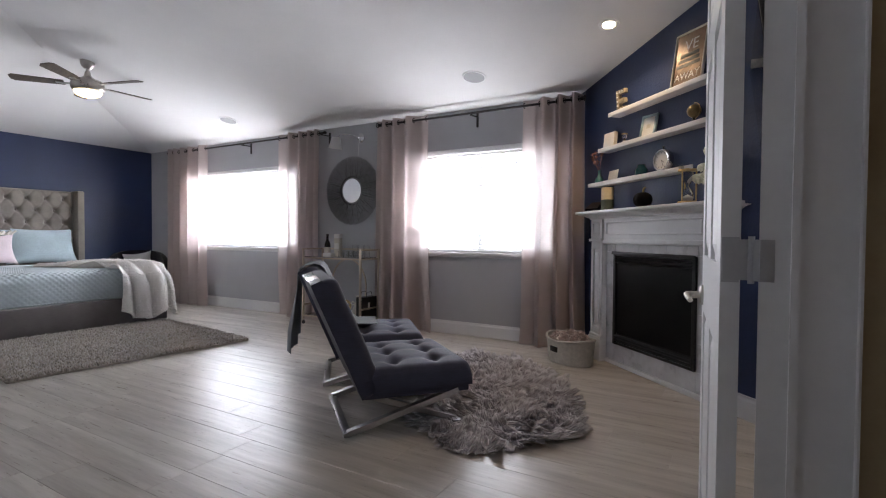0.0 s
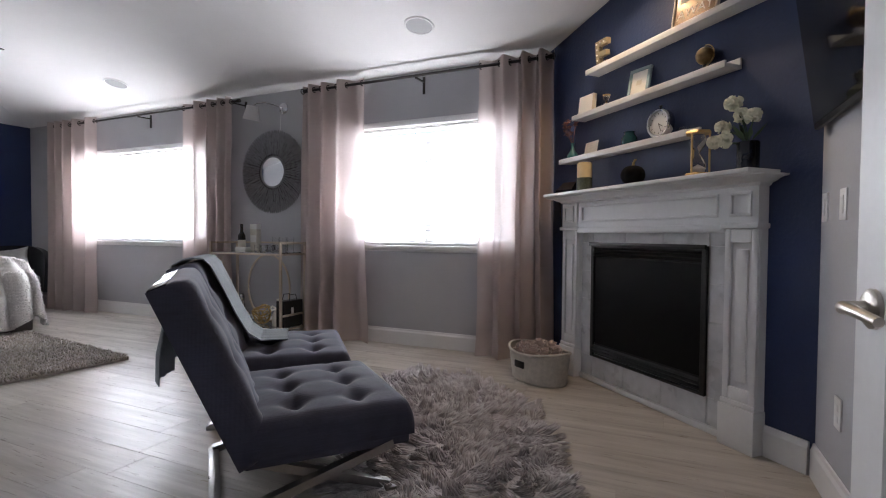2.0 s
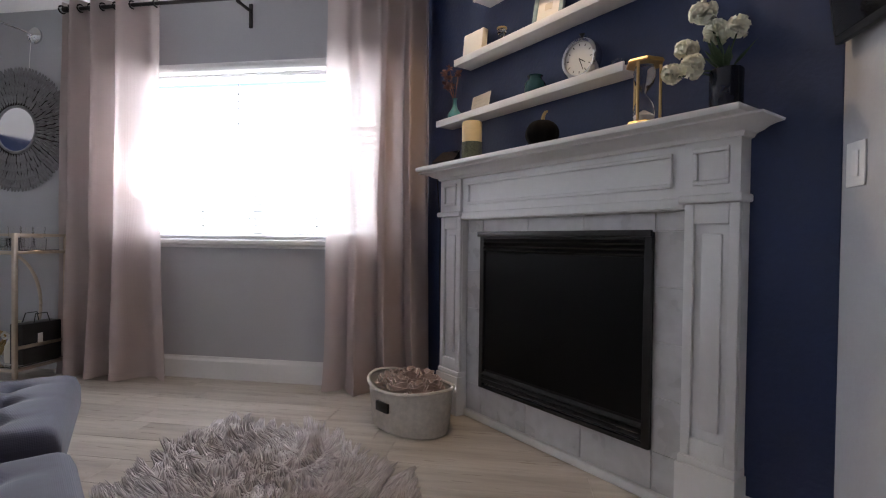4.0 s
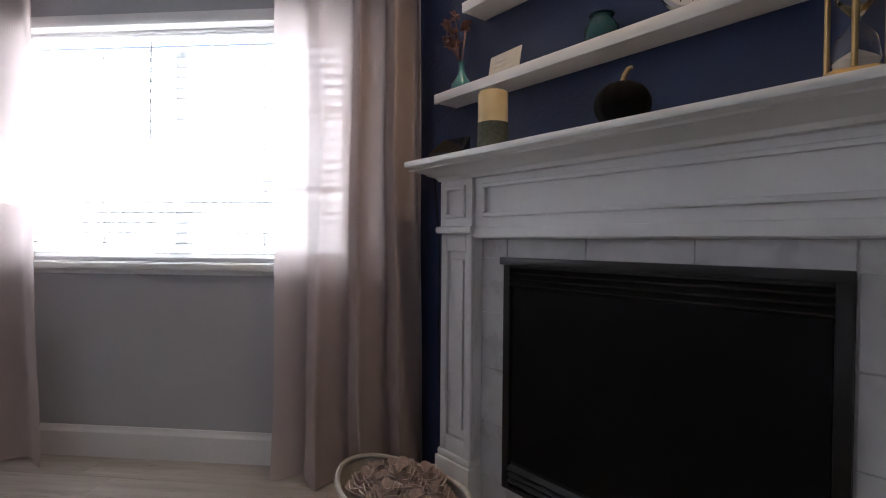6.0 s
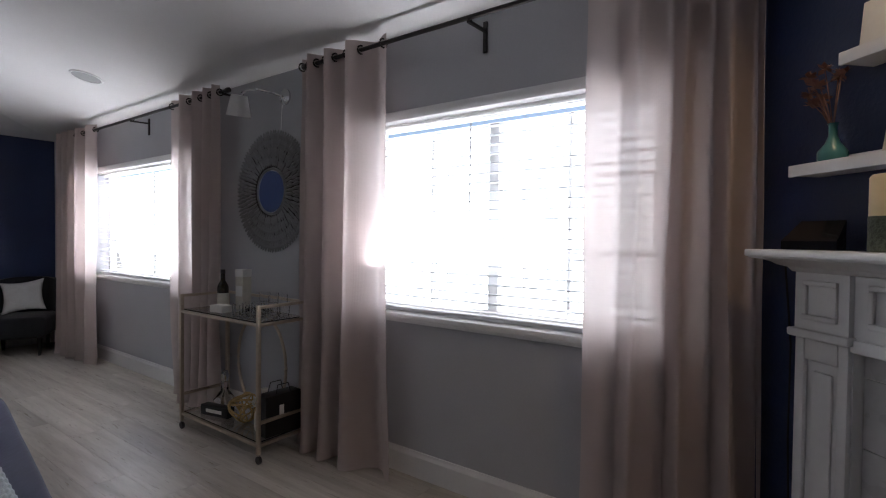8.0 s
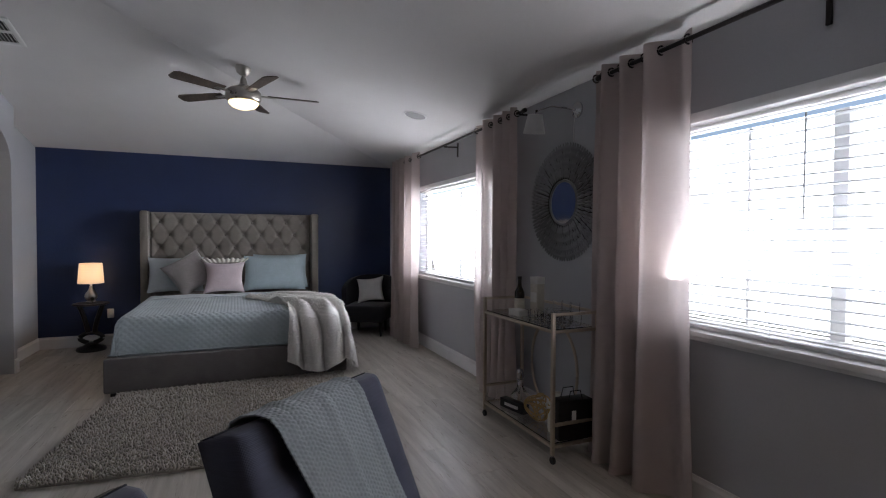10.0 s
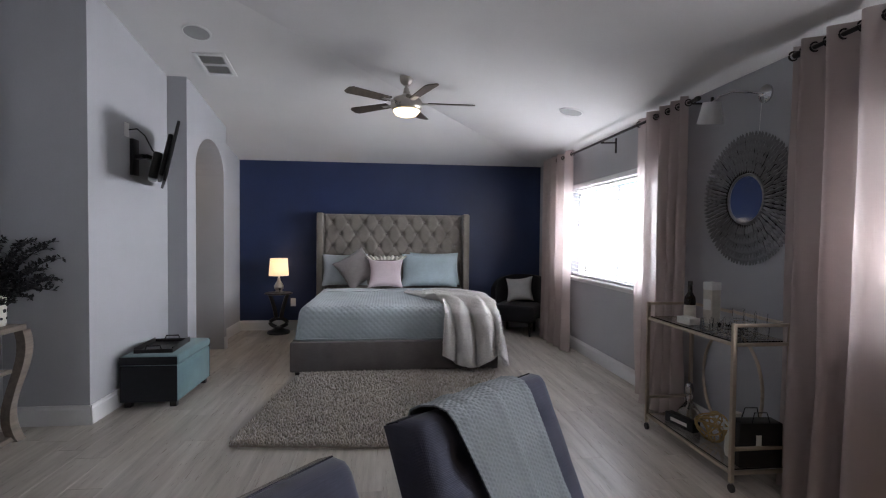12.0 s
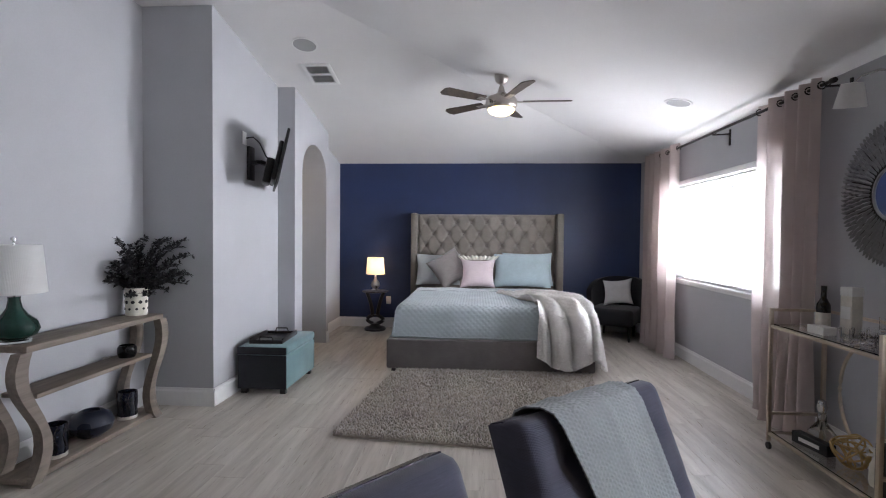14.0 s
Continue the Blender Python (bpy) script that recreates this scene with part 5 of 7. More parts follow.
m_tv = pose(-5.74, 0.745, 1.775) @ pose(0, 0, 0, 0, 0, 204.5) @ pose(0, 0, 0, 12)
tv1 = make_tv(m_tv, 0.78, 0.48, "black flat television angled out on a wall arm")
inv = m_tv.inverted()
bm = bmesh.new()
box(bm, -5.80, -5.70, Y_TV + 0.001, Y_TV + 0.03, 1.85, 2.15, 0.004)
bar(bm, (-5.75, Y_TV + 0.03, 2.0), (-5.66, Y_TV + 0.14, 2.0), 0.05, 0.03)
bar(bm, (-5.66, Y_TV + 0.14, 2.0), (-5.765, 0.70, 1.98), 0.05, 0.03)
bmesh.ops.transform(bm, matrix=inv, verts=bm.verts)
part("wall_arm", bm, M_BLACK, tv1)
bm = bmesh.new()
tube(bm, [(-5.655, Y_TV + 0.02, 2.21), (-5.66, Y_TV + 0.08, 2.22), (-5.68, Y_TV + 0.13, 2.17), (-5.72, Y_TV + 0.17, 2.06), (-5.75, Y_TV + 0.22, 2.0)], 0.006, 6)
bmesh.ops.transform(bm, matrix=inv, verts=bm.verts)
part("cable", bm, M_BLACK, tv1)
m_tv2 = pose(X_RIGHT - 0.035, 2.93, 1.425) @ pose(0, 0, 0, 0, 0, -90) @ pose(0, 0, 0, 8)
tv2 = make_tv(m_tv2, 1.0, 0.58, "black glossy flat television tilted down on the wall")
bm = bmesh.new()
box(bm, -0.2, 0.2, 0.05, 0.075, 0.1, 0.22, 0.003)
part("wall_mount", bm, M_BLACK, tv2)


def make_plate(m, label, name, rocker=True):
    p = thing(name, label, "outlet" if not rocker else "switch", m, "wall plates")
    part("plate", boxed(-0.036, 0.036, -0.006, 0.0, -0.057, 0.057, bevel=0.003), M_PLASTIC, p)
    if rocker:
        part("rocker", boxed(-0.016, 0.016, -0.0095, -0.006, -0.033, 0.033, bevel=0.0015), M_PLASTIC, p)
    else:
        for z in (0.02, -0.02):
            part("socket", boxed(-0.016, 0.016, -0.0085, -0.006, z - 0.013, z + 0.013, bevel=0.002), M_PLASTIC, p)
    return p


make_plate(pose(X_RIGHT, 3.385, 1.11, 0, 0, -90), "white rocker light switch on the grey wall", "light_switch")
make_plate(pose(X_RIGHT, 3.16, 1.11, 0, 0, -90), "white rocker light switch on the grey wall", "light_switch")
make_plate(pose(X_RIGHT, 3.155, 0.362, 0, 0, -90), "white wall outlet near the floor", "wall_outlet", False)
make_plate(pose(X_BED, 3.93, 0.42, 0, 0, 90), "white wall outlet on the navy wall", "wall_outlet", False)
make_plate(pose(X_BED, 4.27, 0.40, 0, 0, 90), "white wall outlet on the navy wall", "wall_outlet", False)
make_plate(pose(-5.655, Y_TV, 2.21, 0, 0, 180), "white wall outlet behind the television", "wall_outlet", False)
make_plate(pose(-4.72, Y_ALC, 0.42, 0, 0, 180), "white wall outlet behind the console table", "wall_outlet", False)
make_plate(pose(X_BED, 1.25, 0.40, 0, 0, 90), "white wall outlet beside the nightstand", "wall_outlet", False)


# ---- ottoman and tray ----
def make_ottoman():
    o = thing("ottoman", "teal storage ottoman bench with dark end panels", "ottoman", pose(-5.80, 0.745, 0))
    part("body", boxed(-0.3575, 0.3575, -0.215, 0.215, 0.045, 0.335, bevel=0.014), M_TEALUPH, o)
    part("lid", boxed(-0.36, 0.36, -0.22, 0.22, 0.338, 0.41, bevel=0.022, seg=3), M_TEALUPH, o)
    for x in (-0.3595, 0.3575):
        part("end_panel", boxed(x, x + 0.002, -0.212, 0.212, 0.048, 0.334, bevel=0.0004, seg=1), M_NAVYUPH, o, "dark end panel")
        part("lid_end", boxed(x + (0.004 if x > 0 else -0.004), x + (0.006 if x > 0 else -0.002), -0.214, 0.214, 0.340, 0.404, bevel=0.0004, seg=1), M_NAVYUPH, o, "dark lid end")
    for x in (-0.31, 0.31):
        for y in (-0.17, 0.17):
            part("foot", boxed(x - 0.025, x + 0.025, y - 0.025, y + 0.025, 0, 0.046, bevel=0.003), M_DARKWOOD, o)
    t = thing("serving_tray", "black wooden tray with cut-out handles on the ottoman", "tray", pose(-5.76, 0.72, 0.411, 0, 0, 4))
    part("base", boxed(-0.21, 0.21, -0.14, 0.14, 0.0, 0.008, bevel=0.002), M_DARKWOOD, t)
    for y in (-0.14, 0.14):
        part("side", boxed(-0.21, 0.21, y - 0.005, y + 0.005, 0.0, 0.045, bevel=0.002), M_DARKWOOD, t)
    for x in (-0.215, 0.215):
        bm = bmesh.new()
        box(bm, x - 0.005, x + 0.005, -0.145, 0.145, 0.0, 0.032, 0.002)
        tube(bm, [(x, -0.06, 0.03), (x, -0.05, 0.058), (x, 0.05, 0.058), (x, 0.06, 0.03)], 0.006, 8)
        part("handle", bm, M_DARKWOOD, t)


make_ottoman()


# ---- nightstand and lamp ----
def make_nightstand():
    n = thing("nightstand", "round black pedestal side table with an open carved stem", "table", pose(-8.42, 1.10, 0))
    part("tabletop", lathed([(0.0, 0.545), (0.17, 0.545), (0.185, 0.552), (0.187, 0.56), (0.18, 0.567), (0.0, 0.567)], 36), M_DARKWOOD, n)
    part("base", lathed([(0.0, 0.0), (0.15, 0.0), (0.155, 0.02), (0.14, 0.04), (0.09, 0.055), (0.06, 0.075), (0.055, 0.095), (0.0, 0.095)], 32), M_DARKWOOD, n)
    for s in (-1, 1):
        pts = [(0, s * (0.03 + 0.085 * math.sin(math.pi * u) ** 0.8), 0.09 + 0.12 * u) for u in (k / 10 for k in range(11))]
        part("scroll", tubed(pts, 0.026, 8), M_DARKWOOD, n)
        pts = [(0, s * (0.035 + 0.085 * u ** 1.5), 0.21 + 0.335 * u) for u in (k / 10 for k in range(11))]
        part("stem", tubed(pts, 0.027, 8), M_DARKWOOD, n)
    part("collar", lathed([(0.0, 0.2), (0.05, 0.2), (0.055, 0.21), (0.05, 0.22), (0.0, 0.22)], 20), M_DARKWOOD, n)
    l = thing("table_lamp", "small bronze gourd lamp with a lit cream shade", "lamp", pose(-8.43, 1.10, 0.568))
    part("base", lathed([(0.0, 0.0), (0.055, 0.0), (0.06, 0.012), (0.045, 0.022), (0.04, 0.03), (0.062, 0.06), (0.066, 0.085), (0.05, 0.125), (0.022, 0.165), (0.018, 0.20), (0.0, 0.20)], 28), M_NICKEL, l, "brushed bronze base")
    part("shade", lathed([(0.132, 0.235), (0.134, 0.235), (0.116, 0.475), (0.114, 0.475)], 40), M_SHADEWARM, l, "lit cream linen shade")
    part("bulb", lathed([(0.0, 0.2), (0.012, 0.2), (0.016, 0.24), (0.0, 0.25)], 12), M_PLASTIC, l)


make_nightstand()


# ---- armchair by the bed ----
def make_armchair():
    a = thing("armchair", "small black upholstered accent chair in the corner", "chair", pose(-8.26, 4.45, 0, 0, 0, -28))
    part("seat", boxed(-0.27, 0.31, -0.29, 0.29, 0.19, 0.42, bevel=0.05, seg=3), M_NAVYUPH, a)

    def f(u, v):
        t = (u - 0.5) * 2
        ang = t * 1.5
        r = 0.33
        z = 0.19 + v * (0.62 - 0.20 * abs(t) ** 3)
        return (-0.02 - r * math.cos(ang) * (1 + 0.12 * v), r * math.sin(ang) * (1 + 0.05 * v), z)

    part("backrest", sheeted(f, 30, 12, 0.07), M_NAVYUPH, a, smooth=70)
    for x, y in ((0.25, 0.23), (0.25, -0.23), (-0.2, 0.2), (-0.2, -0.2)):
        part("leg", lathed([(0.014, 0.0), (0.024, 0.2), (0.0, 0.2)], 10, (x, y, 0)), M_DARKWOOD, a)
    bm = bmesh.new()
    cushion(bm, 0.40, 0.38, 0.13)
    single("throw_pillow", bm, M_WHITEPILLOW, "pale grey square pillow on the black armchair", "pillow", pose(-8.26, 4.45, 0, 0, 0, -28) @ pose(-0.04, 0.0, 0.435) @ pose(0, 0, 0, 0, 0, 90) @ pose(0, 0, 0, 66) @ pose(0, 0.19, 0, 0, 0, 8), smooth=80)


make_armchair()


# ---- bar cart ----
CX0, CX1, CY0, CY1 = -4.69, -3.81, 4.45, 4.78


def make_cart():
    c = thing("bar_cart", "champagne metal bar cart with glass shelves on casters", "cart")
    for x in (CX0, CX1):
        for y in (CY0, CY1):
            part("post", boxed(x - 0.011, x + 0.011, y - 0.011, y + 0.011, 0.055, 0.915, bevel=0.002), M_CHAMP, c)
            cs = part("caster", tubed([(x, y, 0.035), (x, y, 0.056)], 0.009, 10), M_CHROME, c)
            part("wheel", lathed([(0.0, -0.009), (0.021, -0.009), (0.0235, -0.006), (0.0235, 0.006), (0.021, 0.009), (0.0, 0.009)], 16, (x + 0.004, y, 0.0237), Matrix.Rotation(radians(90), 3, "X")), M_BLACK, cs)
        for z in (0.904, 0.80, 0.235, 0.105):
            part("end_rail", boxed(x - 0.009, x + 0.009, CY0 + 0.0115, CY1 - 0.0115, z - 0.009, z + 0.009, bevel=0.002), M_CHAMP, c)
    for y, zs in ((CY0, (0.80,)), (CY1, (0.904, 0.80, 0.105))):
        for z in zs:
            part("long_rail", boxed(CX0 + 0.0115, CX1 - 0.0115, y - 0.008, y + 0.008, z - 0.009, z + 0.009, bevel=0.002), M_CHAMP, c)
    part("long_rail", boxed(CX0 + 0.0115, CX1 - 0.0115, CY0 - 0.008, CY0 + 0.008, 0.096, 0.114, bevel=0.002), M_CHAMP, c)
    for z in (0.812, 0.118):
        part("glass_shelf", boxed(CX0 + 0.013, CX1 - 0.013, CY0 + 0.01, CY1 - 0.01, z - 0.003, z + 0.003), M_GLASS, c, "clear glass shelf")
    ring = [((CX0 + CX1) / 2 + 0.27 * math.cos(a), CY1 - 0.018, 0.455 + 0.33 * math.sin(a)) for a in (2 * math.pi * k / 48 for k in range(48))]
    part("ring", tubed(ring, 0.010, 8, True), M_CHAMP, c, "champagne metal hoop")


make_cart()
ZT, ZB = 0.816, 0.122


def bottle(at, r, h, material, label, cap=M_BLACK, band=M_CARD, name="bottle"):
    b = thing(name, label, "bottle", pose(*at), "bar bottles")
    part("glass", lathed([(0.0, 0.0), (r * 0.95, 0.0), (r, 0.008), (r, h * 0.52), (r * 0.92, h * 0.6), (r * 0.42, h * 0.73), (r * 0.36, h * 0.93), (0.0, h * 0.93)], 20), material, b)
    part("cap", lathed([(r * 0.39, h * 0.9), (r * 0.42, h * 0.9), (r * 0.42, h), (0.0, h)], 14), cap, b)
    part("label", lathed([(r * 1.01, h * 0.12), (r * 1.02, h * 0.12), (r * 1.02, h * 0.42), (r * 1.01, h * 0.42)], 20), band, b, "plain cream paper label")
    return b


bottle((-4.44, 4.60, ZT), 0.036, 0.27, M_OLIVE, "dark olive whisky bottle with a cream label on the cart")
g = thing("gift_carton", "cream and clear bottle carton standing on the cart", "box", pose(-4.36, 4.70, ZT, 0, 0, 10))
part("carton", boxed(-0.036, 0.036, -0.036, 0.036, 0.0, 0.22, bevel=0.003), M_CARD, g)
part("lid", boxed(-0.038, 0.038, -0.038, 0.038, 0.22, 0.27, bevel=0.003), M_PAPER, g)
part("label", boxed(-0.03, 0.03, -0.0385, -0.0365, 0.09, 0.16), M_PAPER, g, "plain white label")
single("napkin_box", boxed(-0.06, 0.06, -0.04, 0.04, 0, 0.045, bevel=0.004), M_PAPER, "small white box on the glass shelf", "box", pose(-4.36, 4.54, ZT, 0, 0, 6))


def tumbler(at):
    bm = lathed([(0.0, 0.0), (0.029, 0.0), (0.033, 0.07), (0.0315, 0.07), (0.0275, 0.01), (0.0, 0.01)], 16)
    return single("tumbler", bm, M_GLASS, "clear glass tumbler on the cart", "glass", pose(*at), "cart tumblers")


first = tumbler((-4.18, 4.55, ZT))
for k in range(1, 12):
    copy_thing(first, pose(-4.18 + 0.085 * (k % 4), 4.53 + 0.085 * (k // 4) + 0.01 * (k % 2), ZT))
for k in range(3):
    copy_thing(first, pose(-4.06 + 0.09 * k, 4.66, ZT + 0.072))
# lower shelf
d = thing("decanter", "clear glass decanter with a chrome stopper", "decanter", pose(-4.47, 4.63, ZB))
part("glass", lathed([(0.0, 0.0), (0.06, 0.0), (0.075, 0.03), (0.07, 0.08), (0.025, 0.14), (0.022, 0.20), (0.0, 0.20)], 20), M_GLASS, d)
part("stopper", lathed([(0.0, 0.20), (0.02, 0.20), (0.028, 0.23), (0.02, 0.27), (0.0, 0.28)], 14), M_CHROME, d)
k = thing("card_box", "long black box with a white label strip", "box", pose(-4.42, 4.55, ZB, 0, 0, 12))
part("body", boxed(-0.12, 0.12, -0.03, 0.03, 0, 0.065, bevel=0.003), M_BLACK, k)
part("label", boxed(-0.07, 0.07, -0.0315, -0.0305, 0.022, 0.044), M_PAPER, k, "plain white label strip")


def make_orb(at, r):
    """A ball of bent brass wire loops."""
    orb = thing("wire_orb", "ball of knotted brass wire on the lower shelf", "ornament")
    loops = []
    for i in range(7):
        bm = bmesh.new()
        loops.append(bm)
        q = Euler((i * 0.9, i * 1.7, i * 0.5)).to_matrix()
        tube(bm, [Vector(at) + q @ Vector((r * math.cos(a) * (1 + 0.12 * math.cos(3 * a)) * 0.88, r * math.sin(a) * (1 + 0.12 * math.cos(3 * a)) * 0.88, 0.3 * r * math.sin(2 * a))) for a in (2 * math.pi * j / 28 for j in range(28))], 0.005, 6, True)
    lo = min(v.co.z for bm in loops for v in bm.verts)
    for bm in loops:
        bmesh.ops.translate(bm, verts=bm.verts, vec=(0, 0, at[2] - lo))
        part("loop", bm, M_GOLD, orb, smooth=60)
    return orb


make_orb((-4.16, 4.58, ZB), 0.095)
w = thing("liqueur_bottle", "white ceramic bottle with a cream bow round its neck", "bottle", pose(-3.97, 4.60, ZB))
part("body", lathed([(0.0, 0.0), (0.058, 0.0), (0.062, 0.02), (0.06, 0.10), (0.04, 0.14), (0.02, 0.17), (0.018, 0.24), (0.024, 0.25), (0.0, 0.255)], 20), M_PORCELAIN, w)
bm = bmesh.new()
for s in (-1, 1):
    tube(bm, [(0, -0.03, 0.16), (s * 0.04, -0.045, 0.185), (s * 0.065, -0.04, 0.165), (s * 0.04, -0.045, 0.145), (0, -0.03, 0.16)], 0.009, 6)
part("bow", bm, M_PORCELAIN, w)
b = thing("gift_bag", "black gift bag with a white tag", "bag", pose(-3.865, 4.63, ZB, 0, 0, -4))
part("bag", boxed(-0.05, 0.05, -0.12, 0.12, 0, 0.245, bevel=0.006), M_BLACK, b)
part("tag", boxed(0.0505, 0.0525, -0.03, 0.0, 0.10, 0.18, bevel=0.0005), M_PAPER, b, "plain white tag")
for s in (-1, 1):
    part("handle", tubed([(s * 0.045, -0.05, 0.24), (s * 0.04, -0.035, 0.30), (s * 0.04, 0.035, 0.30), (s * 0.045, 0.05, 0.24)], 0.003, 6), M_BLACK, b)


# ---- sunburst mirror and sconce ----
def make_mirror():
    m = thing("sunburst_mirror", "round mirror in a wide silver feathered sunburst frame", "mirror", pose(-4.295, Y_WIN - 0.003, 1.622) @ pose(0, 0, 0, 90))
    # local: z points into the room
    part("glass", lathed([(0.0, 0.018), (0.148, 0.018), (0.15, 0.012), (0.15, 0.0), (0.0, 0.0)], 48), M_MIRROR, m, "clear mirror glass")
    part("rim", lathed([(0.146, 0.02), (0.152, 0.026), (0.162, 0.024), (0.166, 0.012), (0.166, 0.0), (0.146, 0.0)], 48), M_SILVER, m)
    # coloured dark to paint the shade in the gaps between feathers
    part("back_plate", lathed([(0.166, 0.0), (0.40, 0.0), (0.40, 0.006), (0.166, 0.010)], 64), M_ROD, m)
    bm = bmesh.new()
    L, wd = 0.10, 0.0125
    ridge = [bm.verts.new(p) for p in ((0, 0, 0.006), (L * 0.55, 0, 0.016), (L, 0, 0.006))]
    lf = [bm.verts.new(p) for p in ((L * 0.2, wd * 0.7, 0.0), (L * 0.65, wd, 0.002), (L * 0.9, wd * 0.55, 0.002))]
    rt = [bm.verts.new((v.co.x, -v.co.y, v.co.z)) for v in lf]
    for s in (lf, rt):
        bm.faces.new((ridge[0], s[0], s[1], ridge[1]))
        bm.faces.new((ridge[1], s[1], s[2], ridge[2]))
    bm.faces.new((ridge[0], rt[0], rt[1], rt[2], ridge[2], lf[2], lf[1], lf[0]))
    me = mesh_of("feather", bm, M_SILVER)
    for ring, (r0, n, z) in enumerate(((0.165, 52, 0.022), (0.228, 66, 0.015), (0.29, 80, 0.010), (0.34, 92, 0.006))):
        for k in range(n):
            f = new("feather", me)
            f.parent = m
            a = 360 * (k + 0.5 * (ring % 2)) / n
            f.matrix_basis = pose(0, 0, 0, 0, 0, a) @ pose(r0, 0, z, 6 * math.sin(k * 2.3), -2, 3 * math.sin(k * 1.9)) @ Matrix.Diagonal((1.0 - 0.04 * ring, 1.0 + 0.06 * ring, 1, 1))


make_mirror()


def make_sconce():
    s = thing("wall_sconce", "chrome swing-arm wall lamp with a white shade", "lamp")
    bx, bz = -4.165, 2.255
    part("back_plate", lathed([(0.0, 0.0), (0.055, 0.0), (0.055, 0.012), (0.035, 0.026), (0.0, 0.03)], 24, (bx, Y_WIN, bz), Matrix.Rotation(radians(90), 3, "X")), M_CHROME, s)
    part("arm", tubed([(bx, Y_WIN - 0.03, bz), (bx - 0.02, Y_WIN - 0.09, bz + 0.012), (bx - 0.10, Y_WIN - 0.15, bz + 0.035), (bx - 0.17, Y_WIN - 0.19, bz + 0.025), (bx - 0.2, Y_WIN - 0.21, bz - 0.005)], 0.007, 8), M_CHROME, s)
    q = (Vector((0.05, -0.02, 0.20))).to_track_quat("Z", "Y").to_matrix()
    part("shade", lathed([(0.076, -0.135), (0.079, -0.135), (0.052, 0.0), (0.02, 0.003), (0.018, 0.0), (0.048, -0.004)], 32, (bx - 0.205, Y_WIN - 0.215, bz - 0.005), q), M_SHADE, s, "white fabric shade")
    part("cord", tubed([(bx - 0.03, Y_WIN - 0.005, bz - 0.04), (bx - 0.04, Y_WIN - 0.004, bz - 0.12), (bx - 0.045, Y_WIN - 0.004, 2.04)], 0.0022, 5), M_PLASTIC, s)


make_sconce()


# ---- console table ----
TX0, TX1, TY0, TY1, TZ = -4.935, -3.80, -0.05, 0.21, 0.76


def make_console():
    c = thing("console_table", "weathered oak console table with curved legs and two shelves", "table")
    part("tabletop", boxed(TX0, TX1, TY0, TY1, TZ - 0.035, TZ, bevel=0.004), M_DRIFT, c)
    part("middle_shelf", boxed(TX0 + 0.09, TX1 - 0.09, TY0 + 0.02, TY1 - 0.03, 0.455, 0.48, bevel=0.003), M_DRIFT, c)
    part("bottom_shelf", boxed(TX0 + 0.02, TX1 - 0.02, TY0 + 0.01, TY1 - 0.02, 0.012, 0.045, bevel=0.003), M_DRIFT, c)
    for x, s in ((TX0 + 0.03, 1), (TX1 - 0.03, -1)):
        for y in (TY0 + 0.03, TY1 - 0.03):
            bm = bmesh.new()
            n = 18
            prev = None
            rings = []
            for i in range(n + 1):
                u = i / n
                z = u * (TZ - 0.036)
                off = 0.085 * math.sin(u * math.pi * 1.75 + 0.1) if u > 0.04 else 0.0
                wd = 0.026 + 0.012 * abs(math.cos(u * math.pi * 1.2))
                cx = x + s * (0.02 + off * 0.9)
                rings.append([bm.verts.new((cx + a * wd, y + b * 0.028, z)) for a, b in ((-1, -1), (1, -1), (1, 1), (-1, 1))])
            for r0, r1 in zip(rings, rings[1:]):
                for k in range(4):
                    bm.faces.new((r0[k], r0[(k + 1) % 4], r1[(k + 1) % 4], r1[k]))
            bm.faces.new(rings[0][::-1])
            bm.faces.new(rings[-1])
            part("leg", bm, M_DRIFT, c, smooth=50)


make_console()
l = thing("table_lamp", "green ribbed glass gourd lamp with a white drum shade", "lamp", pose(-3.89, 0.055, TZ + 0.001))
part("foot", lathed([(0.0, 0.0), (0.075, 0.0), (0.075, 0.014), (0.0, 0.016)], 24), M_GLASS, l)
bm = bmesh.new()
lathe(bm, [(0.0, 0.017), (0.05, 0.017), (0.095, 0.04), (0.112, 0.075), (0.10, 0.115), (0.06, 0.15), (0.035, 0.19), (0.027, 0.235), (0.03, 0.25), (0.0, 0.25)], 36)
for v in bm.verts:
    a = math.atan2(v.co.y, v.co.x)
    k = 1 + 0.03 * math.cos(12 * a)
    v.co.x *= k
    v.co.y *= k
part("body", bm, plain("green_glazed_ceramic", (0.012, 0.045, 0.034), 0.12, vary=0.2, bump=0.0), l, "dark green ribbed body", smooth=80)
part("shade", lathed([(0.145, 0.27), (0.147, 0.27), (0.125, 0.53), (0.123, 0.53)], 40), M_SHADE, l, "white linen drum shade")
part("finial", lathed([(0.0, 0.25), (0.005, 0.25), (0.005, 0.545), (0.014, 0.555), (0.014, 0.57), (0.0, 0.575)], 12), M_CHROME, l)


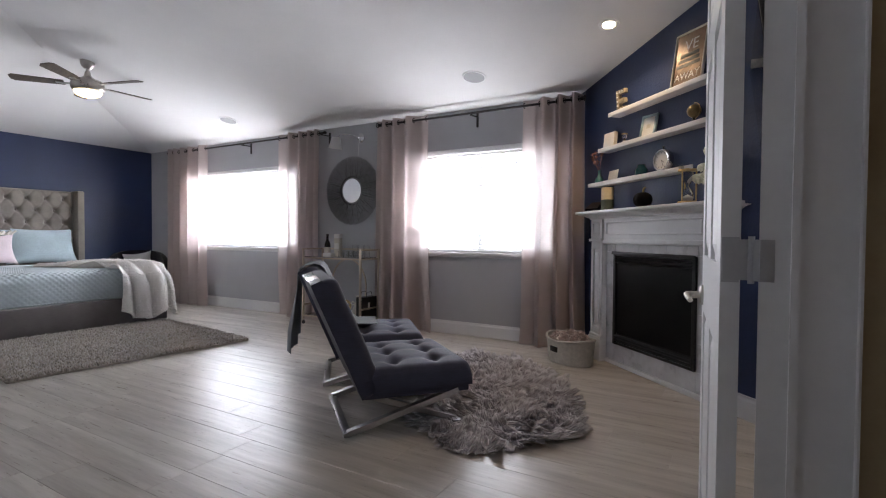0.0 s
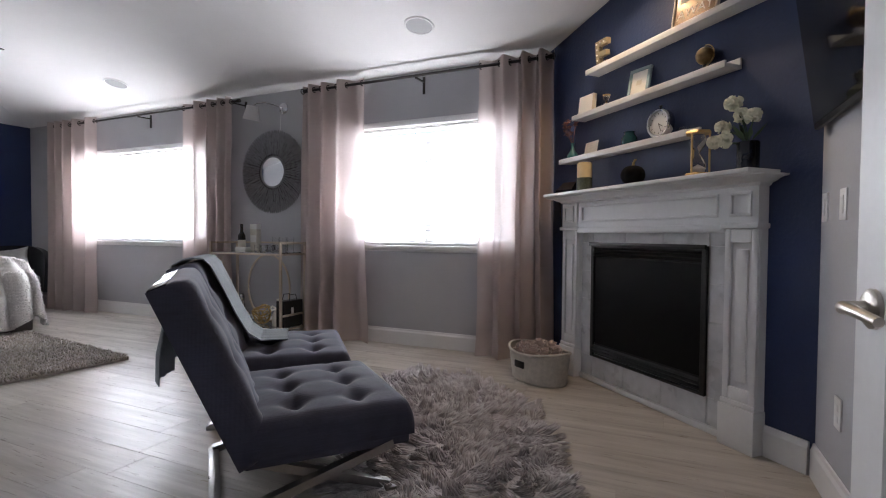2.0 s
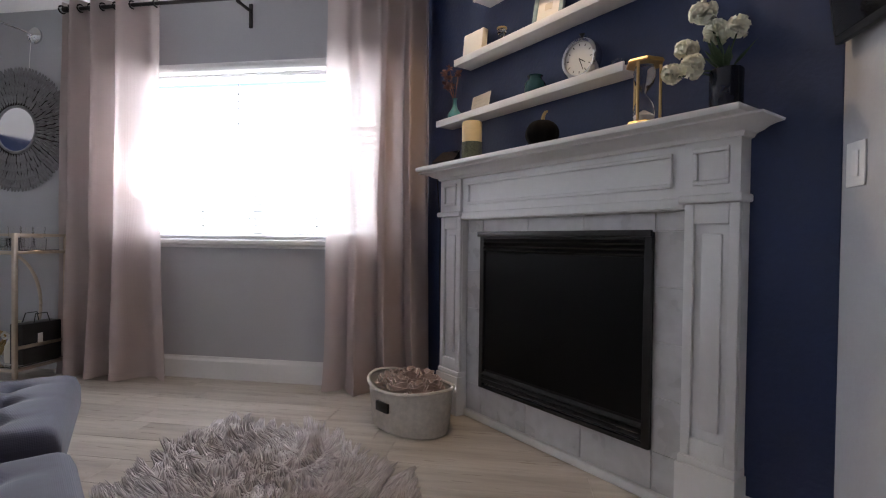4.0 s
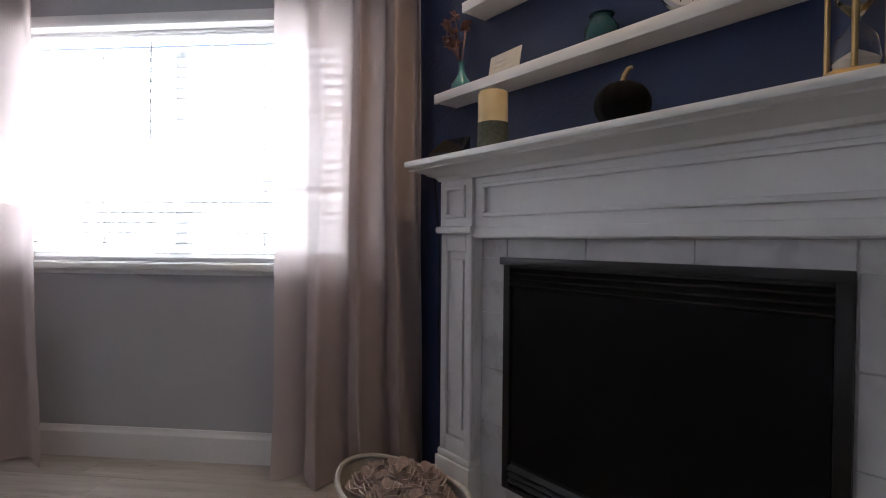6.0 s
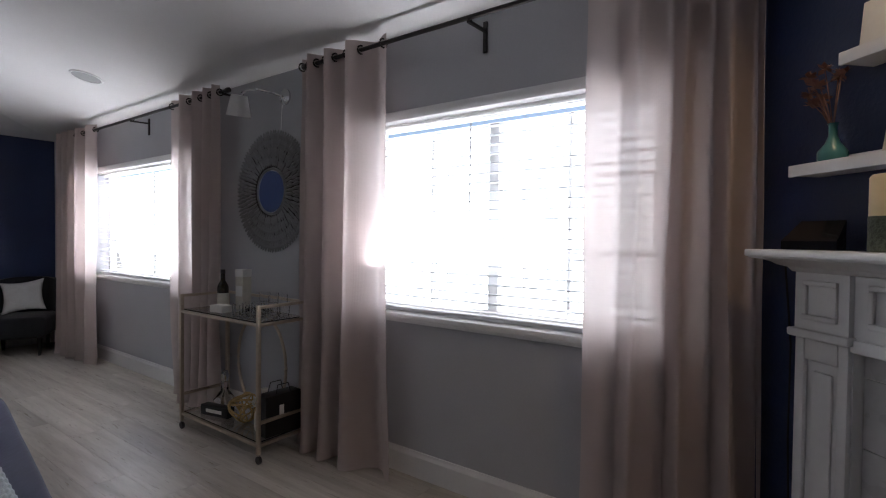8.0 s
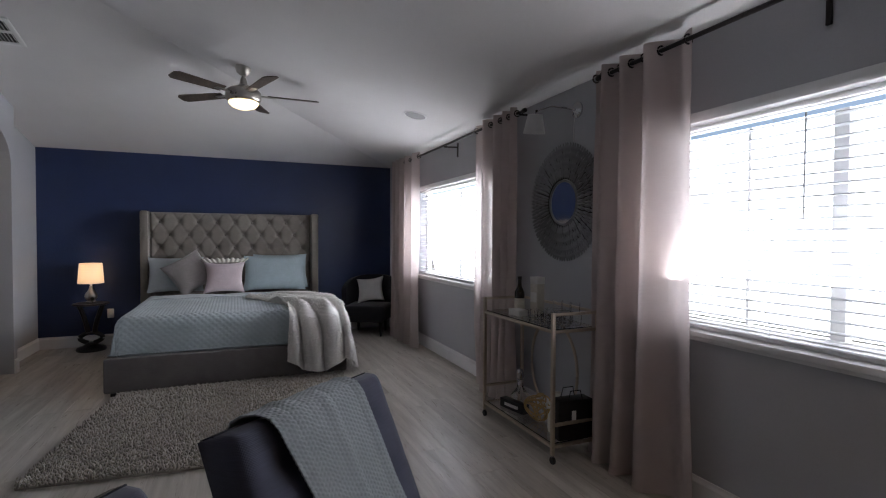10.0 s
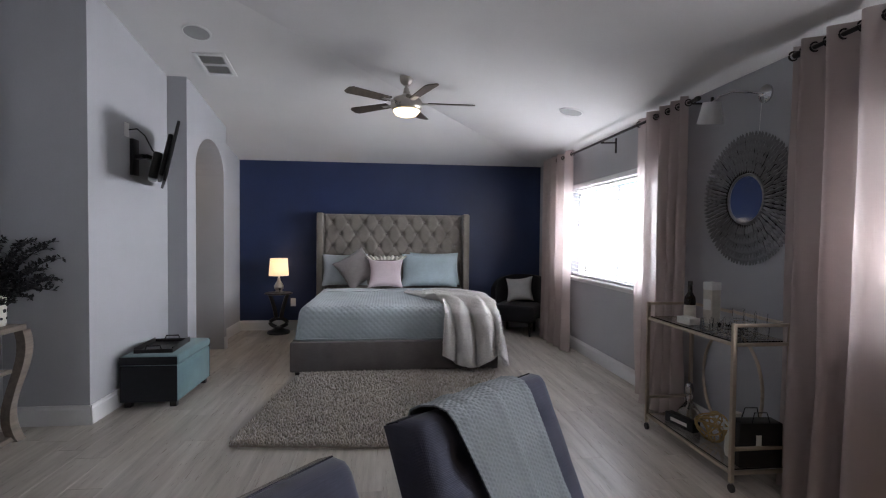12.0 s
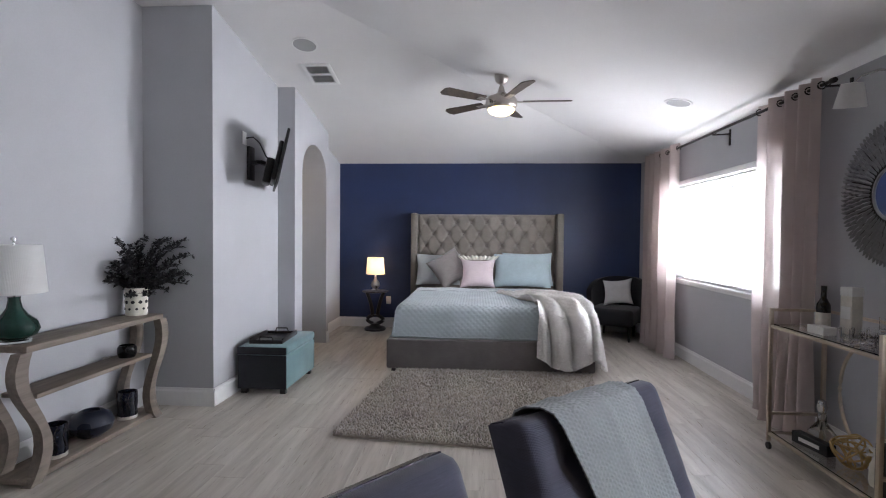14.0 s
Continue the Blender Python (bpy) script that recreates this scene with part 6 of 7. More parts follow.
def make_planter():
    p = thing("potted_plant", "dark feathery fern stems in a white pierced ceramic pot", "plant", pose(-4.85, 0.06, TZ + 0.001))
    pot = part("pot", lathed([(0.0, 0.0), (0.068, 0.0), (0.072, 0.01), (0.076, 0.18), (0.074, 0.2), (0.068, 0.2), (0.066, 0.19), (0.0, 0.185)], 36), M_PORCELAIN, p, "cream pierced ceramic pot")
    # flat dark discs paint the shade of the piercings on a closed pot
    for k in range(30):
        row, i = divmod(k, 10)
        a = 2 * math.pi * (i + 0.5 * (row % 2)) / 10
        bm = bmesh.new()
        q = Matrix.Rotation(a, 3, "Z") @ Matrix.Rotation(radians(90), 3, "Y")
        r = 0.0735 + 0.001 * row
        lathe(bm, [(0.0, 0.0), (0.009 if row != 1 else 0.013, 0.0), (0.009 if row != 1 else 0.013, 0.003), (0.0, 0.003)], 8, (r * math.cos(a), r * math.sin(a), 0.05 + 0.05 * row), q)
        part("hole_shade", bm, M_CAVSHADE, pot)
    rnd = random.Random(11)
    bm, lf = bmesh.new(), bmesh.new()
    for k in range(58):
        a = rnd.uniform(0, 2 * math.pi)
        reach, rise = rnd.uniform(0.14, 0.50), rnd.uniform(-0.04, 0.42)
        if math.sin(a) < 0:
            reach *= 0.45
        pts = []
        for i in range(9):
            u = i / 8
            d = 0.02 + reach * u ** 1.2
            pts.append(Vector((d * math.cos(a), max(d * math.sin(a), -0.11), 0.18 + rise * (1.7 * u - 0.75 * u * u) + 0.01 * math.sin(u * 7 + k))))
        tube(bm, pts, [0.004 - 0.0003 * i for i in range(9)], 5)
        for i in range(2, 9):
            for _ in range(11):
                base = pts[i - 1].lerp(pts[i], rnd.random())
                d = Vector((rnd.uniform(-1, 1), rnd.uniform(-1, 1), rnd.uniform(-0.4, 1))).normalized()
                s = d.cross(Vector((rnd.uniform(-1, 1), 0.3, 1))).normalized()
                L = rnd.uniform(0.02, 0.046)
                vs = [lf.verts.new(base), lf.verts.new(base + d * L * 0.5 + s * L * 0.24), lf.verts.new(base + d * L), lf.verts.new(base + d * L * 0.5 - s * L * 0.24 + Vector((0, 0, 0.003)))]
                lf.faces.new(vs)
    part("stems", bm, M_DARKLEAF, p)
    lv = part("leaves", lf, M_DARKLEAF, p, smooth=None)
    lv["kind"] = "stuff"


make_planter()
bm = lathed([(0.0, 0.0), (0.05, 0.0), (0.062, 0.03), (0.06, 0.07), (0.05, 0.085), (0.046, 0.085), (0.05, 0.06), (0.0, 0.05)], 24)
single("black_pot", bm, M_GLASSBLK, "glossy black candle pot on the middle shelf", "pot", pose(-4.72, 0.08, 0.481))
bm = lathed([(0.0, 0.0), (0.06, 0.0), (0.115, 0.04), (0.13, 0.085), (0.11, 0.135), (0.06, 0.165), (0.05, 0.165), (0.05, 0.15), (0.0, 0.14)], 32)
single("round_vase", bm, plain("navy_glaze", (0.012, 0.016, 0.032), 0.3, vary=0.2), "round dark navy vase on the bottom shelf", "vase", pose(-4.40, 0.07, 0.046))


def make_lantern(x, y):
    l = thing("lantern", "dark patterned glass candle lantern with a white base", "lantern", pose(x, y, 0.046), "console lanterns")
    part("base", lathed([(0.0, 0.0), (0.062, 0.0), (0.062, 0.02), (0.0, 0.02)], 28), M_PORCELAIN, l)
    part("glass", lathed([(0.057, 0.021), (0.059, 0.021), (0.059, 0.19), (0.057, 0.19)], 28), M_NAVYGLASS, l)
    for k in range(8):
        a = 2 * math.pi * k / 8
        part("rib", tubed([(0.061 * math.cos(a + 0.15 * math.sin(i * 1.2)), 0.061 * math.sin(a + 0.15 * math.sin(i * 1.2)), 0.02 + 0.028 * i) for i in range(7)], 0.003, 5), M_ROD, l)


make_lantern(-4.72, 0.08)
make_lantern(-4.10, 0.09)


# ---- things on the ledges and the mantel ----
Z1, Z2, Z3, ZM = 1.526, 1.806, 2.076, 1.29


def at_fire(u, off, z, turn=0.0, tilt=0.0):
    """A pose u along the corner wall, off in front of it, at height z; things face the room along their -y."""
    return FIRE @ pose(u, -off, z, tilt, 0, turn)


def letters(text, size, depth, material, parent, m, name="lettering", label=""):
    cu = bpy.data.curves.new(name, "FONT")
    cu.body, cu.size, cu.extrude, cu.align_x = text, size, depth, "CENTER"
    tmp = bpy.data.objects.new(name, cu)
    scene.collection.objects.link(tmp)
    me = bpy.data.meshes.new_from_object(tmp.evaluated_get(bpy.context.evaluated_depsgraph_get()))
    bpy.data.objects.remove(tmp)
    me.materials.append(material)
    ob = new(name, me)
    ob.parent = parent
    ob.matrix_basis = m
    if label:
        ob["label"] = label
    return ob


# letter E, a deep box letter
e = thing("letter_e", "wooden box letter E with dotted bulbs on the top ledge", "letter", at_fire(-0.33, 0.055, Z3 + 0.001, 0, 4))
bm = bmesh.new()
for a in ((-0.055, -0.022, 0, 0.175), (-0.0225, 0.055, 0, 0.036), (-0.0225, 0.045, 0.07, 0.104), (-0.0225, 0.055, 0.139, 0.175)):
    box(bm, a[0], a[1], -0.018, 0.018, a[2], a[3], 0.002)
part("letter", bm, M_BULBWOOD, e)
for k in range(9):
    x, z = (-0.039, 0.02 + 0.034 * k) if k < 5 else ((0.0 + 0.03 * (k % 2), 0.018) if k < 7 else (0.0 + 0.03 * (k % 2), 0.157))
    part("bulb", lathed([(0.0, 0.0), (0.006, 0.0), (0.005, 0.005), (0.0, 0.007)], 8, (x, -0.018, z), Matrix.Rotation(radians(90), 3, "X")), M_PAPER, e)

# framed sign
s = thing("framed_sign", "copper-toned lettered art print in a thin cream frame", "picture", at_fire(0.40, 0.085, Z3 + 0.001, 4, -9))
W2, H2 = 0.265, 0.37
bm = bmesh.new()
for a in ((-W2 / 2, W2 / 2, 0, 0.012), (-W2 / 2, W2 / 2, H2 - 0.012, H2), (-W2 / 2, -W2 / 2 + 0.012, 0.012, H2 - 0.012), (W2 / 2 - 0.012, W2 / 2, 0.012, H2 - 0.012)):
    box(bm, a[0], a[1], -0.012, 0.008, a[2], a[3], 0.002)
part("frame", bm, M_CARD, s)
part("print", boxed(-W2 / 2 + 0.012, W2 / 2 - 0.012, -0.004, 0.004, 0.012, H2 - 0.012), M_GOLDPOSTER, s, "shiny copper print")
letters("AWAY", 0.07, 0.0006, M_PAPER, s, pose(0, -0.0052, 0.04, 90))
letters("VE", 0.105, 0.0006, M_PAPER, s, pose(0.01, -0.0052, 0.235, 90))
for k in range(3):
    part("print_bar", boxed(-0.095 + 0.01 * k, 0.095 - 0.008 * k, -0.0056, -0.0042, 0.125 + 0.034 * k, 0.147 + 0.034 * k), M_INK, s)

# middle ledge
c = thing("canvas_block", "square white canvas block", "picture", at_fire(-0.50, 0.06, Z2 + 0.001, 2, -6))
part("canvas", boxed(-0.07, 0.07, -0.016, 0.016, 0, 0.135, bevel=0.003), M_PAPER, c)
part("edge", boxed(0.0705, 0.0725, -0.016, 0.016, 0.0, 0.135), M_CARD, c)
t = thing("sand_timer", "small clear glass sand timer", "timer", at_fire(-0.30, 0.055, Z2 + 0.001))
part("glass", lathed([(0.0, 0.004), (0.02, 0.008), (0.021, 0.025), (0.004, 0.044), (0.021, 0.063), (0.02, 0.08), (0.0, 0.084)], 16), M_GLASS, t)
for z in (0.0, 0.084):
    part("cap", lathed([(0.0, z), (0.024, z), (0.024, z + 0.005), (0.0, z + 0.005)], 16), M_GOLD, t)
f = thing("photo_frame", "pale blue distressed photo frame with a white mat", "picture", at_fire(-0.02, 0.06, Z2 + 0.001, 8, -12))
bm = bmesh.new()
for a in ((-0.075, 0.075, 0, 0.02), (-0.075, 0.075, 0.16, 0.18), (-0.075, -0.055, 0.02, 0.16), (0.055, 0.075, 0.02, 0.16)):
    box(bm, a[0], a[1], -0.01, 0.008, a[2], a[3], 0.003)
part("frame", bm, M_FRAMEBLUE, f)
part("mat", boxed(-0.055, 0.055, -0.003, 0.004, 0.02, 0.16), M_PAPER, f)
part("print", boxed(-0.018, 0.018, -0.0045, -0.0031, 0.075, 0.105), M_CARD, f)
g = thing("mini_globe", "small antique gold globe on a dark stand", "globe", at_fire(0.44, 0.05, Z2 + 0.001))
part("base", lathed([(0.0, 0.0), (0.035, 0.0), (0.032, 0.01), (0.012, 0.02), (0.009, 0.045), (0.0, 0.047)], 20), M_DARKWOOD, g)
part("ball", lathed([(0.0, 0.045)] + [(0.044 * math.sin(a), 0.09 - 0.044 * math.cos(a)) for a in (math.pi * i / 12 for i in range(1, 12))] + [(0.0, 0.134)], 24), M_ANTIQUE, g)
part("meridian", tubed([(0.052 * math.sin(a), 0.0, 0.09 - 0.052 * math.cos(a)) for a in (math.pi * (0.05 + 0.95 * i / 14) for i in range(15))], 0.003, 6), M_GOLD, g)

# lower ledge
v = thing("bud_vase", "teal bud vase with dried rust flowers", "vase", at_fire(-0.655, 0.055, Z1 + 0.001))
part("vase", lathed([(0.0, 0.0), (0.022, 0.0), (0.036, 0.02), (0.036, 0.04), (0.018, 0.065), (0.011, 0.085), (0.011, 0.115), (0.014, 0.12), (0.009, 0.12), (0.0, 0.1)], 20), M_TEAL, v)
rnd = random.Random(6)
for k in range(9):
    a, q = rnd.uniform(0, 6.28), rnd.uniform(0.02, 0.085)
    top = Vector((q * math.cos(a) - 0.015, min(q * math.sin(a), 0.03), rnd.uniform(0.17, 0.27)))
    part("stem", tubed([(0, 0, 0.1), top * 0.5 + Vector((0, 0, 0.06)), top], 0.0016, 4), M_DRYPETAL, v)
    bm = bmesh.new()
    for i in range(16):
        d = Vector((rnd.uniform(-1, 1), rnd.uniform(-1, 1), rnd.uniform(-0.6, 1))).normalized()
        s2 = d.cross(Vector((0.2, 0.4, 1))).normalized()
        vs = [bm.verts.new(top + x) for x in (Vector(), d * 0.012 + s2 * 0.008, d * 0.024, d * 0.012 - s2 * 0.008)]
        bm.faces.new(vs)
    part("blossom", bm, M_DRYPETAL, v, smooth=None)
k = thing("note_card", "cream paper card standing on the lower ledge", "card", at_fire(-0.44, 0.07, Z1 + 0.001, -4, -10))
part("card", boxed(-0.072, 0.072, -0.002, 0.002, 0, 0.095), M_CARD, k)
for i in range(3):
    part("text_bar", boxed(-0.05, 0.05 - 0.015 * i, -0.0032, -0.0021, 0.03 + 0.018 * i, 0.034 + 0.018 * i), M_WICKER, k)
bm = lathed([(0.0, 0.0), (0.038, 0.0), (0.046, 0.02), (0.046, 0.055), (0.03, 0.075), (0.028, 0.088), (0.034, 0.09), (0.024, 0.09), (0.0, 0.07)], 24)
single("teal_jar", bm, M_DKTEAL, "dark teal glass jar on the lower ledge", "jar", at_fire(-0.085, 0.055, Z1 + 0.001))
c = thing("desk_clock", "round silver mantel clock with a pale dial", "clock", at_fire(0.165, 0.06, Z1 + 0.001, 4))
q = Matrix.Rotation(radians(90), 3, "X")
part("case", lathed([(0.0, -0.025), (0.07, -0.025), (0.078, -0.02), (0.08, 0.018), (0.074, 0.026), (0.066, 0.024), (0.064, 0.012), (0.0, 0.012)], 40, (0, 0, 0.088), q), M_CHROME, c)
part("dial", lathed([(0.0, 0.0145), (0.062, 0.0145), (0.064, 0.0125), (0.0, 0.0125)], 40, (0, 0, 0.088), q), M_PAPER, c)
for i in range(12):
    a = math.pi * i / 6
    bm = bmesh.new()
    bar(bm, (0.048 * math.sin(a), -0.0152, 0.088 + 0.048 * math.cos(a)), (0.057 * math.sin(a), -0.0152, 0.088 + 0.057 * math.cos(a)), 0.003, 0.0012, (0, 1, 0))
    part("hour_mark", bm, M_INK, c)
for a, L in ((2.2, 0.034), (2.75, 0.05)):
    bm = bmesh.new()
    bar(bm, (0, -0.017, 0.088), (L * math.sin(a), -0.017, 0.088 + L * math.cos(a)), 0.003, 0.001, (0, 1, 0))
    part("clock_hand", bm, M_INK, c)
part("crown_knob", lathed([(0.0, 0.166), (0.006, 0.166), (0.006, 0.178), (0.012, 0.186), (0.0, 0.19)], 12), M_BLACK, c)
for x in (-0.04, 0.04):
    part("foot", lathed([(0.0, 0.0), (0.006, 0.0), (0.006, 0.02), (0.0, 0.022)], 10, (x, 0, 0)), M_CHROME, c)
t = thing("tealight_cup", "white tealight in a small glass cup", "candle", at_fire(0.33, 0.06, Z1 + 0.001))
part("cup", lathed([(0.0, 0.0), (0.022, 0.0), (0.026, 0.035), (0.0245, 0.035), (0.021, 0.004), (0.0, 0.004)], 18), M_GLASS, t)
part("wax", lathed([(0.0, 0.005), (0.02, 0.005), (0.021, 0.02), (0.0, 0.02)], 18), M_PAPER, t)

# mantel
c = thing("pillar_candle", "cream pillar candle with a mossy speckled lower half", "candle", at_fire(-0.435, 0.115, ZM))
part("wax", lathed([(0.0, 0.085), (0.048, 0.085), (0.048, 0.18), (0.043, 0.186), (0.034, 0.18), (0.0, 0.176)], 28), M_CREAM, c)
part("band", lathed([(0.0, 0.0), (0.049, 0.0), (0.0492, 0.086), (0.0, 0.086)], 28), M_MOSS, c, "speckled mossy green band")
k = thing("digital_clock", "small black tilted desk clock", "clock", at_fire(-0.66, 0.10, ZM, 12))
bm = bmesh.new()
prism(bm, [(-0.075, -0.03), (0.075, -0.03), (0.06, 0.035), (-0.06, 0.035)], 0.0, lambda x, y: 0.025 + (y + 0.03) * 0.9)
part("case", bm, M_GLASSBLK, k)
bm = bmesh.new()
tube(bm, [(-0.10, 0.05, 0.0), (-0.12, 0.06, -0.06), (-0.115, 0.085, -0.3), (-0.12, 0.09, -0.6), (-0.11, 0.092, -0.95), (-0.1, 0.092, -1.28)], 0.003, 5)
part("power_cord", bm, M_BLACK, k)


def make_pumpkin():
    p = thing("pumpkin", "black velvet pumpkin with a gold curled stem", "ornament", at_fire(0.012, 0.11, ZM))
    bm = bmesh.new()
    prof = [(0.0, 0.008)] + [(0.068 * math.sin(a) ** 0.8, 0.056 - 0.056 * math.cos(a)) for a in (math.pi * i / 14 for i in range(1, 14))] + [(0.0, 0.10)]
    lathe(bm, prof, 48)
    for v in bm.verts:
        a = math.atan2(v.co.y, v.co.x)
        k = 0.93 + 0.09 * abs(math.cos(5 * a)) ** 0.6
        v.co.x *= k
        v.co.y *= k
    lo = min(v.co.z for v in bm.verts)
    bmesh.ops.translate(bm, verts=bm.verts, vec=(0, 0, -lo))
    part("body", bm, M_BLACKVELVET, p, "ribbed black body", smooth=70)
    part("stem", tubed([(0, 0, 0.09), (0.002, 0, 0.112), (0.006, 0, 0.128), (0.016, 0, 0.141), (0.026, 0, 0.142)], [0.011, 0.008, 0.007, 0.006, 0.005], 8), M_GOLD, p, "shiny gold stem")


make_pumpkin()


def make_hourglass():
    h = thing("hourglass", "tall clear hourglass in a brass frame", "timer", at_fire(0.47, 0.115, ZM, 10))
    for z, r in ((0.0, 0.062), (0.205, 0.062)):
        part("plate", lathed([(0.0, z), (r, z), (r + 0.002, z + 0.006), (r - 0.004, z + 0.014), (0.0, z + 0.014)], 6), M_GOLD, h)
    for i in range(3):
        a = 2 * math.pi * i / 3 + 0.5
        part("rod", tubed([(0.05 * math.cos(a), 0.05 * math.sin(a), 0.014), (0.05 * math.cos(a), 0.05 * math.sin(a), 0.206)], 0.005, 8), M_GOLD, h)
    part("glass", lathed([(0.0, 0.016), (0.03, 0.018), (0.036, 0.04), (0.03, 0.075), (0.006, 0.108), (0.006, 0.112), (0.03, 0.145), (0.036, 0.18), (0.03, 0.202), (0.0, 0.204)], 24), M_GLASS, h)
    part("sand", lathed([(0.0, 0.02), (0.028, 0.021), (0.031, 0.035), (0.0, 0.055)], 20), M_PAPER, h)


make_hourglass()


def make_flowers():
    f = thing("flower_vase", "black cylinder vase with cream carnations", "vase", at_fire(0.725, 0.10, ZM))
    part("vase", lathed([(0.0, 0.0), (0.045, 0.0), (0.046, 0.12), (0.043, 0.125), (0.041, 0.12), (0.0, 0.11)], 24), M_NAVYGLASS, f)
    rnd = random.Random(2)
    heads = [(-0.06, -0.02, 0.305), (0.035, -0.015, 0.235), (-0.105, -0.03, 0.205), (-0.07, -0.06, 0.14), (-0.15, -0.03, 0.145), (-0.03, 0.0, 0.245)]
    for hx, hy, hz in heads:
        top = Vector((hx, hy, hz))
        part("stem", tubed([(0, 0, 0.1), (hx * 0.4, hy * 0.4, 0.1 + (hz - 0.1) * 0.6), (hx, hy, hz - 0.01)], 0.0025, 5), M_LEAF, f)
        bm = bmesh.new()
        R = rnd.uniform(0.031, 0.039)
        for i in range(70):
            d = Vector((rnd.gauss(0, 1), rnd.gauss(0, 1), rnd.gauss(0.35, 0.9))).normalized()
            s2 = d.cross(Vector((rnd.uniform(-1, 1), rnd.uniform(-1, 1), 0.5))).normalized()
            w2 = d.cross(s2)
            r = R * rnd.uniform(0.75, 1.05)
            base = top + d * r * 0.15
            pts = [base - s2 * 0.005, base + d * r * 0.75 - s2 * 0.017 + w2 * 0.004, base + d * r * 0.95 - s2 * 0.007 - w2 * 0.004, base + d * r * 0.92 + s2 * 0.006 + w2 * 0.005, base + d * r * 0.75 + s2 * 0.017 - w2 * 0.003, base + s2 * 0.005]
            bm.faces.new([bm.verts.new(p) for p in pts])
        part("flower_head", bm, M_PETAL, f, "cream ruffled carnation head", smooth=None)
    for i in range(9):
        a = rnd.uniform(0, 6.28)
        d = Vector((math.cos(a), min(math.sin(a), 0.2), 0.9)).normalized()
        base = Vector((0, 0, 0.115)) + d * 0.02
        s2 = d.cross(Vector((0, 0, 1))).normalized()
        bm = bmesh.new()
        L = rnd.uniform(0.07, 0.12)
        pts = [base, base + d * L * 0.4 + s2 * 0.014, base + d * L, base + d * L * 0.4 - s2 * 0.014]
        mid = base + d * L * 0.45 + Vector((0, 0, -0.006))
        vs = [bm.verts.new(p) for p in pts]
        vm = bm.verts.new(mid)
        for p, q2 in zip(vs, vs[1:] + vs[:1]):
            bm.faces.new((p, q2, vm))
        part("leaf", bm, M_LEAF, f, smooth=None)


make_flowers()


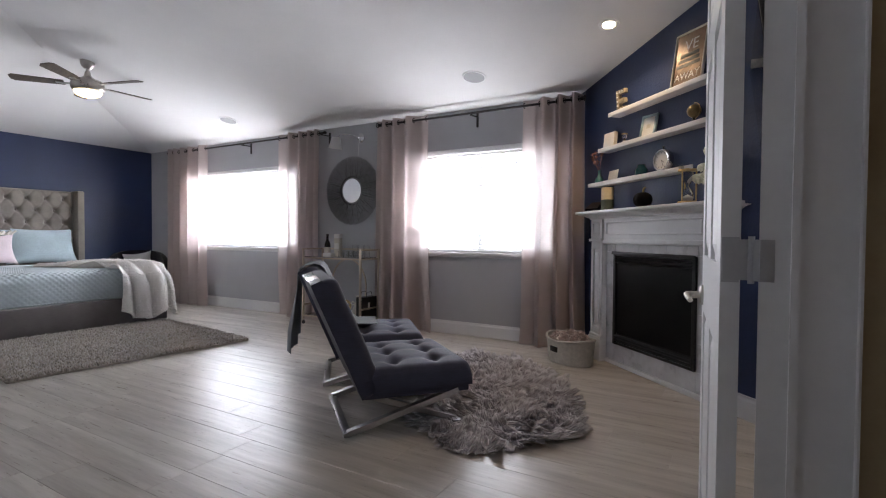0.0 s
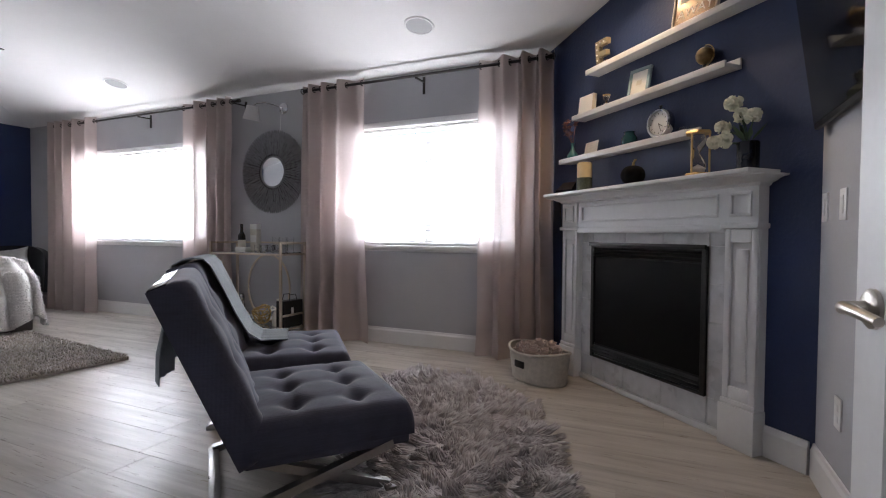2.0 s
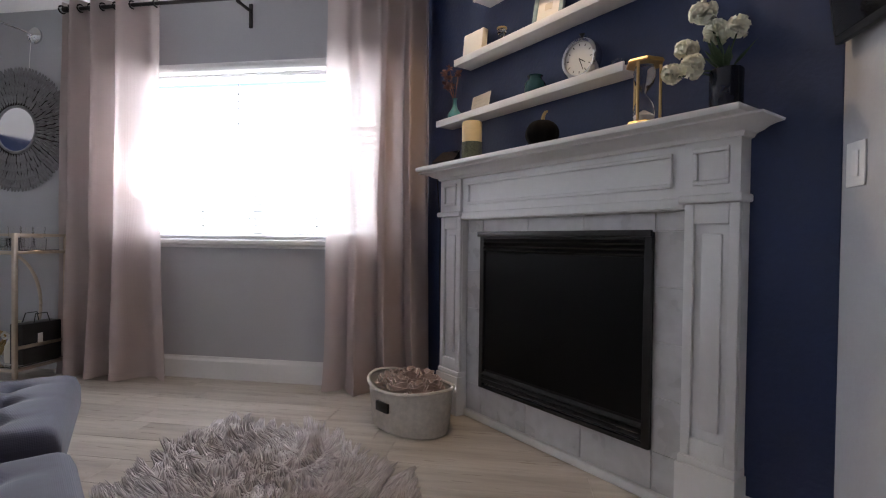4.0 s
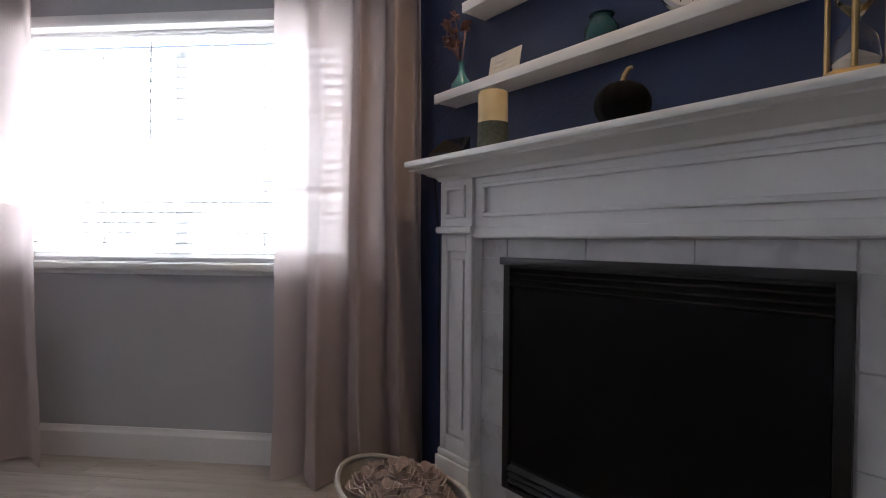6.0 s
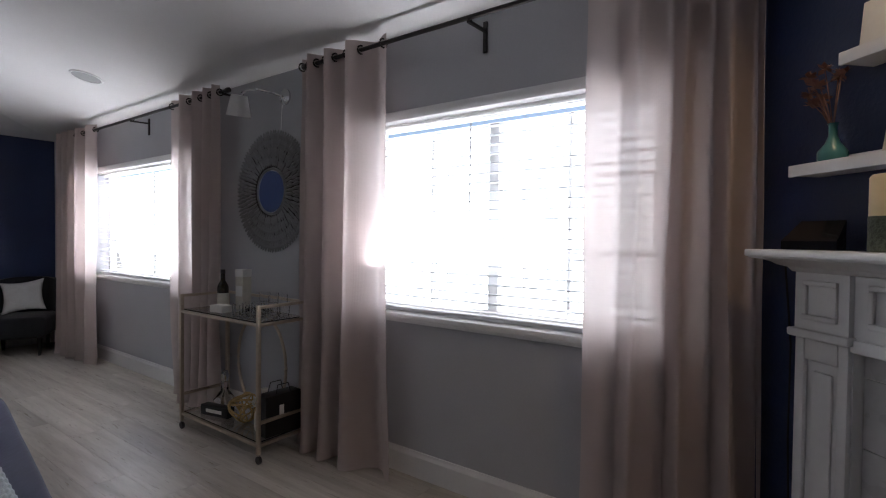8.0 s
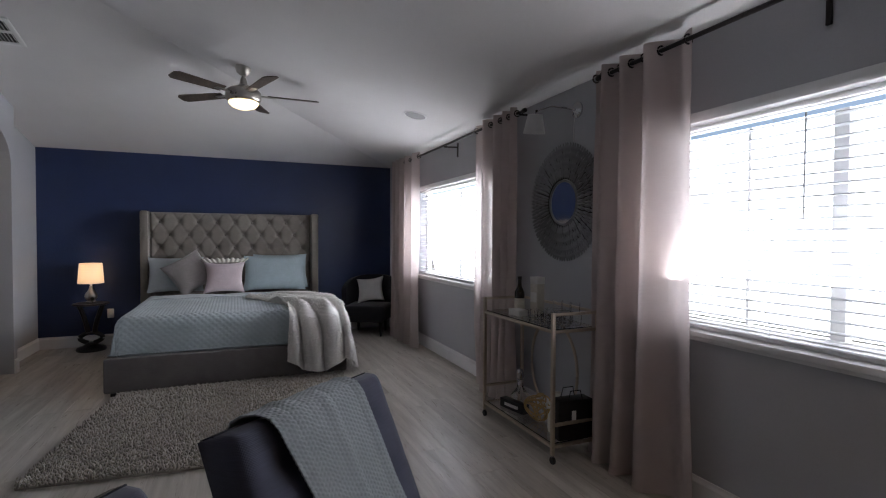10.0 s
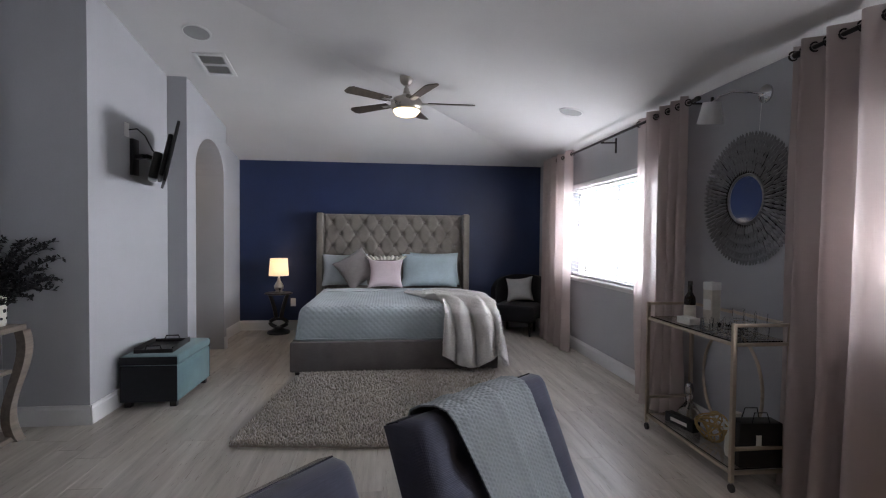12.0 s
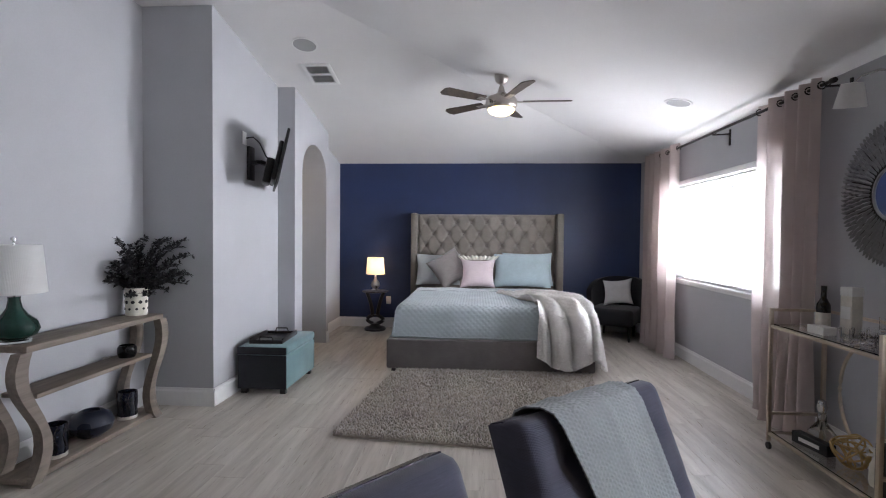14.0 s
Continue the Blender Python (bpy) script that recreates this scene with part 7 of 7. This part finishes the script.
# ---- basket of satin roses ----
def make_basket():
    b = thing("basket", "oval whitewashed woven basket with a dark label", "basket", pose(-1.415, 4.345, 0, 0, 0, -38))
    A, B, H = 0.225, 0.15, 0.19
    n, rows = 52, 13
    bm = bmesh.new()
    rings = []
    for j in range(rows * 2 + 1):
        v = j / (rows * 2)
        ring = []
        for i in range(n):
            a = 2 * math.pi * i / n
            k = 1 + 0.12 * v + 0.012 * (1 if (i + j // 2) % 2 else -1) * (1 if j % 2 else 0.3)
            ring.append(bm.verts.new((A * k * math.cos(a), B * k * math.sin(a), 0.004 + H * v + 0.028 * v * math.cos(a) ** 2 * v)))
        rings.append(ring)
    for r0, r1 in zip(rings, rings[1:]):
        for i in range(n):
            bm.faces.new((r0[i], r0[(i + 1) % n], r1[(i + 1) % n], r1[i]))
    bm.faces.new(rings[0][::-1])
    part("woven_side", bm, M_WICKER, b)
    rim = [(A * 1.125 * math.cos(a), B * 1.125 * math.sin(a), 0.004 + H + 0.028 * math.cos(a) ** 2) for a in (2 * math.pi * i / 40 for i in range(40))]
    part("rim", tubed(rim, 0.009, 8, True), M_WICKER, b)
    part("floor_pad", lathed([(0.0, 0.0), (B * 0.98, 0.0), (B * 0.98, 0.005), (0.0, 0.005)], 24), M_WICKER, b)
    part("label_plate", boxed(-0.045, 0.045, -B * 1.15, -B * 1.06, 0.10, 0.145, bevel=0.002), M_BLACK, b, "blank dark label plate")
    rs = thing("satin_roses", "heap of dusty pink satin fabric roses in the basket", "fabric flowers", pose(-1.415, 4.345, 0.14, 0, 0, -38))
    rnd = random.Random(9)
    spots = [(-0.12, 0.0), (-0.05, 0.06), (-0.04, -0.05), (0.04, 0.01), (0.11, 0.05), (0.11, -0.04), (0.03, -0.08), (0.03, 0.085), (-0.11, 0.06), (-0.10, -0.06), (0.0, 0.0)]
    for k, (x, y) in enumerate(spots):
        bm = bmesh.new()
        z0 = 0.045 + rnd.uniform(0, 0.03) + (0.03 if k == 10 else 0)
        for ring in range(5):
            r = 0.012 + ring * 0.011
            ph = rnd.uniform(0, 6)

            def g(u, v, r=r, ring=ring, ph=ph):
                a = 2 * math.pi * u * 0.92 + ph
                rr = r + 0.014 * v + 0.004 * math.sin(5 * a + ring)
                return (x + rr * math.cos(a), y + rr * math.sin(a), z0 + (0.045 - ring * 0.007) * v + 0.006 * math.sin(3 * a + ph) * v - ring * 0.004)

            sheet(bm, g, 20, 3, 0.002)
        part("rose", bm, M_ROSE, rs, smooth=70)


make_basket()


# floor planks last
def lay_planks():
    x_lo, x_hi, wid, length = X_BED, XE, 0.19, 1.22
    rnd = random.Random(4)
    shared = {}
    rows = int((Y_WIN + 1.85) / wid) + 1
    for r in range(rows):
        y0 = Y_WIN - (r + 1) * wid
        if y0 < -1.3:
            break
        x = x_lo - rnd.random() * length
        while x < (X_RIGHT + 0.2 if y0 > 1.3 else (2.2 if y0 > -0.3 else X_CORNER)):
            a, b = max(x, x_lo), min(x + length, x_hi)
            x += length
            if b - a < 0.02:
                continue
            key = round(b - a, 2)
            if key not in shared:
                bm = bmesh.new()
                h = key / 2 - 0.0006
                top, e = 0.0, 0.0009
                lo = [bm.verts.new((u, v, -0.006)) for u, v in ((-h, -wid / 2 + 0.0004), (h, -wid / 2 + 0.0004), (h, wid / 2 - 0.0004), (-h, wid / 2 - 0.0004))]
                md = [bm.verts.new((p.co.x, p.co.y, top - e)) for p in lo]
                hi = [bm.verts.new((p.co.x - math.copysign(e, p.co.x), p.co.y - math.copysign(e, p.co.y), top)) for p in lo]
                for i in range(4):
                    j = (i + 1) % 4
                    bm.faces.new((lo[i], lo[j], md[j], md[i]))
                    bm.faces.new((md[i], md[j], hi[j], hi[i]))
                bm.faces.new(hi)
                shared[key] = mesh_of("plank", bm, M_PLANK)
            ob = new("plank", shared[key])
            ob.parent = floor
            ob.location = ((a + b) / 2, y0 + wid / 2, 0)


lay_planks()
